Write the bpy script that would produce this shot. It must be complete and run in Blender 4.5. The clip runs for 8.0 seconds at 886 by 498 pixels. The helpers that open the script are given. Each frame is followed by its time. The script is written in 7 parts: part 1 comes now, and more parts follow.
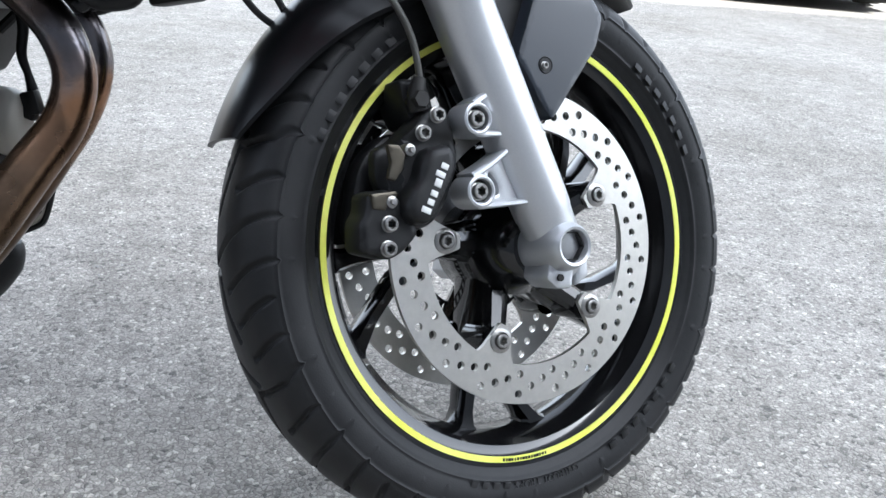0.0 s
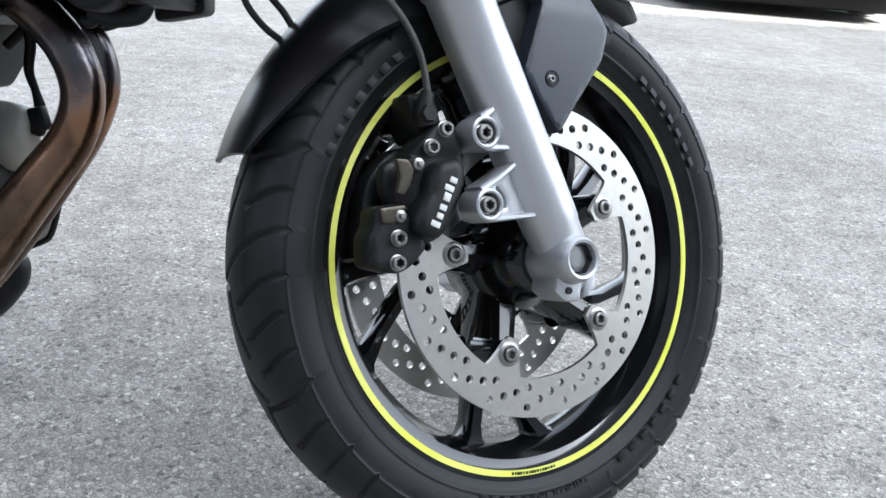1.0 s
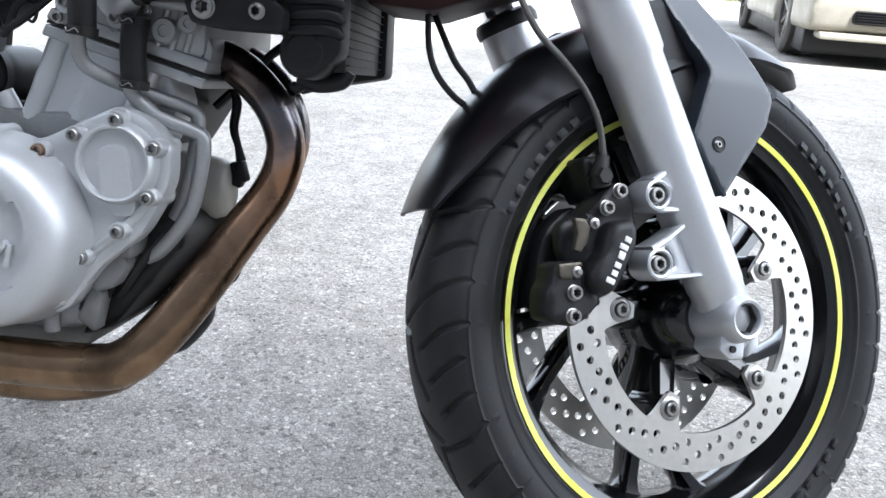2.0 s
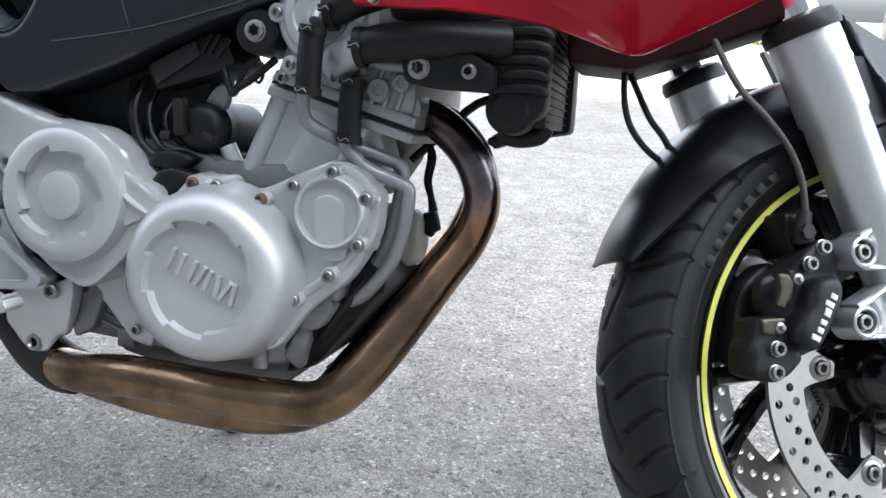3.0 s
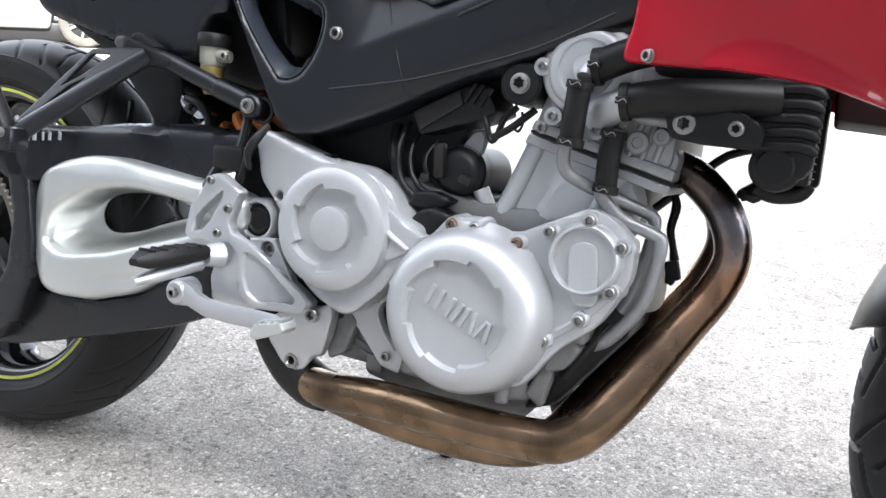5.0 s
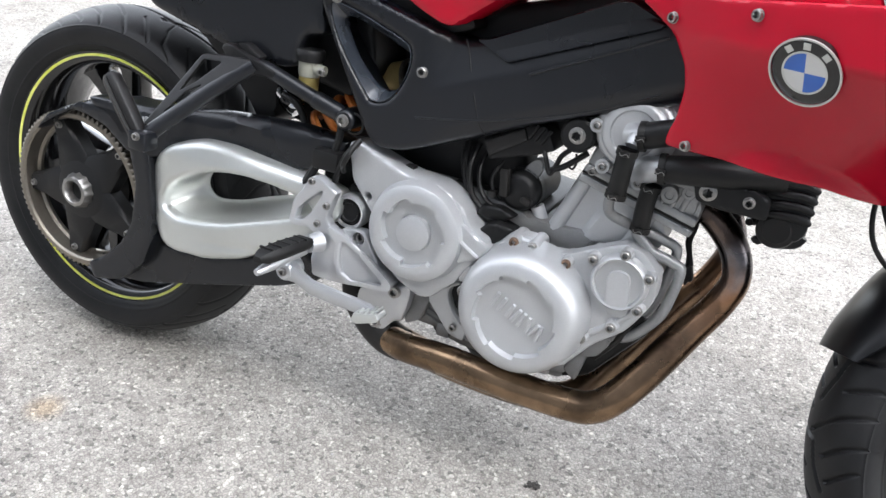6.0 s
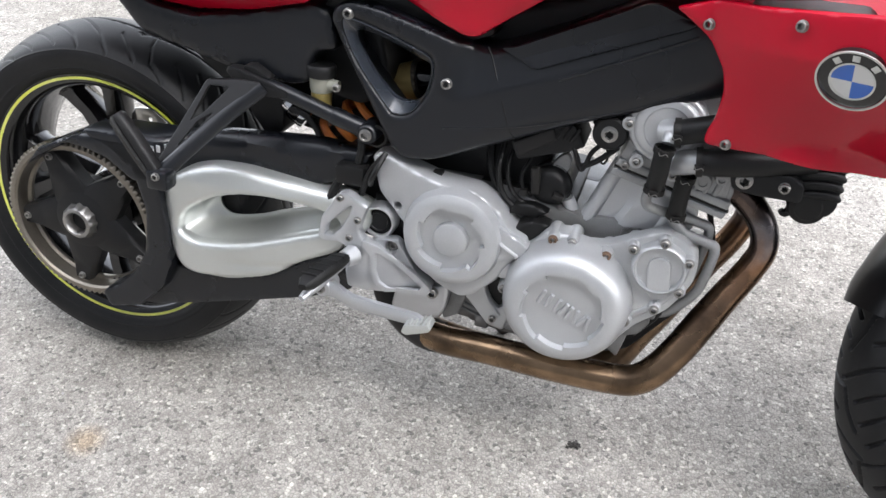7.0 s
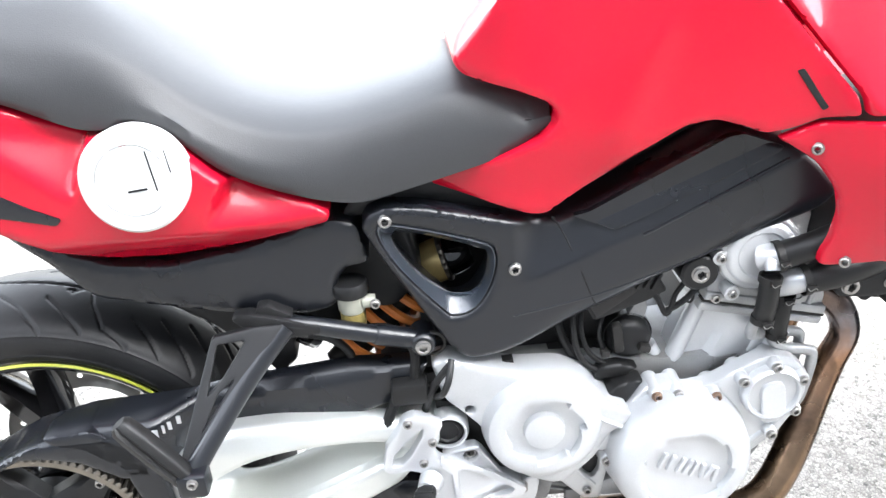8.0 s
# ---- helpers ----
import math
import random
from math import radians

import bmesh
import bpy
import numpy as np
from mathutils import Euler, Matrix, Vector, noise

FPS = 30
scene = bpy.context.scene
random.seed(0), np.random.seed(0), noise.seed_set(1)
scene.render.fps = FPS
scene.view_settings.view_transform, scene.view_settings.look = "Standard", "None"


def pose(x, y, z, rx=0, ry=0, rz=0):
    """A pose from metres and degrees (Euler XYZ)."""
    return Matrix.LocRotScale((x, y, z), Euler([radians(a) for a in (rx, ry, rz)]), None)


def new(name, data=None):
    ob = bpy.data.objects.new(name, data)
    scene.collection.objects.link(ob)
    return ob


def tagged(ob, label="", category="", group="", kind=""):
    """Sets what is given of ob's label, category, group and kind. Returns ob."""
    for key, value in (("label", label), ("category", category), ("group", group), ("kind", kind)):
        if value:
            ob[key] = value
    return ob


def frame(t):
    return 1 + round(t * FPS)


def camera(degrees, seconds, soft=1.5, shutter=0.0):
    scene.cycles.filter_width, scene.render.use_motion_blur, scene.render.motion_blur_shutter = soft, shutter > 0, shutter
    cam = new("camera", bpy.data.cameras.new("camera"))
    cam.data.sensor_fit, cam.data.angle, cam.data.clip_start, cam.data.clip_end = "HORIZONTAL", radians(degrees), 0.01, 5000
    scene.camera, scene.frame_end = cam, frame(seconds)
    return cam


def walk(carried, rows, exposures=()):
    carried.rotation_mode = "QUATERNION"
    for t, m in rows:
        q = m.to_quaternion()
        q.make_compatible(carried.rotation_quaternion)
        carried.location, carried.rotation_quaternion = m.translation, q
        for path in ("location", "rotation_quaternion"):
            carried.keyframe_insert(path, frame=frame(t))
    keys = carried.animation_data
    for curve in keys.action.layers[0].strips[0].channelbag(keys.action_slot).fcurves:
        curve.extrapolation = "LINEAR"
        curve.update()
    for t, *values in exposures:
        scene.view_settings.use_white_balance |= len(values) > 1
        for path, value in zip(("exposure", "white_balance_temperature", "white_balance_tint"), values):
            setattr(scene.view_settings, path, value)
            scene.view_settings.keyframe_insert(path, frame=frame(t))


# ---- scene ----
cam = camera(54.74, 8.0)
# seconds, eye (m), turn (degrees)
ROWS = [
    (0.0, 1.3703, -0.8027, 0.6309, 66.896, -4.420, -0.694),
    (0.5, 1.3705, -0.7937, 0.6279, 67.103, -4.031, -1.340),
    (1.0, 1.3603, -0.8016, 0.6318, 67.695, -4.199, -0.960),
    (1.5, 1.3344, -0.8274, 0.6456, 69.038, -4.160, 1.418),
    (2.0, 1.2887, -0.8487, 0.6496, 70.409, -3.753, 5.826),
    (2.2, 1.2707, -0.8579, 0.6521, 70.960, -3.501, 7.685),
    (3.3, 1.2027, -0.8933, 0.6527, 74.094, -2.610, 15.539),
    (3.5, 1.1943, -0.8979, 0.6540, 74.447, -2.763, 16.646),
    (4.0, 1.1783, -0.9068, 0.6588, 75.078, -3.084, 19.231),
    (4.5, 1.1543, -0.9226, 0.6631, 75.407, -2.827, 21.677),
    (5.0, 1.1323, -0.9403, 0.6786, 74.402, -2.686, 24.675),
    (5.2, 1.1248, -0.9481, 0.7133, 72.698, -2.811, 25.756),
    (6.3, 1.0649, -1.1212, 1.0891, 56.632, -4.678, 25.179),
    (6.5, 1.0404, -1.1263, 1.1120, 55.215, -3.833, 23.485),
    (7.0, 0.9007, -1.0856, 1.1482, 53.611, -1.172, 17.233),
    (7.5, 0.6787, -0.9935, 1.1793, 53.868, 1.351, 6.522),
    (8.0, 0.4911, -0.8584, 1.2342, 54.865, 3.441, -4.725),
]
EXPOSURES = [(t, stops, k, tint) for t, stops, k, tint in ((0.0, 2.65, 5800, 8), (1.0, 2.57, 5800, 8), (2.2, 2.97, 5850, 9), (3.5, 2.72, 6080, 10), (4.5, 2.96, 6180, 11), (5.1, 3.33, 6200, 11), (6.3, 3.04, 6330, 10), (7.0, 2.96, 6380, 11), (7.5, 3.28, 6380, 12), (8.0, 4.22, 6250, 9))]
walk(cam, [(t, pose(x, y, z, rx, ry, rz)) for t, x, y, z, rx, ry, rz in ROWS], EXPOSURES)

# ---- daylight: sun from behind the eye, over an added wall that shades the bike ----
SUN_UP, SUN_TURN = 40.0, -40.0
world = bpy.data.worlds.new("sky")
scene.world = world
world.use_nodes = True
wn = world.node_tree
sky = wn.nodes.new("ShaderNodeTexSky")
sky.sky_type, sky.sun_disc = "NISHITA", False
sky.sun_elevation, sky.sun_rotation = radians(SUN_UP), radians(180 + SUN_TURN)
sky.air_density, sky.dust_density, sky.ozone_density = 1.0, 4.0, 1.0
# a thin even haze takes most of the blue out of the sky
haze = wn.nodes.new("ShaderNodeHueSaturation")
haze.inputs["Saturation"].default_value = 0.22
wn.links.new(sky.outputs["Color"], haze.inputs["Color"])
wn.links.new(haze.outputs["Color"], wn.nodes["Background"].inputs["Color"])
wn.nodes["Background"].inputs["Strength"].default_value = 0.15
sun = new("sun", bpy.data.lights.new("sun", "SUN"))
sun.data.energy, sun.data.angle, sun.data.color = 3.0, radians(0.6), (1.0, 0.95, 0.88)
sun.matrix_world = pose(0, 0, 12, 90 - SUN_UP, 0, -SUN_TURN)


# ---- materials ----
def material(name, colour, rough=0.5, metal=0.0, grain=0.0, scale=60.0, bump=0.0, bump_scale=None, coat=0.0, second=None, patch=6.0, rough_var=0.12, spec=0.5):
    """Paint, plastic or metal with two scales of variation: patches (patch) and grain (scale)."""
    m = bpy.data.materials.new(name)
    m.use_nodes = True
    n, link = m.node_tree.nodes, m.node_tree.links.new
    b = n["Principled BSDF"]
    b.inputs["Metallic"].default_value = metal
    b.inputs["Coat Weight"].default_value = coat
    b.inputs["Coat Roughness"].default_value = 0.04
    b.inputs["Specular IOR Level"].default_value = spec
    co = n.new("ShaderNodeTexCoord")
    big, small = n.new("ShaderNodeTexNoise"), n.new("ShaderNodeTexNoise")
    big.inputs["Scale"].default_value, small.inputs["Scale"].default_value = patch, scale
    big.inputs["Detail"].default_value, small.inputs["Detail"].default_value = 5.0, 3.0
    link(co.outputs["Object"], big.inputs["Vector"])
    link(co.outputs["Object"], small.inputs["Vector"])
    mix = n.new("ShaderNodeMix")
    mix.data_type = "RGBA"
    other = second or tuple(c * (1 - grain) for c in colour)
    mix.inputs["A"].default_value, mix.inputs["B"].default_value = (*colour, 1), (*other, 1)
    ramp = n.new("ShaderNodeMapRange")
    ramp.inputs["From Min"].default_value, ramp.inputs["From Max"].default_value = 0.35, 0.75
    link(big.outputs["Fac"], ramp.inputs["Value"])
    link(ramp.outputs["Result"], mix.inputs["Factor"])
    fine = n.new("ShaderNodeMix")
    fine.data_type, fine.blend_type = "RGBA", "MULTIPLY"
    fine.inputs["Factor"].default_value = min(1.0, grain * 1.5)
    link(mix.outputs["Result"], fine.inputs["A"])
    grey = n.new("ShaderNodeMapRange")
    grey.inputs["To Min"].default_value, grey.inputs["To Max"].default_value = 0.55, 1.4
    link(small.outputs["Fac"], grey.inputs["Value"])
    link(grey.outputs["Result"], fine.inputs["B"])
    link(fine.outputs["Result"], b.inputs["Base Color"])
    rr = n.new("ShaderNodeMapRange")
    rr.inputs["To Min"].default_value, rr.inputs["To Max"].default_value = max(0.02, rough - rough_var), min(1.0, rough + rough_var)
    link(big.outputs["Fac"], rr.inputs["Value"])
    link(rr.outputs["Result"], b.inputs["Roughness"])
    if bump:
        bn, tex = n.new("ShaderNodeBump"), n.new("ShaderNodeTexNoise")
        tex.inputs["Scale"].default_value = bump_scale or scale * 4
        tex.inputs["Detail"].default_value = 2.0
        link(co.outputs["Object"], tex.inputs["Vector"])
        link(tex.outputs["Fac"], bn.inputs["Height"])
        bn.inputs["Strength"].default_value, bn.inputs["Distance"].default_value = 0.6, bump
        link(bn.outputs["Normal"], b.inputs["Normal"])
    return m


def asphalt_material():
    m = bpy.data.materials.new("asphalt")
    m.use_nodes = True
    n, link = m.node_tree.nodes, m.node_tree.links.new
    b = n["Principled BSDF"]
    b.inputs["Roughness"].default_value = 0.85
    b.inputs["Specular IOR Level"].default_value = 0.3
    co = n.new("ShaderNodeTexCoord")
    warp = n.new("ShaderNodeTexNoise")
    warp.inputs["Scale"].default_value = 90
    off = n.new("ShaderNodeVectorMath")
    off.operation, off.inputs["Scale"].default_value = "SCALE", 0.010
    link(co.outputs["Object"], warp.inputs["Vector"])
    link(warp.outputs["Color"], off.inputs[0])
    add = n.new("ShaderNodeVectorMath")
    link(co.outputs["Object"], add.inputs[0])
    link(off.outputs["Vector"], add.inputs[1])
    cells, edge, fines = (n.new("ShaderNodeTexVoronoi") for _ in range(3))
    edge.feature = "DISTANCE_TO_EDGE"
    for v, s in ((cells, 165), (edge, 165), (fines, 480)):
        v.inputs["Scale"].default_value = s
        link(add.outputs["Vector"], v.inputs["Vector"])
    bw = n.new("ShaderNodeSeparateColor")
    link(cells.outputs["Color"], bw.inputs["Color"])
    stone = n.new("ShaderNodeValToRGB")
    e = stone.color_ramp.elements
    e[0].position, e[0].color = 0.0, (0.15, 0.145, 0.138, 1)
    e[1].position, e[1].color = 1.0, (0.58, 0.555, 0.51, 1)
    for p, c in ((0.10, 0.28), (0.5, 0.355), (0.88, 0.40), (0.96, 0.50)):
        k = e.new(p)
        k.color = (c * 0.99, c * 0.945, c * 0.872, 1)
    link(bw.outputs["Red"], stone.inputs["Fac"])
    fb = n.new("ShaderNodeSeparateColor")
    link(fines.outputs["Color"], fb.inputs["Color"])
    fr = n.new("ShaderNodeMapRange")
    fr.inputs["To Min"].default_value, fr.inputs["To Max"].default_value = 0.80, 1.18
    link(fb.outputs["Green"], fr.inputs["Value"])
    m1 = n.new("ShaderNodeMix")
    m1.data_type, m1.blend_type = "RGBA", "MULTIPLY"
    m1.inputs["Factor"].default_value = 1.0
    link(stone.outputs["Color"], m1.inputs["A"])
    link(fr.outputs["Result"], m1.inputs["B"])
    # tar between the stones
    er = n.new("ShaderNodeMapRange")
    er.inputs["From Max"].default_value, er.inputs["To Min"].default_value = 0.16, 0.62
    link(edge.outputs["Distance"], er.inputs["Value"])
    m2 = n.new("ShaderNodeMix")
    m2.data_type, m2.blend_type = "RGBA", "MULTIPLY"
    m2.inputs["Factor"].default_value = 1.0
    link(m1.outputs["Result"], m2.inputs["A"])
    link(er.outputs["Result"], m2.inputs["B"])
    # scattered holes where a stone has come out
    pits = n.new("ShaderNodeTexVoronoi")
    pits.inputs["Scale"].default_value = 52
    link(add.outputs["Vector"], pits.inputs["Vector"])
    pr, pk, pm = n.new("ShaderNodeMapRange"), n.new("ShaderNodeSeparateColor"), n.new("ShaderNodeMath")
    pr.inputs["From Min"].default_value, pr.inputs["From Max"].default_value = 0.34, 0.20
    link(pits.outputs["Distance"], pr.inputs["Value"])
    link(pits.outputs["Color"], pk.inputs["Color"])
    pm.operation, pm.inputs[1].default_value = "GREATER_THAN", 0.80
    link(pk.outputs["Blue"], pm.inputs[0])
    hole = n.new("ShaderNodeMath")
    hole.operation = "MULTIPLY"
    link(pr.outputs["Result"], hole.inputs[0])
    link(pm.outputs["Value"], hole.inputs[1])
    m2b = n.new("ShaderNodeMix")
    m2b.data_type, m2b.blend_type = "RGBA", "MULTIPLY"
    m2b.inputs["B"].default_value = (0.42, 0.42, 0.43, 1)
    link(hole.outputs["Value"], m2b.inputs["Factor"])
    link(m2.outputs["Result"], m2b.inputs["A"])
    # worn and stained areas, warm and cool
    big, mid = n.new("ShaderNodeTexNoise"), n.new("ShaderNodeTexNoise")
    big.inputs["Scale"].default_value, big.inputs["Detail"].default_value = 1.6, 6
    mid.inputs["Scale"].default_value, mid.inputs["Detail"].default_value = 14, 4
    for t in (big, mid):
        link(co.outputs["Object"], t.inputs["Vector"])
    tone = n.new("ShaderNodeValToRGB")
    t = tone.color_ramp.elements
    t[0].position, t[0].color = 0.3, (0.78, 0.76, 0.72, 1)
    t[1].position, t[1].color = 0.7, (1.12, 1.10, 1.08, 1)
    link(big.outputs["Fac"], tone.inputs["Fac"])
    mt = n.new("ShaderNodeMapRange")
    mt.inputs["From Min"].default_value, mt.inputs["From Max"].default_value = 0.3, 0.7
    mt.inputs["To Min"].default_value, mt.inputs["To Max"].default_value = 0.82, 1.14
    link(mid.outputs["Fac"], mt.inputs["Value"])
    m3, m4 = n.new("ShaderNodeMix"), n.new("ShaderNodeMix")
    for k in (m3, m4):
        k.data_type, k.blend_type = "RGBA", "MULTIPLY"
        k.inputs["Factor"].default_value = 1.0
    link(m2b.outputs["Result"], m3.inputs["A"])
    link(tone.outputs["Color"], m3.inputs["B"])
    link(m3.outputs["Result"], m4.inputs["A"])
    link(mt.outputs["Result"], m4.inputs["B"])
    # one rusty drip mark
    spot = n.new("ShaderNodeVectorMath")
    spot.operation, spot.inputs[1].default_value = "DISTANCE", (0.049, -0.313, 0.0)
    link(add.outputs["Vector"], spot.inputs[0])
    sr = n.new("ShaderNodeMapRange")
    sr.inputs["From Min"].default_value, sr.inputs["From Max"].default_value = 0.042, 0.012
    sr.inputs["To Max"].default_value = 0.55
    link(spot.outputs["Value"], sr.inputs["Value"])
    m5 = n.new("ShaderNodeMix")
    m5.data_type, m5.blend_type = "RGBA", "MULTIPLY"
    m5.inputs["B"].default_value = (0.95, 0.70, 0.42, 1)
    link(sr.outputs["Result"], m5.inputs["Factor"])
    link(m4.outputs["Result"], m5.inputs["A"])
    link(m5.outputs["Result"], b.inputs["Base Color"])
    bump = n.new("ShaderNodeBump")
    bump.inputs["Strength"].default_value, bump.inputs["Distance"].default_value = 0.75, 0.0045
    hm = n.new("ShaderNodeMath")
    hm.operation = "MULTIPLY"
    link(er.outputs["Result"], hm.inputs[0])
    link(bw.outputs["Green"], hm.inputs[1])
    link(hm.outputs["Value"], bump.inputs["Height"])
    link(bump.outputs["Normal"], b.inputs["Normal"])
    return m


def exhaust_material():
    """Bronze heat-tinted steel, with blue near the ports and dark grime."""
    m = material("heated_steel", (0.235, 0.172, 0.122), rough=0.27, metal=1.0, grain=0.6, scale=55, bump=0.0004, second=(0.040, 0.031, 0.026), patch=15, rough_var=0.2)
    n, link = m.node_tree.nodes, m.node_tree.links.new
    b = n["Principled BSDF"]
    co = n.new("ShaderNodeTexCoord")
    sep = n.new("ShaderNodeSeparateXYZ")
    link(co.outputs["Object"], sep.inputs["Vector"])
    wob = n.new("ShaderNodeTexNoise")
    wob.inputs["Scale"].default_value, wob.inputs["Detail"].default_value = 18, 4
    link(co.outputs["Object"], wob.inputs["Vector"])
    add = n.new("ShaderNodeMath")
    add.operation, add.inputs[1].default_value = "MULTIPLY_ADD", 0.14
    link(wob.outputs["Fac"], add.inputs[0])
    link(sep.outputs["Z"], add.inputs[2])
    band = n.new("ShaderNodeValToRGB")
    e = band.color_ramp.elements
    e[0].position, e[0].color = 0.30, (1.25, 1.15, 1.0, 1)
    e[1].position, e[1].color = 0.64, (0.30, 0.28, 0.28, 1)
    for p, c in ((0.36, (1.05, 0.96, 0.88)), (0.44, (1.2, 1.06, 0.98)), (0.49, (1.55, 1.20, 1.0)), (0.53, (0.85, 1.1, 1.65)), (0.58, (0.6, 0.62, 0.75))):
        k = e.new(p)
        k.color = (*c, 1)
    link(add.outputs["Value"], band.inputs["Fac"])
    mul = n.new("ShaderNodeMix")
    mul.data_type, mul.blend_type = "RGBA", "MULTIPLY"
    mul.inputs["Factor"].default_value = 1.0
    old = b.inputs["Base Color"].links[0].from_socket
    link(old, mul.inputs["A"])
    link(band.outputs["Color"], mul.inputs["B"])
    link(mul.outputs["Result"], b.inputs["Base Color"])
    return m


M_ASPHALT = asphalt_material()
M_RUBBER = material("tyre_rubber", (0.0085, 0.0087, 0.0095), 0.48, 0, 0.4, 160, 0.0002, second=(0.0165, 0.0166, 0.0172), patch=16, spec=0.26)
M_SIDEWALL = material("sidewall_rubber", (0.031, 0.031, 0.032), 0.6, 0, 0.2, 200, spec=0.3)
M_GLOSS = material("gloss_black_paint", (0.006, 0.006, 0.0066), 0.12, 0, 0.2, 80, coat=0.3, rough_var=0.06, spec=0.5)
M_SATIN = material("satin_black_plastic", (0.0050, 0.0058, 0.0080), 0.29, 0, 0.2, 500, 0.00005, second=(0.0075, 0.0086, 0.0115), spec=0.48)
M_MATT = material("matt_black_plastic", (0.0070, 0.0070, 0.0075), 0.46, 0, 0.25, 300, 0.0002, second=(0.011, 0.011, 0.0114), spec=0.3)
M_DARK = material("dark_metal", (0.022, 0.021, 0.020), 0.5, 0.3, 0.3, 120, 0.0003, spec=0.3)
M_CAST = material("painted_casting", (0.49, 0.500, 0.510), 0.33, 0.45, 0.14, 700, 0.00018, second=(0.44, 0.449, 0.457), patch=14)
# raw casting, kept darker to stand for shade between the engine's parts
M_CASTB = material("shaded_raw_casting", (0.21, 0.212, 0.214), 0.5, 0.4, 0.25, 500, 0.0003, second=(0.12, 0.118, 0.11), patch=18)
M_FORK = material("fork_paint", (0.55, 0.56, 0.575), 0.35, 0.66, 0.10, 600, 0.00012, second=(0.47, 0.48, 0.495))
M_SWING = material("polished_swingarm", (0.62, 0.635, 0.615), 0.40, 0.8, 0.06, 500, 0.00008, second=(0.55, 0.565, 0.54), rough_var=0.06)
M_STEEL = material("disc_steel", (0.64, 0.62, 0.58), 0.34, 0.95, 0.18, 160, 0.0001, second=(0.48, 0.465, 0.43), patch=10)
M_CHROME = material("chrome", (0.75, 0.76, 0.78), 0.08, 1.0, 0.03, 100, rough_var=0.03)
M_BOLT = material("zinc_bolt", (0.36, 0.35, 0.335), 0.32, 0.9, 0.3, 400)
M_RUST = material("rusty_bolt", (0.20, 0.13, 0.09), 0.6, 0.5, 0.4, 500)
M_YELLOW = material("reflective_tape", (0.70, 0.72, 0.08), 0.32, 0, 0.12, 200, second=(0.78, 0.80, 0.26), patch=9)
M_RED = material("red_lacquer", (0.44, 0.004, 0.020), 0.22, 0.0, 0.04, 900, coat=0.36, second=(0.36, 0.0035, 0.017), rough_var=0.05, spec=0.2)
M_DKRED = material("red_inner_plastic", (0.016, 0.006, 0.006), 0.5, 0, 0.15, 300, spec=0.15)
M_SEAT = material("seat_vinyl", (0.026, 0.0266, 0.028), 0.46, 0, 0.15, 350, 0.0004, bump_scale=900, second=(0.034, 0.0345, 0.036), spec=0.45)
M_ORANGE = material("orange_spring_paint", (0.62, 0.20, 0.045), 0.4, 0, 0.15, 150)
M_GOLD = material("gold_anodised", (0.62, 0.47, 0.20), 0.3, 0.4, 0.15, 120)
M_TANKPL = material("clouded_reservoir", (0.30, 0.30, 0.25), 0.35, 0, 0.1, 80)
M_FLUID = material("yellow_brake_fluid", (0.22, 0.17, 0.055), 0.3, 0, 0.1, 80)
M_WHITE = material("white_cap_paint", (0.62, 0.62, 0.605), 0.35, 0, 0.03, 200)
M_BLUE = material("blue_enamel", (0.02, 0.12, 0.50), 0.2, 0, 0.05, 200, coat=0.6)
M_HOSE = material("hose_rubber", (0.0060, 0.0060, 0.0062), 0.45, 0, 0.25, 200, 0.0002, second=(0.011, 0.0108, 0.0105), spec=0.3)
M_BRAID = material("braided_hose", (0.09, 0.088, 0.08), 0.45, 0.3, 0.5, 700, 0.0006)
M_SPRING = material("spring_steel", (0.085, 0.075, 0.058), 0.4, 0.8, 0.3, 200)
M_EXH = exhaust_material()
# the blue in this base colour stands for sky reflected in the wing
M_WING = material("sky_tinted_wing_plastic", (0.015, 0.019, 0.026), 0.30, 0, 0.10, 400, second=(0.019, 0.024, 0.031), spec=0.6, rough_var=0.04)
M_GUARD = material("mudguard_plastic", (0.004, 0.0042, 0.005), 0.30, 0, 0.2, 400, second=(0.006, 0.0063, 0.0072), spec=0.26, rough_var=0.05)
# cover plastic again, lighter and bluer, with sky sheen in the colour
M_SKYSHEEN = material("sky_sheen_black_plastic", (0.026, 0.031, 0.040), 0.27, 0, 0.08, 400, coat=0.5, second=(0.030, 0.036, 0.046), spec=0.8, rough_var=0.04)
M_CANISTER = material("pale_canister_paint", (0.48, 0.465, 0.42), 0.45, 0, 0.2, 80, second=(0.38, 0.36, 0.31), patch=20)
M_PIPE = material("grey_pipe_paint", (0.30, 0.305, 0.31), 0.4, 0.4, 0.2, 300, 0.0001, second=(0.22, 0.22, 0.22), patch=12)
M_HEAD = material("head_casting", (0.38, 0.385, 0.39), 0.45, 0.5, 0.2, 500, 0.0003, second=(0.28, 0.28, 0.275), patch=16)
M_DARKPLASTIC = material("worn_grey_plastic", (0.022, 0.021, 0.021), 0.5, 0, 0.2, 300, 0.0001, spec=0.3)
M_PULLEY = material("pulley_alloy", (0.24, 0.215, 0.18), 0.34, 0.85, 0.2, 160)
# white paint, its colour dimmed so full sun doesn't burn it out
M_CARWHITE = material("sun_dimmed_car_white", (0.15, 0.15, 0.146), 0.45, 0.0, 0.06, 60, coat=0.1, second=(0.13, 0.13, 0.125))
M_CARRIM = material("dusty_car_rim", (0.19, 0.18, 0.16), 0.45, 0.2, 0.2, 90, second=(0.13, 0.12, 0.105), patch=14)
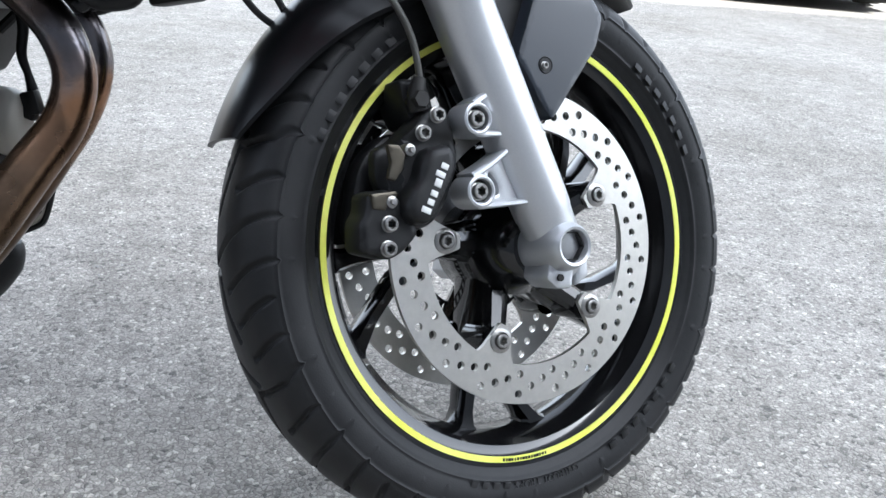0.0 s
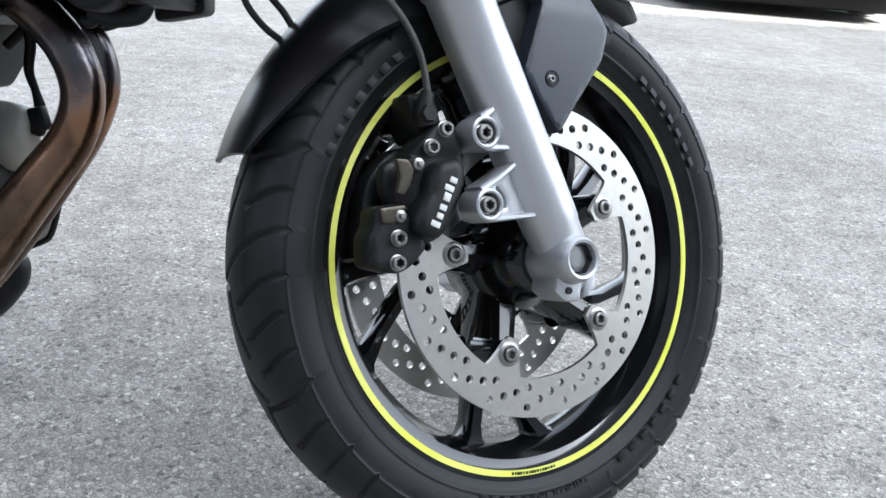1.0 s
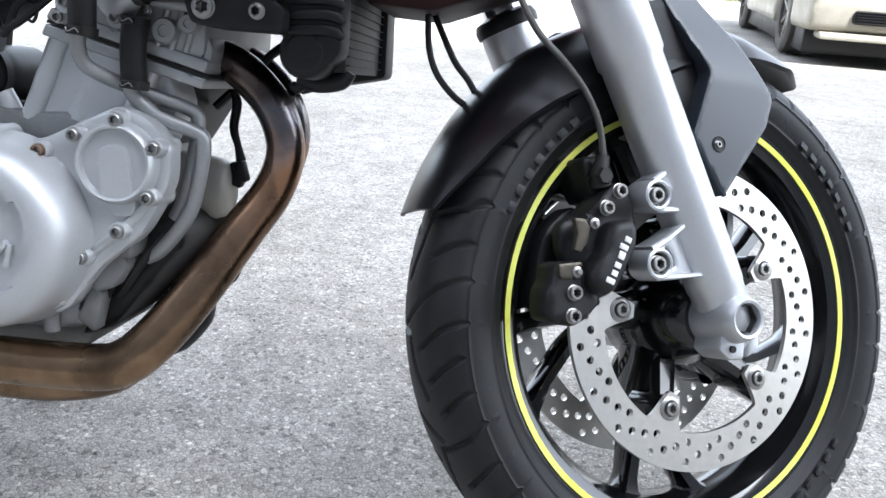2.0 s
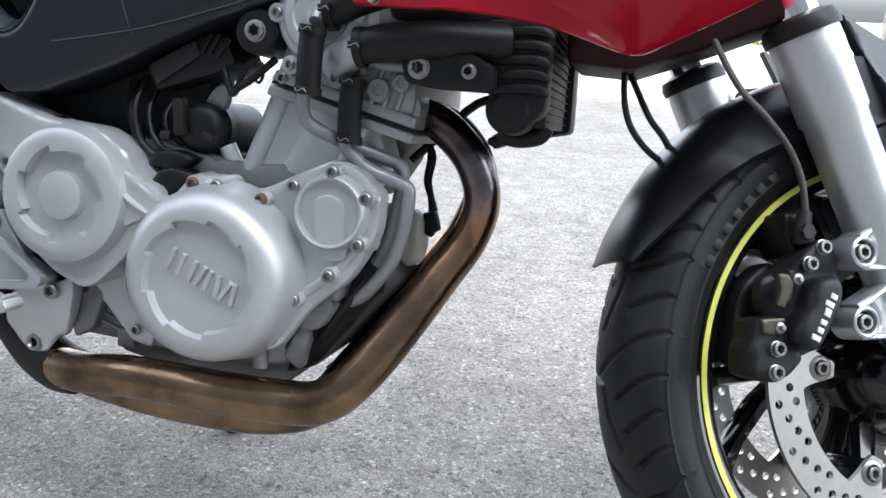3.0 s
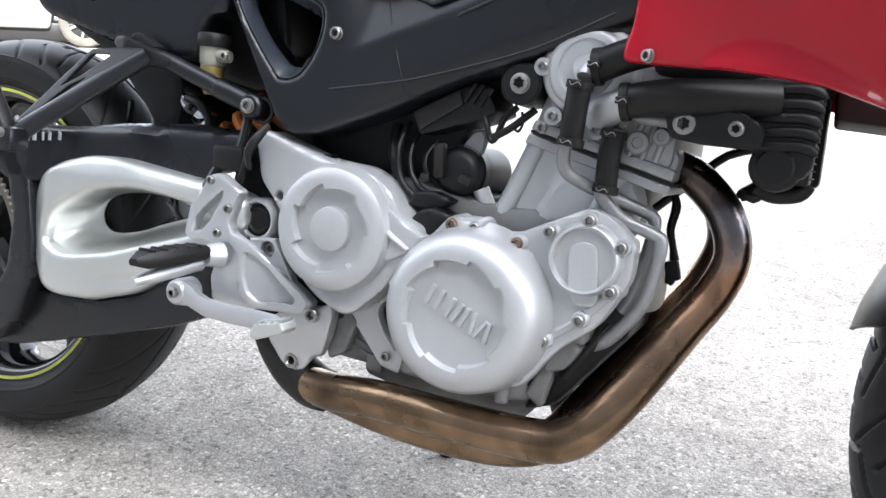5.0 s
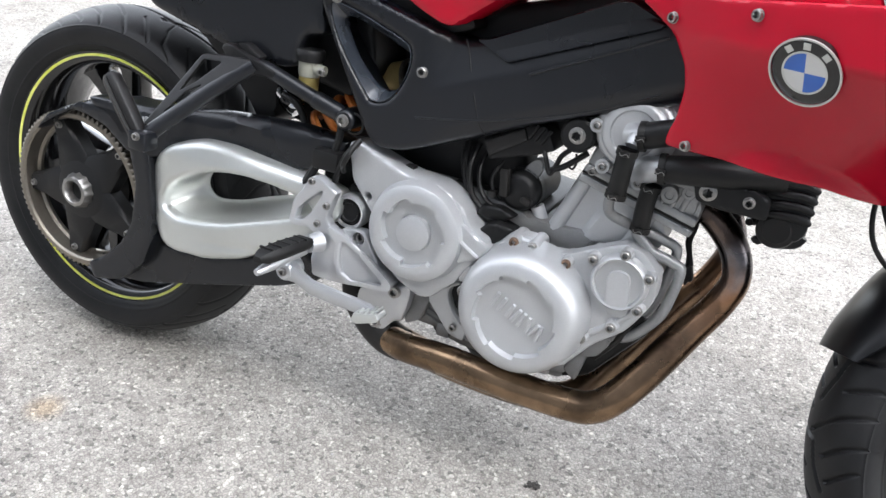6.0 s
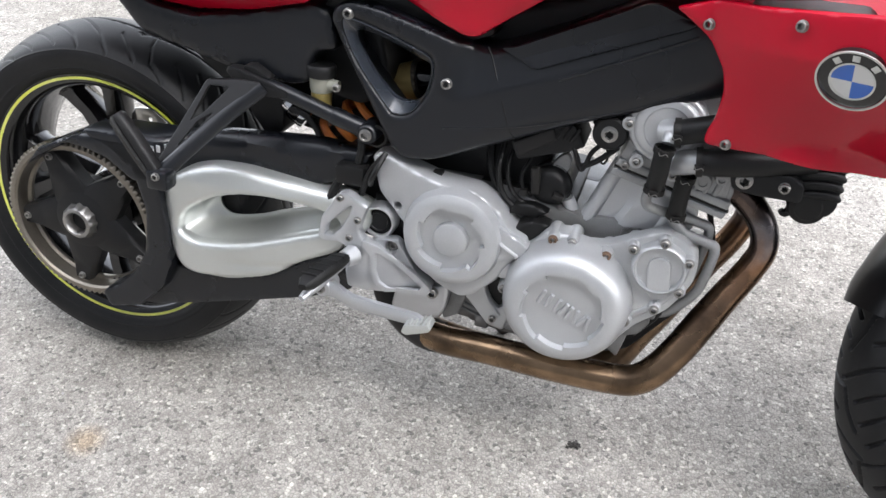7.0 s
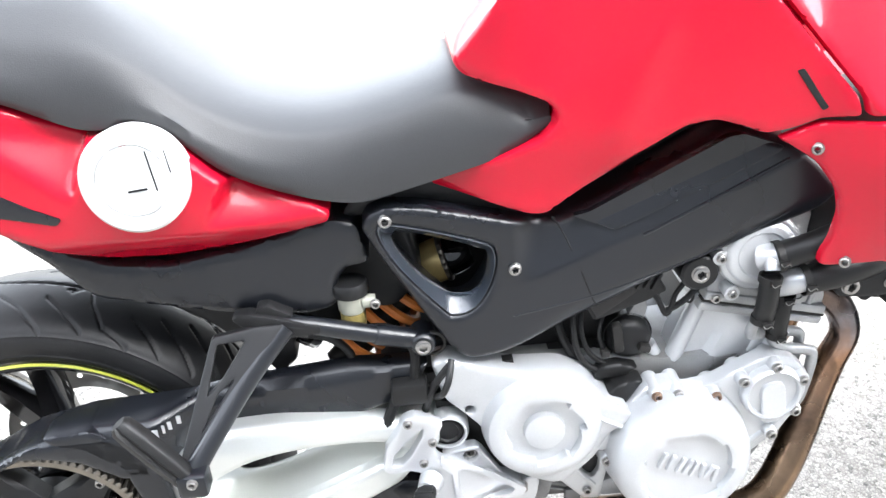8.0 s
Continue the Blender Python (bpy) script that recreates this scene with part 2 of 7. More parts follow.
# dusty rubber, made paler still to stand for sun on the tyres
M_CARTYRE = material("dusty_sunlit_car_tyre", (0.06, 0.056, 0.05), 0.8, 0, 0.3, 60, second=(0.10, 0.094, 0.082), spec=0.2)
M_CARPAINT = material("cream_car_paint", (0.27, 0.25, 0.205), 0.45, 0.0, 0.2, 60, coat=0.2, second=(0.20, 0.185, 0.15))
M_GLASS = material("dark_car_glass", (0.02, 0.025, 0.03), 0.08, 0, 0.0, 50)
# cool grey picked for what the unseen wall bounces onto the bike
M_WALL = material("shade_wall_grey", (0.20, 0.207, 0.218), 0.9, 0, 0.2, 30, 0.003, second=(0.15, 0.156, 0.166), patch=0.7)
M_GRASS = material("grass_blades", (0.07, 0.11, 0.03), 0.7, 0, 0.4, 30, second=(0.12, 0.13, 0.05))
M_STONE = material("loose_stone", (0.42, 0.41, 0.39), 0.8, 0, 0.4, 200, 0.0008)
M_DIRT = material("dark_oily_dirt", (0.05, 0.045, 0.04), 0.8, 0, 0.4, 300, 0.0008)


# ---- geometry helpers ----
from mathutils.geometry import delaunay_2d_cdt


class Geo:
    """Vertices and faces of one mesh. The near side of the bike is -y."""

    def __init__(self):
        self.v, self.f = [], []

    def add(self, verts, faces, m=None):
        base = len(self.v)
        self.v += [tuple(m @ Vector(p)) for p in verts] if m is not None else [tuple(p) for p in verts]
        self.f += [tuple(i + base for i in f) for f in faces]
        return self

    def mirrored(self):
        g = Geo()
        return g.add([(x, -y, z) for x, y, z in self.v], [f[::-1] for f in self.f])

    def loft(self, loops, closed=True, caps=True, m=None):
        """Loops of equal length, joined in turn."""
        n, v, f = len(loops[0]), [p for l in loops for p in l], []
        for i in range(len(loops) - 1):
            for j in range(n if closed else n - 1):
                k = (j + 1) % n
                f.append((i * n + j, i * n + k, (i + 1) * n + k, (i + 1) * n + j))
        if caps and closed:
            f += [tuple(range(n))[::-1], tuple((len(loops) - 1) * n + j for j in range(n))]
        return self.add(v, f, m)

    def lathe(self, profile, segs=48, m=None, closed=False, fn=None):
        """Turns (radius, y) pairs round the y axis. fn(angle, radius, y) may move a point: it returns (radius, y)."""
        prof = list(profile)
        v, f, n = [], [], len(prof)
        for i in range(segs):
            a = 2 * math.pi * i / segs
            for r, h in prof:
                if fn:
                    r, h = fn(a, r, h)
                v.append((r * math.cos(a), h, r * math.sin(a)))
        for i in range(segs):
            k = (i + 1) % segs
            for j in range(n if closed else n - 1):
                l = (j + 1) % n
                f.append((i * n + j, i * n + l, k * n + l, k * n + j))
        return self.add(v, f, m)

    def tube(self, points, radius, n=14, steps=6, caps=True, m=None, smooth=True):
        """A round bar along a smooth path. radius: a number, or one for each point given."""
        pts = [Vector(p) for p in points]
        rad = list(radius) if hasattr(radius, "__len__") else [radius] * len(pts)
        path, rr = [], []
        for i in range(len(pts) - 1):
            a, b, c, d = pts[max(i - 1, 0)], pts[i], pts[i + 1], pts[min(i + 2, len(pts) - 1)]
            for s in range(steps if smooth else 1):
                u = s / steps if smooth else 0
                path.append(0.5 * ((2 * b) + (c - a) * u + (2 * a - 5 * b + 4 * c - d) * u * u + (3 * b - a - 3 * c + d) * u ** 3) if smooth else b)
                rr.append(rad[i] + (rad[i + 1] - rad[i]) * u)
        path.append(pts[-1]), rr.append(rad[-1])
        loops, side = [], None
        for i, p in enumerate(path):
            t = (path[min(i + 1, len(path) - 1)] - path[max(i - 1, 0)]).normalized()
            if side is None:
                side = t.orthogonal().normalized()
            side = (side - t * side.dot(t)).normalized()
            up = t.cross(side)
            loops.append([tuple(p + rr[i] * (math.cos(2 * math.pi * k / n) * side + math.sin(2 * math.pi * k / n) * up)) for k in range(n)])
        return self.loft(loops, caps=caps, m=m)

    def moulded(self, outline, y0, y1, r=0.004, holes=(), fine=0.009, front=None, m=None, back=None):
        """A plate with the outline (x, z), its near face at y0 with edges rounded by r, its back at y1. front(x, z): added to the near face."""
        loops = [dense(outline, fine * 0.8)] + [dense(h, fine * 0.8) for h in holes]
        polys = [np.array(l) for l in loops]
        lo, hi = polys[0].min(0), polys[0].max(0)
        gx, gz = np.arange(lo[0], hi[0], fine), np.arange(lo[1], hi[1], fine)
        grid = np.array([(x + (0.5 * fine if j % 2 else 0), z) for j, z in enumerate(gz) for x in gx]).reshape(-1, 2)
        extra = [inset(l, s * r) for l in loops[:1] for s in (0.3, 1.0)] + [inset(l, -s * r) for l in loops[1:] for s in (0.3, 1.0)]
        cand = np.vstack([grid] + [np.array(e) for e in extra]) if r else grid
        keep = inside(cand, polys[0])
        for h in polys[1:]:
            keep &= ~inside(cand, h)
        cand = cand[keep]
        d = edge_distance(cand, polys)
        cand = cand[d > min(0.0012, 0.28 * r if r else 0.001)]
        verts2, edges = [], []
        for l in loops:
            b = len(verts2)
            verts2 += l
            edges += [(b + i, b + (i + 1) % len(l)) for i in range(len(l))]
        rim = len(verts2)
        verts2 += [tuple(p) for p in cand]
        out = delaunay_2d_cdt([Vector(p) for p in verts2], edges, [], 0, 1e-6)
        pv = np.array([(p.x, p.y) for p in out[0]])
        tris = np.array([t for t in out[2]])
        cen = pv[tris].mean(1)
        ok = inside(cen, polys[0])
        for h in polys[1:]:
            ok &= ~inside(cen, h)
        tris = tris[ok]
        d = edge_distance(pv, polys)
        drop = np.where(d < r, r - np.sqrt(np.maximum(0, r * r - (r - np.minimum(d, r)) ** 2)), 0) if r else np.zeros(len(pv))
        sgn = 1 if y1 > y0 else -1
        n = len(pv)
        fv = [(p[0], y0 + (front(p[0], p[1]) if front else 0) + sgn * q, p[1]) for p, q in zip(pv, drop)]
        bv = [(p[0], back(p[0], p[1]) if back else y1, p[1]) for p in pv]
        count = {}
        for t in tris:
            for a, b in ((t[0], t[1]), (t[1], t[2]), (t[2], t[0])):
                count[(a, b)] = 1
        f = [tuple(t) for t in tris] + [(t[2] + n, t[1] + n, t[0] + n) for t in tris]
        f += [(b, a, a + n, b + n) for a, b in count if (b, a) not in count]
        return self.add(fv + bv, f, m)

    def box(self, centre, size, bevel=0.003, m=None):
        x, y, z = centre
        a, b, c = (s / 2 for s in size)
        k = min(bevel, a * 0.9, b * 0.9, c * 0.9)
        bm = bmesh.new()
        bmesh.ops.create_cube(bm, size=1)
        for v in bm.verts:
            v.co = (x + v.co.x * 2 * a, y + v.co.y * 2 * b, z + v.co.z * 2 * c)
        bmesh.ops.bevel(bm, geom=bm.edges[:], offset=k, segments=2, affect="EDGES", profile=0.5)
        bm.verts.index_update()
        self.add([v.co.copy() for v in bm.verts], [[v.index for v in f.verts] for f in bm.faces], m)
        bm.free()
        return self


def dense(loop, step):
    out = []
    for i, p in enumerate(loop):
        q = loop[(i + 1) % len(loop)]
        k = max(1, int(math.ceil(math.dist(p, q) / step)))
        out += [(p[0] + (q[0] - p[0]) * j / k, p[1] + (q[1] - p[1]) * j / k) for j in range(k)]
    return out


def area(loop):
    return 0.5 * sum(p[0] * q[1] - q[0] * p[1] for p, q in zip(loop, loop[1:] + loop[:1]))


def inset(loop, d):
    s = 1 if area(loop) > 0 else -1
    out = []
    for i, p in enumerate(loop):
        a, b = loop[i - 1], loop[(i + 1) % len(loop)]
        t = (b[0] - a[0], b[1] - a[1])
        l = math.hypot(*t) or 1
        out.append((p[0] - s * d * t[1] / l, p[1] + s * d * t[0] / l))
    return out


def inside(pts, poly):
    x, y = pts[:, 0], pts[:, 1]
    r = np.zeros(len(pts), bool)
    for (x0, y0), (x1, y1) in zip(poly, np.roll(poly, -1, 0)):
        c = (y0 > y) != (y1 > y)
        r ^= c & (x < (x1 - x0) * (y - y0) / ((y1 - y0) or 1e-12) + x0)
    return r


def edge_distance(pts, polys):
    best = np.full(len(pts), 9.0)
    for poly in polys:
        for a, b in zip(poly, np.roll(poly, -1, 0)):
            ab = b - a
            u = np.clip(((pts - a) @ ab) / (ab @ ab + 1e-15), 0, 1)
            best = np.minimum(best, np.hypot(*(pts - a - u[:, None] * ab).T))
    return best


def sm(loop, k=4, closed=True):
    """A smooth curve through the corners."""
    out, n = [], len(loop)
    for i in range(n if closed else n - 1):
        g = (lambda j: loop[j % n]) if closed else (lambda j: loop[min(max(j, 0), n - 1)])
        a, b, c, d = g(i - 1), g(i), g(i + 1), g(i + 2)
        for s in range(k):
            u = s / k
            out.append(tuple(0.5 * ((2 * q) + (r - p) * u + (2 * p - 5 * q + 4 * r - t) * u * u + (3 * q - p - 3 * r + t) * u ** 3) for p, q, r, t in zip(a, b, c, d)))
    return out if closed else out + [tuple(loop[-1])]


def soft(loop, r=0.012, k=4):
    """The outline with its corners rounded by about r."""
    out, n = [], len(loop)
    for i in range(n):
        p, a, b = Vector(loop[i]), Vector(loop[i - 1]), Vector(loop[(i + 1) % n])
        d = min(r, (p - a).length * 0.45, (p - b).length * 0.45)
        u, w = p + (a - p).normalized() * d, p + (b - p).normalized() * d
        out += [tuple((1 - t) ** 2 * u + 2 * t * (1 - t) * p + t * t * w) for t in (j / k for j in range(k + 1))]
    return out


def ring(cx, cz, r, n=24, turn=0.0):
    return [(cx + r * math.cos(turn + 2 * math.pi * i / n), cz + r * math.sin(turn + 2 * math.pi * i / n)) for i in range(n)]


def step(e0, e1, x):
    t = min(1.0, max(0.0, (x - e0) / (e1 - e0)))
    return t * t * (3 - 2 * t)


def lerp_table(table, x):
    """Piecewise linear value from ((x, value), ...)."""
    for (a, p), (b, q) in zip(table, table[1:]):
        if x <= b:
            return p + (q - p) * max(0.0, x - a) / (b - a)
    return table[-1][1]


def mesh_of(name, geo, mat, angle=38):
    me = bpy.data.meshes.new(name)
    me.from_pydata(geo.v, [], geo.f)
    bm = bmesh.new()
    bm.from_mesh(me)
    bmesh.ops.remove_doubles(bm, verts=bm.verts, dist=1e-5)
    bmesh.ops.recalc_face_normals(bm, faces=bm.faces)
    bm.to_mesh(me)
    bm.free()
    me.polygons.foreach_set("use_smooth", [True] * len(me.polygons))
    me.set_sharp_from_angle(angle=radians(angle))
    me.materials.append(mat)
    return me


def part(name, geo, mat, parent=None, label="", m=None, angle=38):
    """One mesh object under a thing or a part. geo: a Geo, or a mesh to share."""
    ob = new(name, geo if isinstance(geo, bpy.types.Mesh) else mesh_of(name, geo, mat, angle))
    while parent is not None and parent.parent is not None and parent.parent.parent is not None:
        m = parent.matrix_basis @ (m or Matrix())
        parent = parent.parent
    if parent is not None:
        ob.parent = parent
    if m is not None:
        ob.matrix_basis = m
    return tagged(ob, label)


def bolt_mesh(name, r, mat, h=None):
    """A round screw head with a socket, facing -y."""
    h = h or r * 0.9
    g = Geo()
    g.lathe([(r * 1.12, 0), (r * 1.12, -h * 0.10), (r * 0.98, -h * 0.16), (r * 0.98, -h * 0.86), (r * 0.84, -h), (r * 0.60, -h), (r * 0.55, -h * 0.92), (r * 0.50, h * 0.1), (0.0, h * 0.15)], 24,
            fn=lambda a, q, y: (q * (1 - 0.14 * math.cos(6 * a)) if q < r * 0.62 else q, y))
    return mesh_of(name, g, mat)


BOLT, BOLT_RUSTY, BOLT_BIG, BOLT_DARK = (bolt_mesh("bolt", 0.0055, M_BOLT), bolt_mesh("bolt", 0.0055, M_RUST), bolt_mesh("bolt", 0.0105, M_BOLT, 0.006), bolt_mesh("bolt", 0.0055, M_DARK))


def bolt(parent, x, y, z, mesh=None, s=1.0, label=""):
    return part("bolt", mesh or BOLT, None, parent, label, pose(x, y, z) @ Matrix.Scale(s, 4))


# ---- the place ----
g = Geo()
g.add([(-60, -40, 0), (60, -40, 0), (60, 70, 0), (-60, 70, 0)], [(0, 1, 2, 3)])
ground = part("ground", g, M_ASPHALT)
tagged(ground, "worn light grey asphalt with coarse stone chippings", "ground", kind="structure")

# unseen wall added behind the eye, so that its shade covers the bike
g = Geo()
g.box((0, -8.2, 7.3), (90, 0.4, 14.6), 0.02)
tagged(part("shade_wall", g, M_WALL), "plain unseen wall added to throw shade over the bike", "wall", kind="structure")

# grass verge far behind
g = Geo()
rng = random.Random(4)
for _ in range(6000):
    x, y = rng.uniform(-12, 16), 13.2 + rng.random() ** 1.5 * 6
    h, a, w = rng.uniform(0.08, 0.30), rng.uniform(0, 6.28), rng.uniform(0.01, 0.03)
    dx, dy = math.cos(a), math.sin(a)
    g.add([(x - w * dx, y - w * dy, 0), (x + w * dx, y + w * dy, 0), (x + rng.uniform(-.1, .1), y + rng.uniform(-.1, .1), h)], [(0, 1, 2)])
tagged(part("grass", g, M_GRASS), "rough grass along the far edge of the asphalt", "grass", kind="stuff")
g = Geo()
g.box((2, 13.1, 0.05), (40, 0.16, 0.13), 0.02)
tagged(part("kerb", g, M_STONE), "pale stone kerb before the grass", "kerb", kind="structure")

# loose chippings on the asphalt
g = Geo()
for _ in range(2600):
    x, y = rng.uniform(-1.6, 3.2), rng.uniform(-0.9, 3.4)
    s = rng.uniform(0.0012, 0.0032) * (1.7 if rng.random() < 0.06 else 1)
    m = pose(x, y, s * 0.3, rng.uniform(0, 360), rng.uniform(0, 360), rng.uniform(0, 360)) @ Matrix.Diagonal((s, s * rng.uniform(.6, 1), s * rng.uniform(.5, .8), 1))
    g.add([(1, 0, 0), (-1, 0, 0), (0, 1, 0), (0, -1, 0), (0, 0, 1), (0, 0, -1)], [(0, 2, 4), (2, 1, 4), (1, 3, 4), (3, 0, 4), (2, 0, 5), (1, 2, 5), (3, 1, 5), (0, 3, 5)], m)
tagged(part("loose_chippings", g, M_STONE, angle=10), "small loose stone chips scattered on the asphalt", "gravel", kind="stuff")
g = Geo()
for _ in range(24):
    a, q = rng.uniform(0, 6.28), rng.random() * 0.012
    s = rng.uniform(0.002, 0.006)
    g.add([(1, 0, 0), (-1, 0, 0), (0, 1, 0), (0, -1, 0), (0, 0, .6), (0, 0, -.6)], [(0, 2, 4), (2, 1, 4), (1, 3, 4), (3, 0, 4), (2, 0, 5), (1, 2, 5), (3, 1, 5), (0, 3, 5)],
          pose(0.845 + q * math.cos(a), -0.066 + q * math.sin(a), s * 0.4, 0, 0, rng.uniform(0, 360)) @ Matrix.Scale(s, 4))
tagged(part("dirt_clump", g, M_DIRT, angle=10), "small dark clump of oily dirt on the asphalt", "dirt")


def car(m, label, paint):
    """A parked car: x ahead, y left, standing on z = 0, its front axle at x = 0."""
    root = new("parked_car")
    root.matrix_world = m
    tagged(root, label, "car")
    half = 0.88
    side = [(0.86, 0.25), (0.90, 0.45), (0.84, 0.66), (0.55, 0.86), (-0.15, 0.98), (-0.95, 1.42), (-2.3, 1.45), (-3.1, 1.02), (-3.35, 0.95), (-3.42, 0.5), (-3.38, 0.28), (-3.02, 0.24),
            (-2.96, 0.5), (-2.85, 0.62), (-2.6, 0.68), (-2.35, 0.62), (-2.24, 0.5), (-2.2, 0.22), (-0.4, 0.22), (-0.36, 0.5), (-0.25, 0.62), (0, 0.68), (0.25, 0.62), (0.36, 0.5), (0.40, 0.24)]
    bulge = lambda x, z: 0.10 * max(0, (z - 0.6) / 0.8) ** 1.5 + 0.14 * max(0, x - 0.45) ** 1.2
    g = Geo()
    g.moulded(soft(side, 0.06), -half, 0.0, 0.05, fine=0.06, front=bulge)
    h = g.mirrored()
    g.add(h.v, h.f)
    body = part("body", g, paint, root)
    g = Geo()
    for s in (-1, 1):
        g.moulded(soft([(-0.4, 0.98), (-0.98, 1.36), (-2.25, 1.39), (-2.85, 1.02)], 0.05), s * (half - 0.052), s * (half - 0.2), 0.01, fine=0.08)
    part("side_window", g, M_GLASS, body)
    g = Geo()
    g.box((0.86, 0, 0.36), (0.10, 1.1, 0.10), 0.03)
    for k in range(5):
        g.box((0.915, 0, 0.325 + 0.018 * k), (0.02, 1.05, 0.006), 0.002)
    part("grille", g, M_MATT, body)
    g = Geo()
    g.box((0.80, 0, 0.22), (0.22, 1.5, 0.05), 0.02)
    part("bumper_lip", g, paint, body)
    for s in (-1, 1):
        g = Geo()
        g.box((0.80, s * 0.62, 0.62), (0.16, 0.36, 0.14), 0.05)
        part("headlight", g, M_CHROME, body)
    # black box hangs low and wide to stand for shade under the car
    g = Geo()
    g.box((-1.3, 0, 0.185), (3.9, 1.62, 0.23), 0.03)
    part("underbody_shade", g, M_MATT, body)
    for x in (0, -2.6):
        for s in (-1, 1):
            g = Geo()
            g.lathe([(0.20, -0.095), (0.24, -0.105), (0.29, -0.10), (0.315, -0.08), (0.318, 0), (0.315, 0.08), (0.29, 0.10), (0.20, 0.095)], 40, closed=True,
                    fn=lambda a, r, h: (r - (0.006 if r > 0.31 and int(a * 11.4) % 2 else 0), h))
            tyre = part("wheel", g, M_CARTYRE, root, m=pose(x, s * 0.76, 0.318, 0, 0, 0 if s < 0 else 180))
            g = Geo()
            g.lathe([(0.205, -0.09), (0.20, -0.07), (0.19, 0.07), (0.205, 0.09)], 36)
            g.lathe([(0.0, -0.075), (0.05, -0.072), (0.055, -0.05), (0.055, 0.02)], 20)
            for k in range(7):
                a = 2 * math.pi * k / 7
                g.tube([(0.03 * math.cos(a), -0.055, 0.03 * math.sin(a)), (0.195 * math.cos(a), -0.07, 0.195 * math.sin(a))], [0.022, 0.016], 8, 2)
            part("rim", g, M_CARRIM, tyre)
    return root


car(pose(4.17, 6.40, 0, 0, 0, -96), "cream car parked in the sun, nose towards the bike", M_CARPAINT)
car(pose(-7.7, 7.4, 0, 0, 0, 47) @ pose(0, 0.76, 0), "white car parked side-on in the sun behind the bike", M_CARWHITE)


# ---- the motorcycle: x ahead, y left, z up, standing on its side stand ----
bike = new("motorcycle")
bike.matrix_world = pose(0, -0.0471, 0.0008, -8.59, 0, 0)
tagged(bike, "red sport touring motorcycle leaning on its side stand on asphalt", "motorcycle")

RAKE, LOCK = 27.09, 31.47
STEER = Matrix.Translation((1.464, 0.038, 0.291)) @ Matrix.Rotation(radians(LOCK), 4, Vector((-math.sin(radians(RAKE)), 0, math.cos(radians(RAKE)))))


# one pitch of the tread: strokes as (degrees on from the pitch's start, mm from the crown towards the shoulder)
STROKES = (
    ((0.0, 57.0), (2.5, 48.0), (3.8, 28.0), (4.3, 9.0), (10.3, 2.0), (16.3, -13.0)), ((8.9, 55.0), (10.2, 44.7), (12.3, 24.6)), ((16.2, 57.0), (17.1, 49.0), (18.4, 34.6), (21.1, 12.3), (24.8, -16.0)),
    ((24.6, 56.0), (25.9, 42.0), (29.8, 12.7)), ((31.5, 54.0), (32.6, 46.0), (35.9, 21.6)), ((38.6, 55.0), (42.0, 31.0)))


def tyre_geo(section, radius, start, spread, half=0.0019, pitches=8, cut=0.0050, lean=1.0, segs=1200):
    """section: (radius, y) from bead to bead. start: degrees at which a pitch begins; spread: width of the tread over that of the strokes."""
    prof = np.array(sm(section, 7, closed=False))
    crown = radius - 0.045
    turn = np.arange(segs) * 360.0 / segs
    rad, y = np.repeat(prof[None, :, 0], segs, 0), np.repeat(prof[None, :, 1], segs, 0)
    deep = np.zeros_like(rad)
    pitch, arc = 360.0 / pitches, math.pi * radius / 180
    for side in (-1, 1):
        lat = side * y / spread
        for line in ([((line[0][0] + lean * (a - line[0][0])) * pitch / 45, w) for a, w in line] for line in STROKES):
            for (a0, y0), (a1, y1) in zip(line, line[1:]):
                mid = (a0 + a1) / 2
                u = ((turn[:, None] - start - (0 if side < 0 else pitch / 2) - mid + pitch / 2) % pitch - pitch / 2 + mid) * arc
                ax, ay, dx, dy = a0 * arc, y0 / 1000, (a1 - a0) * arc, (y1 - y0) / 1000
                q = np.clip(((u - ax) * dx + (lat - ay) * dy) / (dx * dx + dy * dy), 0, 1)
                off = np.hypot(u - ax - q * dx, lat - ay - q * dy)
                deep = np.maximum(deep, np.clip(1.5 - off / half * 0.75, 0, 1))
    # thin rings moulded on the sidewalls
    rib = np.where((abs(rad - 0.2345) < 0.0012) | (abs(rad - (crown + 0.014)) < 0.0010), 0.0012, 0.0)
    rad = rad - np.where(rad > crown, cut * deep, 0.0)
    y = y + np.copysign(rib, y)
    a = np.radians(turn)[:, None]
    verts = np.stack([rad * np.cos(a), y, rad * np.sin(a)], -1).reshape(-1, 3)
    n = len(prof)
    g = Geo()
    g.add(verts.tolist(), [(i * n + j, i * n + j + 1, (i + 1) % segs * n + j + 1, (i + 1) % segs * n + j) for i in range(segs) for j in range(n - 1)])
    return g


FRONT_SECTION = [(0.2215, -0.0455), (0.228, -0.0500), (0.239, -0.0555), (0.253, -0.0585), (0.266, -0.0575), (0.2765, -0.0515), (0.2845, -0.0415), (0.2900, -0.0270), (0.2925, -0.0120), (0.293, 0)]
FRONT_SECTION += [(r, -y) for r, y in FRONT_SECTION[-2::-1]]
# hub and rim barrel
g = Geo()
g.lathe([(0.2265, -0.0475), (0.2285, -0.0455), (0.2265, -0.0425), (0.216, -0.040), (0.2075, -0.034), (0.205, -0.026), (0.198, -0.014), (0.198, 0.014), (0.205, 0.026), (0.2075, 0.034), (0.216, 0.040), (0.2265, 0.0425), (0.2285, 0.0455), (0.2265, 0.0475),
         (0.212, 0.0455), (0.203, 0.041), (0.199, 0.030), (0.191, 0.016), (0.191, -0.016), (0.199, -0.030), (0.203, -0.041), (0.212, -0.0455)], 128, closed=True)
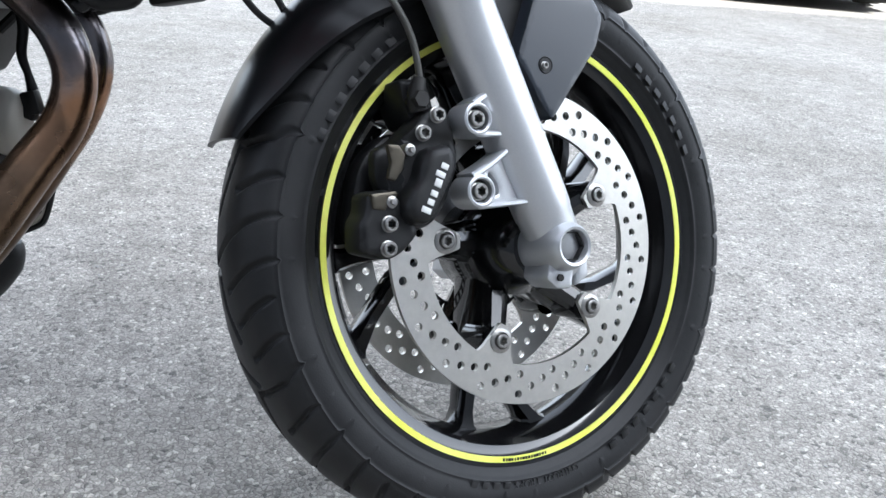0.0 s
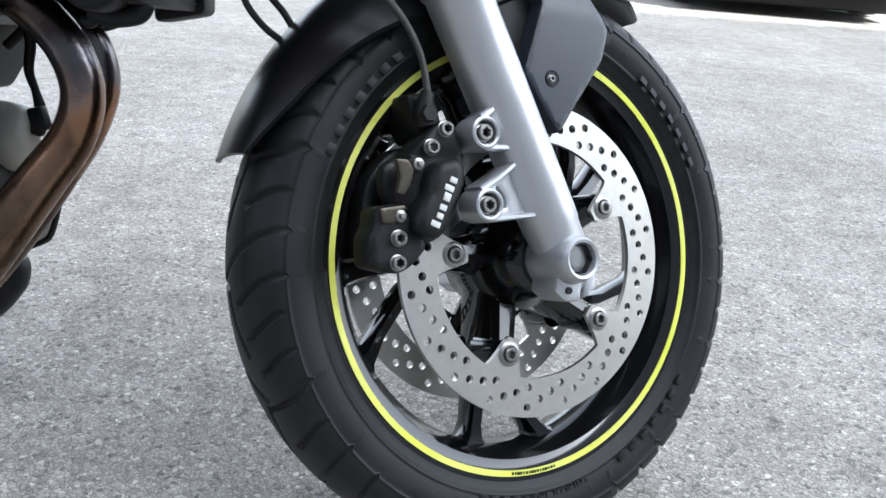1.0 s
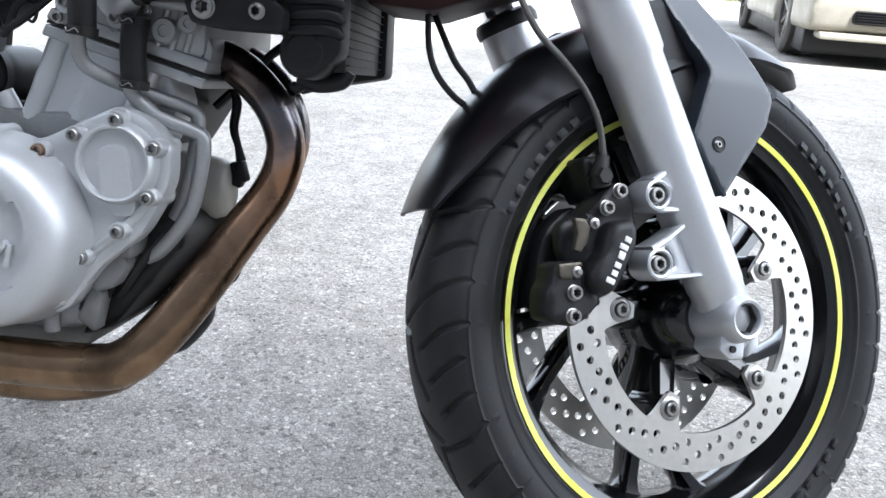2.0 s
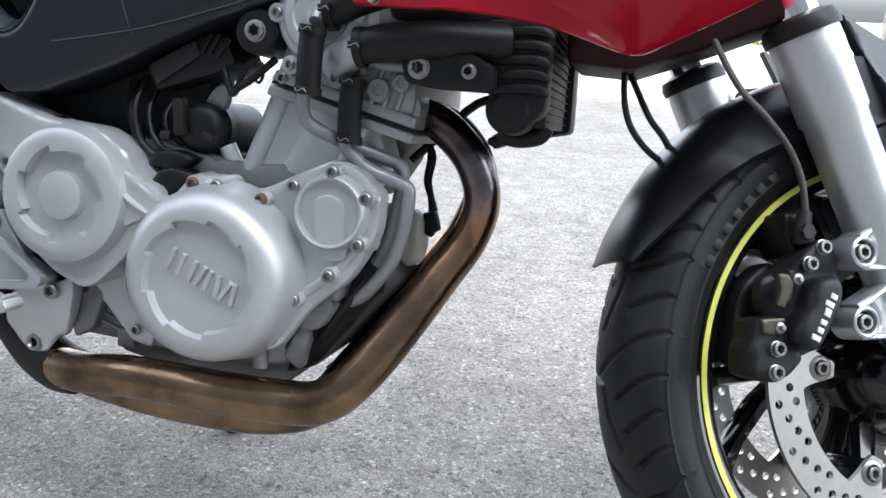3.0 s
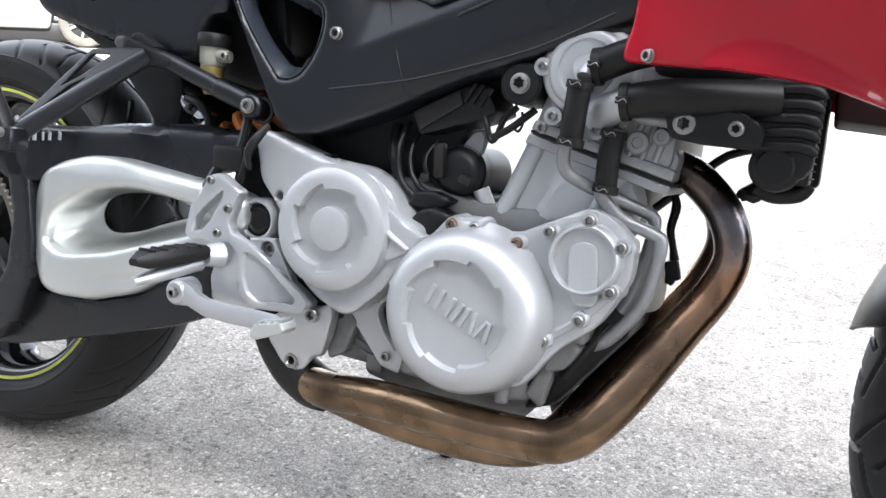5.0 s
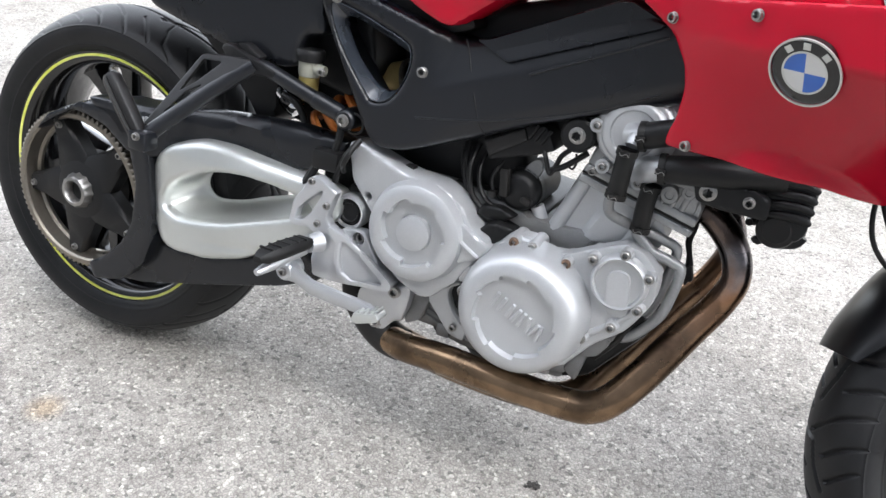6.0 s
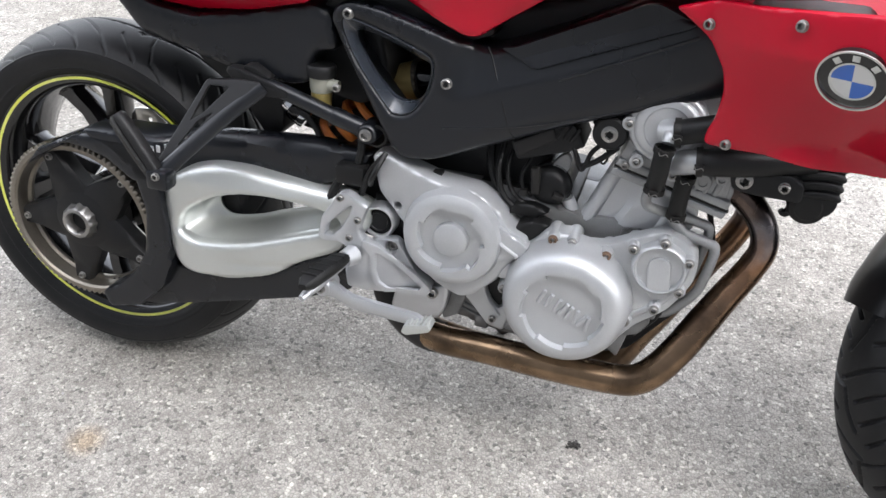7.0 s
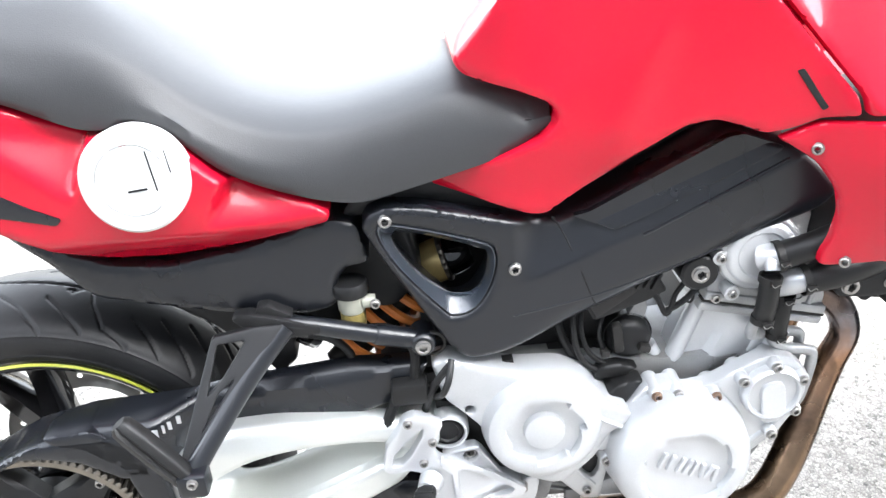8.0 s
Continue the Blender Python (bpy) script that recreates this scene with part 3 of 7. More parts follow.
g.lathe([(0.016, -0.074), (0.029, -0.074), (0.036, -0.067), (0.040, -0.052), (0.050, -0.040), (0.052, 0.0), (0.050, 0.040), (0.040, 0.052), (0.036, 0.067), (0.016, 0.074)], 40, closed=True)
front_wheel = part("front_wheel", g, M_GLOSS, bike, "gloss black cast front wheel with yellow rim tape", STEER)


part("tyre", tyre_geo(FRONT_SECTION, 0.293, 158.1, 1.0), M_RUBBER, front_wheel, "black road tyre with curved rain grooves and worn tread")
g = Geo()
for s in (-1, 1):
    g.lathe([(0.2188, s * 0.0479), (0.2188, s * 0.0469), (0.2128, s * 0.0462), (0.2128, s * 0.0472)], 128, closed=True)
part("rim_tape", g, M_YELLOW, front_wheel, "fluorescent yellow reflective tape")


def spoke_geo(lug, half_depth=0.016):
    """An arm from the hub to a disc lug, that forks into two spokes to the rim. lug: degrees."""
    at = lambda r, a, y=0.0: (r * math.cos(radians(a)), y, r * math.sin(radians(a)))

    def blade(g, stations):
        loops = []
        for r, a, w, d in stations:
            c, t, q = Vector(at(r, a)), Vector(at(1, a + 90)), Vector(at(1, a))
            loops.append([tuple(c + t * w * u + Vector((0, d * v, 0))) for u, v in ((-1, -.55), (-.6, -1), (.6, -1), (1, -.55), (1, .55), (.6, 1), (-.6, 1), (-1, .55))])
        g.loft(loops)
    g = Geo()
    blade(g, [(0.030, lug - 6, 0.026, 0.040), (0.060, lug - 2, 0.018, 0.032), (0.095, lug + 2, 0.0145, 0.024), (0.130, lug + 4, 0.0095, 0.017), (0.175, lug + 7, 0.009, 0.015), (0.188, lug + 7.5, 0.012, 0.017), (0.198, lug + 8, 0.024, 0.020)])
    blade(g, [(0.070, lug + 2, 0.011, 0.020), (0.100, lug + 11, 0.0095, 0.018), (0.130, lug + 19, 0.0088, 0.016), (0.165, lug + 28, 0.0085, 0.015), (0.188, lug + 33, 0.012, 0.017), (0.198, lug + 35, 0.024, 0.020)])
    for s in (-1, 1):
        x, _, z = at(0.099, lug)
        g.lathe([(0.0, s * 0.0575), (0.0125, s * 0.0575), (0.015, s * 0.05), (0.015, s * 0.012)], 20, Matrix.Translation((x, 0, z)))
        g.tube([at(0.055, lug - 2, s * 0.030), at(0.092, lug, s * 0.046)], [0.014, 0.012], 8, 2)
    return g


LUG = 33.0
for k in range(5):
    part("spoke", spoke_geo(LUG + 72 * k), M_GLOSS, front_wheel)


def disc_geo(r0, r1, lugs, lug_r, thick, first):
    """A drilled disc with tabs reaching in to its lugs."""
    inner = []
    for i in range(420):
        a = 360 * i / 420
        d = abs((a - first + 36) % 72 - 36)
        inner.append(((r0 - (r0 - lug_r + 0.016) * step(11.0, 4.0, d) if lugs else r0), a))
    inner = [(r * math.cos(radians(a)), r * math.sin(radians(a))) for r, a in inner]
    holes = []
    for k in range(20):
        for r, da in ((r0 + 0.0095, 0), (r0 + 0.0292, 0), (r0 + 0.0213, 6), (r0 + 0.0153, 12)):
            a = radians(18 * k + da + 15.5 + first)
            holes.append(ring(r * math.cos(a), r * math.sin(a), 0.0042, 12))
    for k in range(5 if lugs else 0):
        a = radians(first + 72 * k)
        holes.append(ring(lug_r * math.cos(a), lug_r * math.sin(a), 0.0085, 14))
    g = Geo()
    g.moulded(ring(0, 0, r1, 160), -thick / 2, thick / 2, 0.0, holes=[inner] + holes, fine=0.011)
    return g


disc_mesh = mesh_of("brake_disc", disc_geo(0.1183, 0.1572, True, 0.099, 0.005, LUG), M_STEEL, 30)
for s in (-1, 1):
    d = part("brake_disc", disc_mesh, None, front_wheel, "drilled steel brake disc", pose(0, s * 0.0605, 0) @ (Matrix.Identity(4) if s < 0 else Matrix.Diagonal((1, -1, 1, 1))))
    for k in range(5):
        a = radians(LUG + 72 * k)
        x, z = 0.099 * math.cos(a), 0.099 * math.sin(a)
        g = Geo()
        g.lathe([(0.0082, 0.004), (0.0125, 0.001), (0.0125, -0.003), (0.0095, -0.0045), (0.0085, -0.0045), (0.0082, -0.003)], 20, Matrix.Translation((x, 0, z)), closed=True)
        part("disc_bobbin", g, M_BOLT, d)
        part("bolt", BOLT, None, d, m=pose(x, -0.001, z) @ Matrix.Scale(1.3, 4))
# sensor ring and hub cap
g = Geo()
g.moulded(ring(0, 0, 0.084, 90), 0.049, 0.0515, 0.0003, holes=[ring(0, 0, 0.0695, 60)] + [[((0.077 + r) * math.cos(a + da), (0.077 + r) * math.sin(a + da)) for r, da in ((-.0042, -.034), (.0042, -.034), (.0042, .034), (-.0042, .034))] for a in (2 * math.pi * k / 46 for k in range(46))], fine=0.01)
part("sensor_ring", g, M_DARK, front_wheel)


def letters(text, size, depth=0.001):
    """The outlines of a line of letters, one mesh for each, with its place along the line."""
    out = []
    for ch in text:
        cu = bpy.data.curves.new("letter", "FONT")
        cu.body, cu.size, cu.extrude, cu.align_x = ch, size, depth, "CENTER"
        cu.resolution_u = 3
        ob = bpy.data.objects.new("letter", cu)
        me = ob.to_mesh()
        out.append(([tuple(v.co) for v in me.vertices], [tuple(p.vertices) for p in me.polygons], 0.3 * size if ch == " " else 0.62 * size))
        ob.to_mesh_clear()
        bpy.data.objects.remove(ob)
    return out


def sidewall_words(text, r, y, size, middle):
    """Letters standing on the near sidewall round the wheel's axle; middle: degrees at the middle of the line."""
    g, sig = Geo(), letters(text, size)
    total = sum(w for *_, w in sig)
    at = -total / 2
    for v, f, w in sig:
        a = radians(middle) + (at + w / 2) / r
        at += w
        # read from the near side, with the letters' feet towards the axle
        m = Matrix.Translation((r * math.cos(a), y, r * math.sin(a))) @ Matrix.Rotation(-a - math.pi / 2 + math.pi, 4, "Y") @ Matrix.Rotation(math.pi / 2, 4, "X")
        g.add(v, f, m)
    return g


part("sidewall_words", sidewall_words("SPORT TOURING", 0.2365, -0.0562, 0.0105, 276.5), M_SIDEWALL, front_wheel, "small raised words on the tyre wall", angle=10)
# maker's names on the sidewall as plain raised bars
for mid, count, w, h, r, mat in ((312, 7, 0.0155, 0.019, 0.2445, M_RUBBER), (260, 4, 0.0105, 0.0105, 0.2400, M_SIDEWALL), (143, 7, 0.0150, 0.017, 0.2445, M_RUBBER), (40, 7, 0.0150, 0.017, 0.2445, M_RUBBER)):
    for k in range(count):
        a = radians(mid) + (k - (count - 1) / 2) * w * 1.25 / r
        g = Geo()
        g.box((0, 0, 0), (w * 0.72, 0.0020, h * 0.8), 0.0005, Matrix.Translation((r * math.cos(a), -0.0566, r * math.sin(a))) @ Matrix.Rotation(-a - math.pi / 2, 4, "Y") @ Matrix.Rotation(radians(16), 4, "X"))
        part("sidewall_bar", g, mat, front_wheel)
# small dark print on the rim tape, as plain bars
g = Geo()
for k, w in enumerate((3, 2, 4, 3, 2, 3, 2, 4, 3, 3, 2, 3, 4, 2, 3, 2)):
    a = radians(264.6 + 0.92 * k)
    g.box((0, 0, 0), (w * 0.0008, 0.0006, 0.0030), 0.0001, Matrix.Translation((0.2160 * math.cos(a), -0.0478, 0.2160 * math.sin(a))) @ Matrix.Rotation(-a - math.pi / 2, 4, "Y"))
part("tape_print", g, M_MATT, front_wheel, "tiny dark print on the yellow tape")

# ---- fork ----
DIR = Vector((-math.sin(radians(RAKE)), 0, math.cos(radians(RAKE))))


def fork_leg(s):
    base = Vector((0.0075, s * 0.092, 0.004))
    along = lambda q: tuple(base + DIR * q)
    g = Geo()
    g.tube([along(q) for q in (-0.036, -0.032, -0.018, 0.004, 0.030, 0.034, 0.05, 0.10, 0.20, 0.268, 0.272, 0.34, 0.352, 0.355)], [0.010, 0.018, 0.0240, 0.0265, 0.0270, 0.0282, 0.0286, 0.0290, 0.0300, 0.0305, 0.0330, 0.0335, 0.0330, 0.028], 36, 3, smooth=False)
    leg = part("fork_leg", g, M_FORK, bike, "silver painted lower fork leg", STEER)
    # axle boss with its split clamp block
    g = Geo()
    g.lathe([(0.0150, s * 0.124), (0.0160, s * 0.1275), (0.0185, s * 0.1285), (0.0200, s * 0.1265), (0.0215, s * 0.124), (0.0235, s * 0.117), (0.0265, s * 0.100), (0.028, s * 0.07), (0.0150, s * 0.07)], 40, Matrix.Translation((0.0035, 0, 0.001)), closed=True)
    g.moulded(soft([(-0.012, 0.0), (-0.017, -0.030), (-0.004, -0.040), (0.014, -0.0395), (0.0165, -0.0215), (0.0175, -0.0215), (0.0185, -0.038), (0.034, -0.028), (0.032, -0.006)], 0.003), s * 0.112, s * 0.074, 0.004, fine=0.005)
    part("axle_boss", g, M_FORK, leg)
    EARS = ((-0.0955, 0.1145), (-0.0914, 0.0499))
    # two caliper ears: deep webs with raised rims that run into round bosses
    for web, rims in (([(-0.095, 0.128), (-0.098, 0.102), (-0.030, 0.109), (-0.045, 0.158), (-0.066, 0.146)], ([(-0.0985, 0.1275), (-0.086, 0.1365), (-0.076, 0.1425), (-0.066, 0.1480)], [(-0.0955, 0.1020), (-0.080, 0.1025), (-0.064, 0.1035), (-0.050, 0.106)])),
                      ([(-0.098, 0.064), (-0.095, 0.038), (-0.014, 0.044), (-0.028, 0.104), (-0.043, 0.099)], ([(-0.0990, 0.0630), (-0.080, 0.0745), (-0.062, 0.0875), (-0.046, 0.0990)], [(-0.0935, 0.0370), (-0.072, 0.0390), (-0.052, 0.0410), (-0.030, 0.0435)]))):
        g = Geo()
        hole = [soft([(-0.0755, 0.0690), (-0.066, 0.0580), (-0.0645, 0.0485), (-0.0750, 0.0475)], 0.003)] if web[0][1] < 0.1 else []
        g.moulded(soft(web, 0.006), s * 0.101, s * 0.082, 0.003, holes=hole, fine=0.005)
        for rim in rims:
            loops = []
            pts = sm(rim, 5, closed=False)
            for i, (x, z) in enumerate(pts):
                t = (Vector(pts[min(i + 1, len(pts) - 1)]) - Vector(pts[max(i - 1, 0)])).normalized()
                q = i / (len(pts) - 1)
                w, top = 0.0034 - 0.0008 * q, 0.1125 - 0.004 * q
                loops.append([(x - t.y * w * u, s * h, z + t.x * w * u) for u, h in ((-1, 0.084), (-1, top - 0.002), (-.5, top), (.5, top), (1, top - 0.002), (1, 0.084))])
            g.loft(loops)
        x, z = EARS[0] if web[0][1] > 0.1 else EARS[1]
        g.lathe([(0.0108, s * 0.108), (0.0112, s * 0.1135), (0.0128, s * 0.1145), (0.0146, s * 0.1135), (0.0155, s * 0.110), (0.0158, s * 0.084), (0.0108, s * 0.084)], 32, Matrix.Translation((x, 0, z)), closed=True)
        part("caliper_ear", g, M_FORK, leg)
    # black inside stands for the dark depth of the hollow axle
    g = Geo()
    g.lathe([(0.0152, s * 0.1225), (0.0140, s * 0.1225), (0.0136, s * 0.085), (0.0, s * 0.082)], 6)
    part("axle", g, M_MATT, leg, "hollow hexagon axle end", pose(0.0035, 0, 0.001), angle=20)
    for x, z in EARS:
        # black floor paints the counterbore round the bolt as shaded
        g = Geo()
        g.lathe([(0.0, s * 0.1075), (0.0109, s * 0.1075), (0.0109, s * 0.09)], 24, Matrix.Translation((x, 0, z)))
        part("counterbore_shade", g, M_MATT, leg)
        part("bolt", BOLT, None, leg, m=pose(x, s * 0.1075, z) @ Matrix.Diagonal((1.35, -s * 1.35, 1.35, 1)))
    g = Geo()
    g.lathe([(0.0, s * 0.1145), (0.0035, s * 0.1147), (0.0035, s * 0.110)], 12, Matrix.Translation((-0.002, 0, -0.029)))
    part("clamp_screw", g, M_DARK, leg)
    g = Geo()
    g.lathe([(0.0215, 0), (0.036, 0.0), (0.037, 0.008), (0.034, 0.016), (0.024, 0.020), (0.0215, 0.02)], 32, closed=True, m=Matrix.Translation(along(0.352)) @ DIR.to_track_quat("Y", "Z").to_matrix().to_4x4())
    part("dust_seal", g, M_HOSE, leg)
    g = Geo()
    g.tube([along(0.35), along(0.70)], 0.0215, 28, 2)
    part("fork_tube", g, M_CHROME, leg, "polished chrome upper fork tube")
    return leg


fork_leg(-1), fork_leg(1)

# ---- calipers ----
def caliper(s):
    k = -s
    flip = Matrix.Diagonal((1, -s, 1, 1))
    g = Geo()
    # outer half: bridge end above, pad window in the middle, bolted foot below
    g.moulded(soft([(-0.182, 0.060), (-0.182, 0.084), (-0.167, 0.0915), (-0.149, 0.110), (-0.136, 0.1235), (-0.119, 0.1255), (-0.1135, 0.107), (-0.105, 0.089), (-0.105, 0.070), (-0.118, 0.036), (-0.129, 0.021), (-0.150, 0.012), (-0.166, 0.030)], 0.007), -0.096, -0.068, 0.006, fine=0.005,
              front=lambda x, z: 0.016 * step(-0.160, -0.168, x) - 0.004 * step(0.094, 0.102, z))
    g.moulded(soft([(-0.203, -0.006), (-0.2035, 0.020), (-0.197, 0.030), (-0.197, 0.046), (-0.176, 0.050), (-0.158, 0.034), (-0.146, 0.012), (-0.160, -0.004), (-0.175, -0.012)], 0.007), -0.101, -0.066, 0.006, fine=0.005)
    g.moulded(soft([(-0.140, 0.105), (-0.150, 0.120), (-0.158, 0.150), (-0.128, 0.152), (-0.118, 0.120)], 0.008), -0.078, -0.030, 0.006, fine=0.008)
    g.moulded(soft([(-0.195, 0.0), (-0.186, 0.075), (-0.15, 0.11), (-0.112, 0.08), (-0.115, 0.03), (-0.15, 0.0)], 0.02), -0.053, -0.030, 0.006, fine=0.01)
    body = part("brake_caliper", g, M_MATT, bike, "matt black four-piston brake caliper with white lettering", STEER @ flip)
    g = Geo()
    # piston cover: one raised tongue with a waist
    g.moulded(sm([(-0.1665, 0.036), (-0.1650, 0.025), (-0.1555, 0.0195), (-0.1445, 0.0210), (-0.1370, 0.031), (-0.1290, 0.047), (-0.1215, 0.063), (-0.1200, 0.080), (-0.1280, 0.0890), (-0.1450, 0.0845), (-0.1520, 0.072), (-0.1545, 0.060), (-0.1610, 0.050)], 4), -0.1195, -0.090, 0.009, fine=0.004)
    part("piston_cover", g, M_MATT, body)
    # maker's name as plain white bars, running up the cover
    a, b = Vector((-0.1515, 0.0275)), Vector((-0.1310, 0.0745))
    for q, (w, o) in enumerate(((0.0095, 0.0012), (0.0066, 0), (0.0070, 0), (0.0070, 0), (0.0095, 0.0012), (0.0072, 0))):
        c = a.lerp(b, (q + 0.5 + 0.25 * (q > 2)) / 6.4)
        g = Geo()
        g.box((-o, 0, 0), (w, 0.0012, 0.0052 + 0.0022 * (q == 3)), 0.0018, Matrix.Translation((c.x, -0.1198, c.y)) @ Matrix.Rotation(radians(20), 4, "Y"))
        part("name_bar", g, M_WHITE, body, "white plain bar in place of a name")
    for x, y, z in ((-0.1305, -0.100, 0.1165), (-0.1446, -0.100, 0.0995), (-0.1771, -0.101, 0.0195), (-0.1778, -0.101, -0.0018)):
        part("bolt", BOLT, None, body, m=pose(x, y, z) @ Matrix.Scale(1.2, 4))
    # bent sheet springs over the pads
    for pts in ([(-0.1800, 0.0875), (-0.1690, 0.0875), (-0.1625, 0.0800), (-0.1650, 0.0665), (-0.1725, 0.0560), (-0.1790, 0.0580), (-0.1760, 0.0720)], [(-0.1955, 0.0445), (-0.1715, 0.0480), (-0.1690, 0.0440), (-0.1780, 0.0405), (-0.1810, 0.0310), (-0.1930, 0.0320)]):
        g = Geo()
        g.moulded(soft(pts, 0.0015), -0.1030, -0.0975, 0.0012, fine=0.004)
        part("pad_spring", g, M_SPRING, body, "dull brown spring steel clip")
    for x, z in ((-0.1584, 0.0839), (-0.1756, 0.0384)):
        g = Geo()
        g.lathe([(0.0, -0.108), (0.0022, -0.108), (0.0026, -0.104), (0.0052, -0.1035), (0.0058, -0.1015), (0.0058, -0.09)], 16, Matrix.Translation((x, 0, z)))
        part("pad_pin", g, M_BOLT, body)
    g = Geo()
    g.tube([(-0.141, -0.086, 0.122), (-0.1445, -0.088, 0.134), (-0.1425, -0.090, 0.150)], [0.010, 0.009, 0.006], 12, 3)
    g.lathe([(0.0, -0.098), (0.0075, -0.098), (0.009, -0.095), (0.009, -0.078)], 6, Matrix.Translation((-0.1435, 0, 0.130)))
    part("banjo", g, M_DARK, body)
    return body


caliper(-1), caliper(1)
g = Geo()
g.tube([(-0.1420, -0.090, 0.146), (-0.151, -0.094, 0.178), (-0.167, -0.096, 0.205), (-0.190, -0.093, 0.232), (-0.216, -0.085, 0.260), (-0.232, -0.065, 0.31), (-0.255, -0.03, 0.40), (-0.29, 0.0, 0.52)], 0.0032, 10, 6)
part("brake_hose", g, M_BRAID, bike, "braided brake hose", STEER)
for off, top in ((0.0, 0.0), (0.022, 0.012)):
    g = Geo()
    g.tube([(-0.30, 0.02 + off, 0.50), (-0.286 - off * .3, 0.01 + off, 0.36), (-0.284 + off, 0.01, 0.258), (-0.262 + off, 0.005, 0.214 + top), (-0.22, 0.0, 0.19)], 0.0034, 8, 6)
    part("cable", g, M_HOSE, bike, "thin black sensor cable", STEER)

# ---- front mudguard ----
def guard_section(a, width, edge, crown, n=17):
    """One cross loop of the mudguard at the angle a: outer skin and back along the inner one."""
    out, back = [], []
    for i in range(n):
        u = -1 + 2 * i / (n - 1)
        r = crown - (crown - edge) * abs(u) ** 2.6
        y = width * (u if abs(u) < 0.8 else math.copysign(0.8 + (abs(u) - 0.8) * 0.75, u))
        out.append((r * math.cos(a), y, r * math.sin(a)))
        r -= 0.004
        back.append((r * math.cos(a), y * 0.96, r * math.sin(a)))
    return out + back[::-1]


g = Geo()
loops = []
for i in range(41):
    q = i / 40
    a = radians(162.8 - 105 * q)
    width = lerp_table(((0, 0.045), (0.06, 0.062), (0.25, 0.078), (0.8, 0.074), (0.93, 0.058), (1, 0.02)), q)
    edge = lerp_table(((0, 0.308), (0.1, 0.292), (0.35, 0.268), (0.55, 0.250), (0.75, 0.275), (0.9, 0.30), (1, 0.322)), q)
    loops.append(guard_section(a, width, edge, lerp_table(((0, 0.314), (0.3, 0.322), (0.8, 0.325), (1, 0.322)), q)))
g.loft(loops)
mudguard = part("front_mudguard", g, M_GUARD, bike, "satin black front mudguard", STEER)
for s in (-1, 1):
    g = Geo()
    g.moulded(soft([(-0.090, 0.362), (-0.030, 0.340), (0.028, 0.288), (0.069, 0.232), (0.061, 0.200), (0.006, 0.122), (-0.036, 0.180), (-0.014, 0.250), (-0.052, 0.305)], 0.006), s * 0.088, s * 0.058, 0.003, fine=0.005,
              front=lambda x, z, s=s: s * -0.02 * step(0.24, 0.34, z))
    wing = part("mudguard_wing", g, M_WING, mudguard, "grey black mudguard side wing")
    # shallow black disc stands for the shaded depth round the screw
    g = Geo()
    g.lathe([(0.0, -0.0004), (0.0070, -0.0004), (0.0078, -0.0012), (0.0084, -0.0004), (0.0084, 0.004)], 24)
    part("screw_recess_shade", g, M_MATT, wing, m=pose(-0.003, s * 0.0880, 0.176) @ Matrix.Diagonal((1, -s, 1, 1)))
    part("bolt", BOLT, None, wing, m=pose(-0.0045, s * 0.0884, 0.1755) @ Matrix.Diagonal((0.62, -s * 0.62, 0.62, 1)))
    g = Geo()
    g.moulded(soft([(-0.12, 0.31), (-0.02, 0.33), (0.02, 0.25), (-0.02, 0.18), (-0.06, 0.15), (-0.09, 0.22)], 0.01), s * 0.068, s * 0.055, 0.003, fine=0.012)
    part("mudguard_bracket", g, M_MATT, mudguard)

# ---- engine ----
g = Geo()
g.moulded(soft([(0.545, 0.275), (0.600, 0.250), (0.700, 0.246), (0.850, 0.240), (0.875, 0.255), (0.900, 0.300), (0.920, 0.360), (0.928, 0.440), (0.920, 0.470), (0.80, 0.462), (0.700, 0.480), (0.560, 0.480), (0.520, 0.400), (0.530, 0.300)], 0.02), -0.084, 0.045, 0.010, fine=0.02)
engine = part("engine", g, M_CASTB, bike, "silver grey twin-cylinder engine casing with oily grime")
g = Geo()
g.moulded(soft([(0.545, 0.285), (0.600, 0.250), (0.800, 0.246), (0.835, 0.30), (0.850, 0.40), (0.84, 0.462), (0.700, 0.475), (0.560, 0.475)], 0.02), 0.046, 0.128, 0.010, fine=0.02)
part("far_case", g, M_CASTB, engine)
g = Geo()
g.moulded(soft([(0.640, 0.30), (0.640, 0.225), (0.700, 0.214), (0.860, 0.216), (0.875, 0.29)], 0.012), -0.052, 0.105, 0.010, fine=0.02)
part("sump", g, M_CASTB, engine)
for a, b in (((0.592, 0.300), (0.668, 0.268)), ((0.590, 0.286), (0.672, 0.258))):
    g = Geo()
    g.tube([(a[0], -0.084, a[1]), (b[0], -0.084, b[1])], 0.0032, 8, 1)
    part("case_rib", g, M_CASTB, engine)
g = Geo()
g.box((0.628, -0.088, 0.302), (0.030, 0.014, 0.026), 0.003, None)
part("case_boss", g, M_CASTB, engine)
g = Geo()
g.box((0.676, -0.086, 0.254), (0.022, 0.012, 0.022), 0.003, None)
part("case_boss", g, M_CASTB, engine)
g = Geo()
g.moulded(soft([(0.712, 0.250), (0.712, 0.275), (0.750, 0.290), (0.870, 0.290), (0.872, 0.252), (0.840, 0.247)], 0.006), -0.094, -0.07, 0.004, fine=0.008)
g.tube([(0.842, -0.096, 0.285), (0.842, -0.096, 0.246)], 0.008, 12, 1)
part("lower_case", g, M_PIPE, engine)
# black sheet added on the engine so its lit top looks dark
g = Geo()
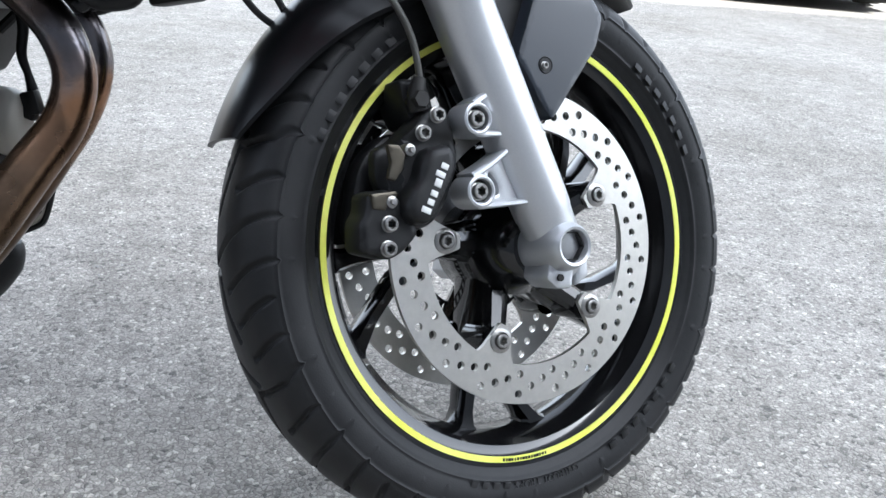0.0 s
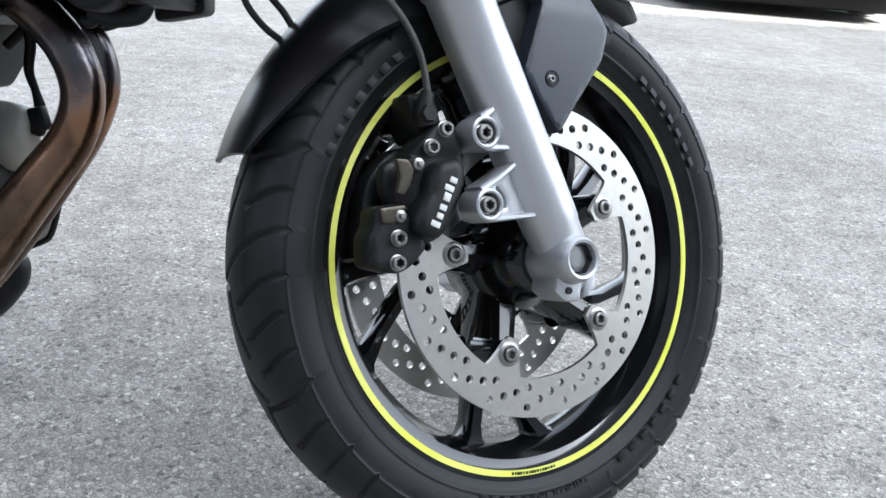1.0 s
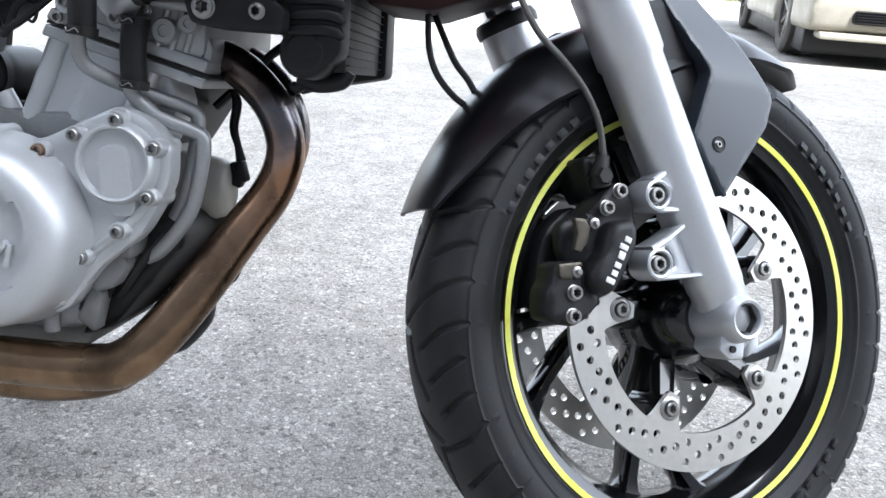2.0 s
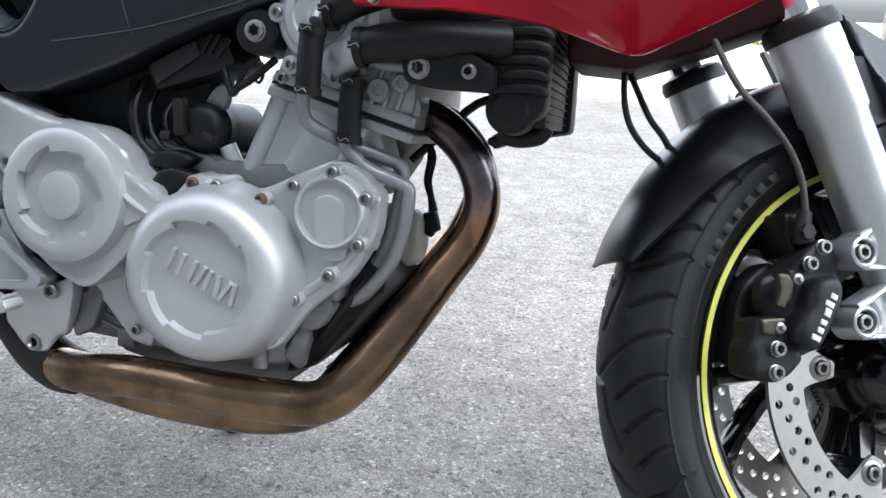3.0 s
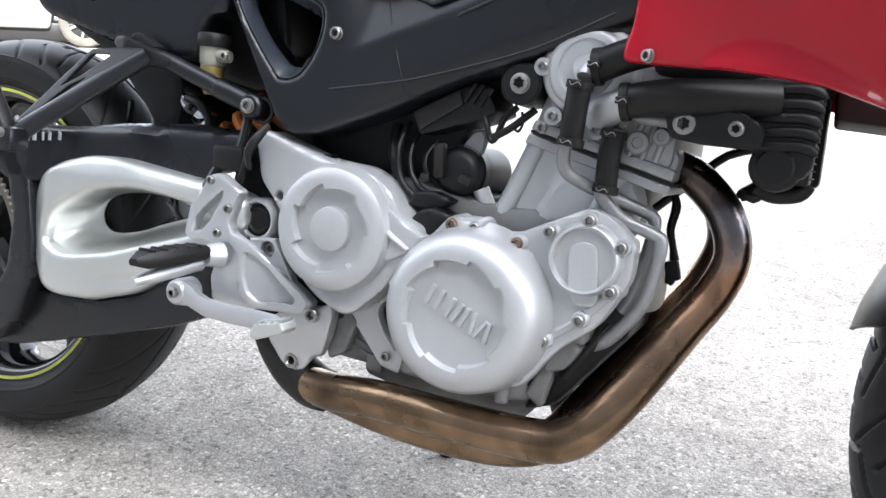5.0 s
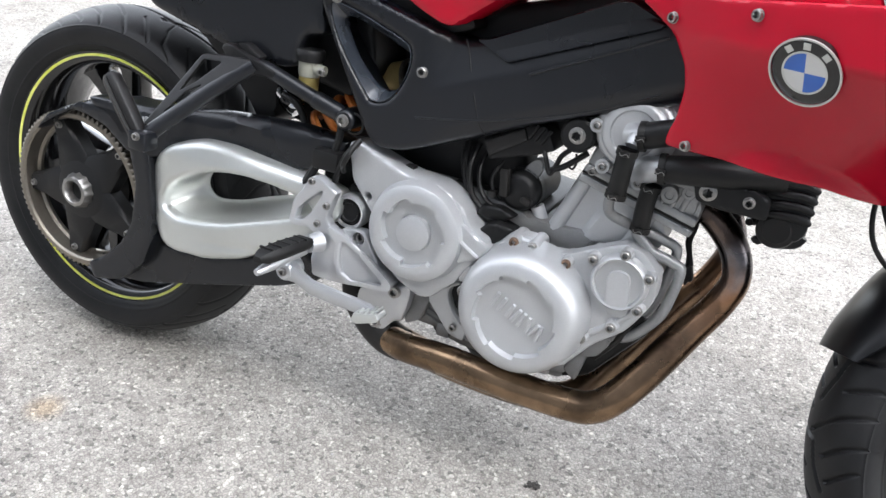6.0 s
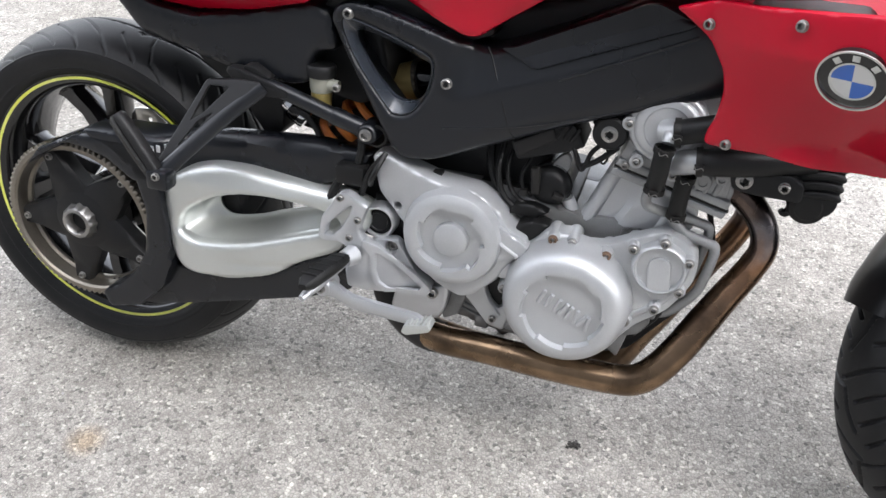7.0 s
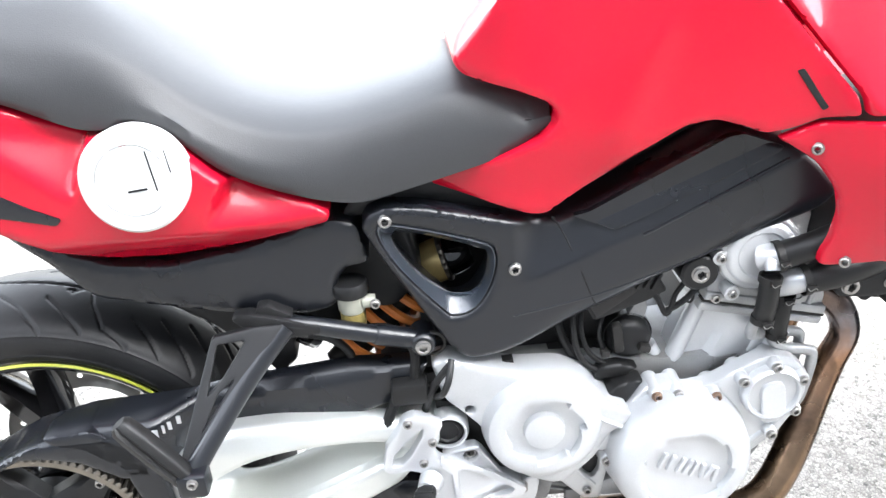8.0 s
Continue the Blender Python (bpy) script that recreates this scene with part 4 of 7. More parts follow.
g.moulded(soft([(0.60, 0.478), (0.70, 0.482), (0.75, 0.474), (0.792, 0.470), (0.790, 0.452), (0.60, 0.456)], 0.006), -0.070, 0.128, 0.006, fine=0.012)
part("dark_top_sheet", g, M_MATT, engine)
# right-hand engine cover flange
g = Geo()
g.moulded(soft([(0.716, 0.385), (0.735, 0.412), (0.765, 0.448), (0.800, 0.450), (0.812, 0.436), (0.846, 0.440), (0.881, 0.458), (0.921, 0.478), (0.950, 0.468), (0.972, 0.444), (0.972, 0.410), (0.958, 0.380), (0.944, 0.356), (0.905, 0.322), (0.872, 0.276), (0.82, 0.258), (0.765, 0.262), (0.722, 0.300), (0.705, 0.345)], 0.010), -0.121, -0.098, 0.005, fine=0.008)
flange = part("clutch_side_case", g, M_CAST, engine, "smooth silver painted clutch side case")
g = Geo()
g.moulded(soft([(0.693, 0.371), (0.704, 0.388), (0.728, 0.386), (0.745, 0.360), (0.702, 0.357)], 0.005), -0.128, -0.10, 0.005, fine=0.006)
part("case_lug", g, M_CAST, engine)
CL = (0.804, 0.350)
g = Geo()


def cover_fn(a, r, y):
    # stepped edge of the recess: nine saw teeth
    return (r + 0.0055 * ((a * 9 / (2 * math.pi)) % 1 - 0.5), y) if 0.048 < r < 0.0586 else (r, y)


g.lathe([(0.096, -0.112), (0.093, -0.122), (0.0905, -0.140), (0.0885, -0.152), (0.084, -0.163), (0.077, -0.1705), (0.069, -0.1745), (0.062, -0.1752), (0.0580, -0.1750), (0.0555, -0.1660), (0.048, -0.1656), (0.0, -0.1656)], 192, Matrix.Translation((CL[0], 0, CL[1])), fn=cover_fn)
clutch_cover = part("clutch_cover", g, M_CAST, engine, "round silver clutch cover with raised plain bars", angle=30)
# raised bars in place of letters, along a falling line
for off, lean in ((-0.0345, 0), (-0.0225, 0), (-0.0085, 0), (0.0010, 8), (0.0105, 0), (0.0220, -14), (0.0310, 12), (0.0400, -12)):
    c = Vector((0.8050, 0.3530)) + Vector((math.cos(radians(-24)), math.sin(radians(-24)))) * off
    g = Geo()
    g.moulded(soft([(-0.0026, -0.0115), (0.0026, -0.0115), (0.0026, 0.0115), (-0.0026, 0.0115)], 0.001), -0.1705, -0.1640, 0.0012, fine=0.003, m=Matrix.Translation((c.x, 0, c.y)) @ Matrix.Rotation(radians(24 + lean), 4, "Y"))
    part("raised_bar", g, M_CAST, clutch_cover)
SC = (0.923, 0.4245)
g = Geo()
g.lathe([(0.0400, -0.112), (0.0385, -0.128), (0.0368, -0.1345), (0.0345, -0.1365), (0.0322, -0.1355), (0.0308, -0.1300), (0.0, -0.1295)], 64, Matrix.Translation((SC[0], 0, SC[1])))
tab = lambda pts: [(SC[0] + 0.99 * u - 0.11 * v, SC[1] + 0.11 * u + 0.99 * v) for u, v in pts]
g.moulded(tab(soft([(-0.0155, -0.033), (-0.0155, 0.006), (-0.0125, 0.0145), (0.0, 0.0185), (0.0125, 0.0145), (0.0155, 0.006), (0.0155, -0.033)], 0.006)), -0.1350, -0.126, 0.0014, fine=0.003)
g.moulded(tab(soft([(-0.0150, -0.030), (-0.0150, -0.042), (-0.009, -0.0500), (0.009, -0.0500), (0.0150, -0.042), (0.0150, -0.030)], 0.006)), -0.1270, -0.112, 0.0025, fine=0.004)
part("inspection_cover", g, M_CAST, engine, "small round silver inspection cover")
for x, y, z, mesh in ((0.7740, -0.121, 0.4395, BOLT_RUSTY), (0.8010, -0.121, 0.4395, BOLT), (0.8500, -0.121, 0.4300, BOLT_RUSTY), (0.8840, -0.121, 0.4475, BOLT), (0.9240, -0.121, 0.4645, BOLT), (0.9598, -0.121, 0.4415, BOLT), (0.9545, -0.121, 0.3950, BOLT),
                      (0.9266, -0.122, 0.3612, BOLT), (0.8910, -0.122, 0.3328, BOLT), (0.8630, -0.121, 0.2880, BOLT), (0.8018, -0.117, 0.2640, BOLT), (0.730, -0.121, 0.402, BOLT), (0.712, -0.121, 0.345, BOLT)):
    g = Geo()
    g.lathe([(0.0, -0.0105), (0.0078, -0.0105), (0.0086, -0.0095), (0.0092, 0.0), (0.0102, 0.006), (0.0108, 0.03)], 20, Matrix.Translation((x, y, z)))
    boss = part("bolt_boss", g, M_CAST, engine)
    part("bolt", mesh, None, boss, m=pose(x, y - 0.0105, z) @ Matrix.Scale(1.1, 4))
# ribs that stiffen the case between its bosses
for a, b in (((0.9266, 0.3612), (0.8910, 0.3328)), ((0.8910, 0.3328), (0.8630, 0.2880)), ((0.9545, 0.3950), (0.9266, 0.3612)), ((0.7740, 0.4395), (0.8010, 0.4395))):
    g = Geo()
    g.tube([(a[0], -0.118, a[1]), (b[0], -0.118, b[1])], 0.0062, 10, 1)
    part("case_rib", g, M_CAST, engine)
# lumps of raw casting below the case
for pts, y in (([(0.880, 0.318), (0.905, 0.334), (0.921, 0.340), (0.926, 0.322), (0.912, 0.300), (0.892, 0.292)], -0.108), ([(0.868, 0.262), (0.884, 0.300), (0.898, 0.292), (0.888, 0.248)], -0.100), ([(0.904, 0.336), (0.914, 0.352), (0.934, 0.352), (0.930, 0.330)], -0.112)):
    g = Geo()
    g.moulded(soft(pts, 0.005), y, -0.07, 0.004, fine=0.006)
    part("case_lump", g, M_CASTB, engine)
# drive pulley cover
g = Geo()
g.moulded(soft([(0.497, 0.512), (0.514, 0.517), (0.600, 0.492), (0.655, 0.488), (0.690, 0.470), (0.712, 0.440), (0.738, 0.430), (0.738, 0.412), (0.711, 0.378), (0.698, 0.352), (0.663, 0.319), (0.645, 0.3135), (0.610, 0.328), (0.588, 0.345), (0.574, 0.364), (0.560, 0.389), (0.554, 0.412), (0.529, 0.438), (0.510, 0.456)], 0.010), -0.131, -0.085, 0.006, fine=0.007,
          front=lambda x, z: 0.012 * step(0.60, 0.50, x), holes=[ring(0.541, 0.440, 0.0055, 14)])
cover = part("pulley_cover", g, M_CAST, bike, "silver cast drive pulley cover")
# dark strip added to blacken the gap between footrest plate and cover
g = Geo()
g.moulded(soft([(0.498, 0.445), (0.530, 0.436), (0.558, 0.400), (0.580, 0.360), (0.620, 0.322), (0.640, 0.316), (0.630, 0.300), (0.600, 0.306), (0.560, 0.330), (0.530, 0.380), (0.500, 0.400)], 0.006), -0.100, -0.080, 0.002, fine=0.01)
part("dark_gap_strip", g, M_HOSE, cover)
DC = (0.630, 0.414)
g = Geo()


def saw_fn(a, r, y):
    return (r + 0.0078 * (0.45 - (a * 7 / (2 * math.pi)) % 1), y) if 0.040 < r < 0.0515 else (r, y)


g.lathe([(0.077, -0.120), (0.074, -0.136), (0.070, -0.146), (0.064, -0.150), (0.056, -0.1510), (0.0490, -0.1508), (0.0478, -0.1395), (0.041, -0.1392), (0.0265, -0.1395), (0.025, -0.1480), (0.022, -0.1495), (0.0, -0.1495)], 168, Matrix.Translation((DC[0], 0, DC[1])), fn=saw_fn)
part("pulley_cap", g, M_CAST, cover, "round silver cap with sawtooth recess", angle=30)
g = Geo()
g.moulded(soft([(0.690, 0.449), (0.700, 0.444), (0.742, 0.421), (0.734, 0.404), (0.700, 0.386), (0.688, 0.40)], 0.004), -0.138, -0.11, 0.004, fine=0.006)
g.tube([(0.692, -0.137, 0.446), (0.696, -0.139, 0.424), (0.728, -0.139, 0.404)], 0.0035, 8, 3)
part("cover_ear", g, M_CAST, cover)
g = Geo()
g.tube([(0.500, -0.128, 0.470), (0.508, -0.146, 0.486), (0.516, -0.146, 0.504), (0.522, -0.128, 0.522)], 0.0042, 8, 5)
part("cable_strap", g, M_HOSE, cover)
# lower gearbox plate with a slot
g = Geo()
g.moulded(soft([(0.606, 0.332), (0.653, 0.292), (0.687, 0.254), (0.712, 0.249), (0.716, 0.269), (0.722, 0.300), (0.745, 0.366), (0.745, 0.41), (0.66, 0.375)], 0.006), -0.097, -0.080, 0.003, fine=0.006, holes=[soft([(0.697, 0.344), (0.684, 0.338), (0.679, 0.318), (0.688, 0.299), (0.701, 0.286), (0.710, 0.300), (0.712, 0.330)], 0.006), ring(0.688, 0.366, 0.0058, 14)])
plate = part("gearbox_plate", g, M_CAST, engine)
g = Geo()
g.tube([(0.694, -0.098, 0.342), (0.679, -0.098, 0.330), (0.678, -0.098, 0.314), (0.687, -0.098, 0.296), (0.704, -0.098, 0.276)], 0.0028, 8, 4)
part("slot_rim", g, M_CAST, plate)
# black sheet behind the slot gives it the dark of a deep hole
g = Geo()
g.moulded(soft([(0.697, 0.347), (0.681, 0.340), (0.676, 0.318), (0.686, 0.297), (0.701, 0.283), (0.713, 0.298), (0.715, 0.332)], 0.006), -0.0875, -0.080, 0.001, fine=0.008)
part("slot_shade", g, M_MATT, plate)
part("bolt", BOLT, None, plate, m=pose(0.694, -0.098, 0.268))
# cylinder block, leaning forward, with ribs and breather stub
g = Geo()
g.moulded(soft([(0.797, 0.425), (0.838, 0.552), (0.948, 0.520), (0.962, 0.480), (0.935, 0.425)], 0.008), -0.076, -0.028, 0.006, fine=0.010, front=lambda x, z: -0.008 * step(0.862, 0.868, x - 0.36 * (z - 0.49)) * step(0.925, 0.919, x - 0.36 * (z - 0.49)))
block = part("cylinder_block", g, M_CAST, engine)
# rear of the block coloured dark, so its sides read as shaded
g = Geo()
g.moulded(soft([(0.825, 0.430), (0.865, 0.555), (0.948, 0.520), (0.955, 0.480), (0.925, 0.430)], 0.008), -0.030, 0.11, 0.006, fine=0.02)
part("dark_rear_block", g, M_DARK, block)
for a, b, w in (((0.803, -0.072, 0.435), (0.846, -0.072, 0.548), 0.0115), ((0.912, -0.078, 0.458), (0.940, -0.078, 0.525), 0.011), ((0.795, -0.066, 0.446), (0.779, -0.070, 0.478), 0.0095), ((0.925, -0.09, 0.455), (0.935, -0.09, 0.480), 0.010)):
    g = Geo()
    g.tube([a, b], w, 14, 2)
    part("cylinder_rib", g, M_CAST, block)
# black gasket line between block and head
g = Geo()
g.moulded(soft([(0.837, 0.5475), (0.8385, 0.5505), (0.996, 0.5105), (0.995, 0.5075)], 0.0006), -0.094, 0.11, 0.0004, fine=0.01)
part("gasket", g, M_DARK, block)
g = Geo()
g.moulded(soft([(0.838, 0.553), (0.958, 0.517), (0.992, 0.523), (0.994, 0.560), (0.985, 0.640), (0.955, 0.675), (0.905, 0.690), (0.872, 0.668), (0.856, 0.61)], 0.012), -0.094, 0.11, 0.010, fine=0.012)
g.moulded(soft([(0.838, 0.5510), (0.843, 0.562), (0.996, 0.524), (0.994, 0.512)], 0.003), -0.098, 0.112, 0.003, fine=0.01)
g.moulded(soft([(0.832, 0.536), (0.8365, 0.547), (0.994, 0.507), (0.990, 0.497)], 0.003), -0.096, 0.112, 0.003, fine=0.01)
head = part("cylinder_head", g, M_HEAD, engine)
for i in range(3):
    g = Geo()
    g.tube([(0.945 + 0.014 * i, -0.094, 0.530), (0.965 + 0.014 * i, -0.094, 0.60)], 0.004, 8, 2)
    part("head_rib", g, M_HEAD, head)
for x, z, r in ((0.955, 0.548, 0.012), (0.978, 0.556, 0.009), (0.960, 0.575, 0.008)):
    g = Geo()
    g.lathe([(0.0, -0.101), (r * 0.45, -0.101), (r * 0.5, -0.103), (r * 0.9, -0.103), (r, -0.101), (r * 1.1, -0.09)], 18, Matrix.Translation((x, 0, z)))
    part("head_boss", g, M_HEAD, head)
g = Geo()
g.moulded(soft([(0.962, 0.508), (0.968, 0.556), (0.990, 0.552), (0.998, 0.536), (0.992, 0.506)], 0.006), -0.088, -0.02, 0.005, fine=0.008)
part("port_flange", g, M_HEAD, head)
g = Geo()
g.tube([(0.935, -0.100, 0.583), (0.952, -0.114, 0.574), (0.985, -0.121, 0.571), (1.002, -0.124, 0.570)], [0.007, 0.006, 0.006, 0.008], 12, 4)
part("bracket_arm", g, M_PIPE, head)
for x, y, z in ((0.852, -0.099, 0.553), (0.936, -0.099, 0.566)):
    part("bolt", BOLT, None, head, m=pose(x, y, z))
# thermostat and water pump housing
WP = (0.897, 0.617)
g = Geo()
g.lathe([(0.052, -0.094), (0.050, -0.108), (0.0465, -0.1115), (0.0425, -0.112), (0.040, -0.117), (0.036, -0.119), (0.030, -0.1195), (0.028, -0.1175), (0.0, -0.1175)], 48, Matrix.Translation((WP[0], 0, WP[1])))
g.tube([(0.898, -0.114, 0.614), (0.908, -0.124, 0.618), (0.916, -0.129, 0.621)], [0.018, 0.0155, 0.0140], 18, 4)
g.tube([(0.903, -0.112, 0.622), (0.903, -0.130, 0.616), (0.902, -0.138, 0.606)], [0.012, 0.0095, 0.009], 16, 4)
g.tube([(0.912, -0.104, 0.572), (0.930, -0.122, 0.580), (0.948, -0.130, 0.587)], [0.020, 0.0165, 0.0145], 18, 4)
pump = part("water_pump", g, M_CAST, engine, "silver cast water pump housing")
for x, z in ((0.883, 0.664), (0.849, 0.616), (0.866, 0.566), (0.915, 0.556)):
    g = Geo()
    g.tube([(x, -0.090, z), (x, -0.114, z)], 0.0095, 14, 1, smooth=False)
    ear = part("pump_ear", g, M_CAST, pump)
    part("bolt", BOLT, None, ear, m=pose(x, -0.114, z) @ Matrix.Scale(0.95, 4))
# coolant hoses with clips, and the pipes below them
def clip(parent, at, way, r):
    g = Geo()
    t = Matrix.Translation(at) @ Vector(way).to_track_quat("Y", "Z").to_matrix().to_4x4()
    g.lathe([(r, -0.004), (r + 0.0016, -0.004), (r + 0.0016, 0.004), (r, 0.004)], 24, t, closed=True)
    g.box((at[0], at[1] - r - 0.003, at[2]), (0.012, 0.005, 0.007), 0.001)
    part("hose_clip", g, M_DARK, parent)
    g = Geo()
    g.tube([(at[0] - 0.006, at[1] - r - 0.006, at[2] + 0.002), (at[0] - 0.003, at[1] - r - 0.0075, at[2] - 0.0015), (at[0] + 0.003, at[1] - r - 0.0075, at[2] + 0.0015), (at[0] + 0.006, at[1] - r - 0.006, at[2] - 0.002)], 0.0005, 6, 3)
    part("clip_wire", g, M_BOLT, parent)


for pts, r in (([(0.8985, -0.141, 0.598), (0.8975, -0.142, 0.570), (0.8955, -0.138, 0.541)], 0.0122), ([(0.932, -0.112, 0.554), (0.930, -0.111, 0.525), (0.930, -0.107, 0.497)], 0.0118)):
    g = Geo()
    g.tube(pts, r, 18, 4)
    hose = part("coolant_hose", g, M_HOSE, engine, "short black rubber coolant hose")
    clip(hose, pts[0], (0.1, 0, 1), r), clip(hose, pts[-1], (0.1, 0, 1), r)
for pts, r in (([(0.894, -0.135, 0.550), (0.888, -0.131, 0.530), (0.890, -0.122, 0.512), (0.905, -0.108, 0.501), (0.929, -0.088, 0.490), (0.960, -0.077, 0.480), (0.975, -0.073, 0.474), (0.979, -0.072, 0.462), (0.974, -0.072, 0.425), (0.966, -0.072, 0.387), (0.951, -0.070, 0.360), (0.928, -0.066, 0.337)], 0.0070),
               ([(0.930, -0.107, 0.502), (0.926, -0.105, 0.490), (0.938, -0.100, 0.477), (0.951, -0.095, 0.467), (0.980, -0.089, 0.457), (0.991, -0.088, 0.447), (0.986, -0.088, 0.404), (0.977, -0.088, 0.374), (0.951, -0.085, 0.339), (0.934, -0.080, 0.327)], 0.0072)):
    g = Geo()
    g.tube(pts, r, 14, 6)
    part("coolant_pipe", g, M_PIPE, engine, "grey painted steel coolant pipe")
for pts, r in (([(0.944, -0.131, 0.586), (0.975, -0.134, 0.592), (1.02, -0.124, 0.597), (1.080, -0.098, 0.602)], [0.0165, 0.0182, 0.0188, 0.0185]), ([(0.911, -0.127, 0.6185), (0.945, -0.135, 0.632), (0.99, -0.132, 0.645), (1.05, -0.12, 0.655)], 0.0165)):
    g = Geo()
    g.tube(pts, r, 18, 5)
    hose = part("radiator_hose", g, M_HOSE, engine, "thick black radiator hose")
    clip(hose, pts[0], (1, 0, 0.15), 0.0175)
# oil filter and sensor with lead
g = Geo()
g.tube([(0.905, 0.022, 0.394), (0.940, 0.022, 0.391), (0.968, 0.022, 0.388), (0.979, 0.022, 0.387), (0.984, 0.022, 0.387)], [0.032, 0.034, 0.034, 0.029, 0.018], 28, 4)
part("oil_filter", g, M_CANISTER, engine, "pale oil filter canister")
g = Geo()
g.tube([(0.978, 0.025, 0.500), (0.984, 0.026, 0.482), (0.981, 0.027, 0.455), (0.986, 0.028, 0.436), (0.990, 0.028, 0.420)], [0.003, 0.0055, 0.005, 0.004, 0.006], 10, 5)
lead = part("sensor_lead", g, M_HOSE, engine)
g = Geo()
g.box((0, 0, 0), (0.016, 0.016, 0.024), 0.003, Matrix.Translation((0.990, 0.026, 0.408)) @ Matrix.Rotation(radians(-15), 4, "Y"))
g.box((0, 0, 0), (0.022, 0.014, 0.012), 0.003, Matrix.Translation((0.984, 0.026, 0.399)) @ Matrix.Rotation(radians(20), 4, "Y"))
part("sensor_plug", g, M_HOSE, engine)
# frame spar lugs and mounting bolts
g = Geo()
g.lathe([(0.0, -0.113), (0.020, -0.113), (0.023, -0.110), (0.024, -0.06)], 28, Matrix.Translation((0.826, 0, 0.597)))
g.moulded(soft([(0.806, 0.592), (0.800, 0.640), (0.850, 0.655), (0.848, 0.600), (0.838, 0.580), (0.818, 0.578)], 0.008), -0.098, -0.05, 0.006, fine=0.01)
lug = part("frame_lug", g, M_MATT, bike)
part("bolt", BOLT_BIG, None, lug, m=pose(0.826, -0.113, 0.597) @ Matrix.Scale(0.95, 4))
# black mass added to keep the gap round the lug dark
g = Geo()
g.moulded(soft([(0.795, 0.590), (0.815, 0.576), (0.880, 0.575), (0.90, 0.64), (0.86, 0.69), (0.80, 0.66)], 0.01), -0.066, 0.06, 0.008, fine=0.015)
part("lug_gap_filler", g, M_MATT, bike)
# dark bulk between frame and engine: airbox, throttle bodies, looms
g = Geo()
g.moulded(soft([(0.50, 0.46), (0.62, 0.47), (0.742, 0.47), (0.746, 0.53), (0.752, 0.568), (0.80, 0.588), (0.84, 0.605), (0.95, 0.70), (0.90, 0.80), (0.70, 0.74), (0.605, 0.72), (0.590, 0.60), (0.545, 0.535), (0.505, 0.52)], 0.02), -0.050, 0.0, 0.012, fine=0.015)
part("airbox", g, M_MATT, bike)
# black sheet added deep inside so the frame's triangle stays dark behind
g = Geo()
g.moulded(soft([(0.430, 0.53), (0.600, 0.52), (0.630, 0.72), (0.440, 0.72)], 0.02), 0.040, 0.060, 0.006, fine=0.02)
part("window_backing", g, M_MATT, bike)
g = Geo()
g.moulded(soft([(0.6904, 0.5571), (0.7515, 0.5908), (0.7783, 0.5941), (0.7954, 0.5647), (0.7732, 0.5533), (0.7036, 0.5305)], 0.005), -0.090, -0.02, 0.004, fine=0.008)
box = part("control_box", g, M_MATT, bike, "black control box under the frame")
g = Geo()
g.moulded(soft([(0.6955, 0.5570), (0.7490, 0.5862), (0.7560, 0.5700), (0.7055, 0.5365)], 0.003), -0.0945, -0.088, 0.002, fine=0.006)
part("box_lid", g, M_DARKPLASTIC, box)
for x, z in ((0.762, 0.5835), (0.771, 0.5830), (0.780, 0.5800)):
    g = Geo()
    g.box((0, 0, 0), (0.0045, 0.008, 0.024), 0.0012, Matrix.Translation((x, -0.090, z)) @ Matrix.Rotation(radians(28), 4, "Y"))
    part("box_rib", g, M_MATT, box)
# starter motor with a strap and its terminals
g = Geo()
g.lathe([(0.0, -0.088), (0.018, -0.088), (0.024, -0.085), (0.029, -0.076), (0.030, -0.04), (0.030, 0.02)], 32, Matrix.Translation((0.752, 0, 0.494)))
starter = part("starter_motor", g, M_MATT, engine)
g = Geo()
g.lathe([(0.0302, -0.070), (0.0318, -0.070), (0.0318, -0.058), (0.0302, -0.058)], 32, Matrix.Translation((0.752, 0, 0.494)), closed=True)
part("starter_strap", g, M_MATT, starter)
for x, z, w, h, turn in ((0.7335, 0.505, 0.013, 0.040, -6), (0.768, 0.486, 0.016, 0.010, 20), (0.718, 0.484, 0.012, 0.010, 0)):
    g = Geo()
    g.box((0, 0, 0), (w, 0.014, h), 0.003, Matrix.Translation((x, -0.090, z)) @ Matrix.Rotation(radians(turn), 4, "Y"))
    part("terminal", g, M_DARK, starter)
# hoses and leads that drop behind the pulley cover
for pts, r in (([(0.680, -0.070, 0.545), (0.6783, -0.088, 0.515), (0.6835, -0.092, 0.489), (0.6945, -0.094, 0.4707), (0.7223, -0.094, 0.4513)], 0.0042), ([(0.692, -0.066, 0.535), (0.690, -0.080, 0.510), (0.698, -0.086, 0.485), (0.716, -0.088, 0.468), (0.742, -0.080, 0.460)], 0.0035),
               ([(0.660, -0.060, 0.540), (0.664, -0.074, 0.512), (0.676, -0.080, 0.484), (0.690, -0.080, 0.462)], 0.006), ([(0.720, -0.070, 0.528), (0.712, -0.082, 0.508), (0.716, -0.086, 0.490), (0.728, -0.078, 0.476)], 0.003)):
    g = Geo()
    g.tube(pts, r, 8, 5)
    part("loom", g, M_HOSE, engine)
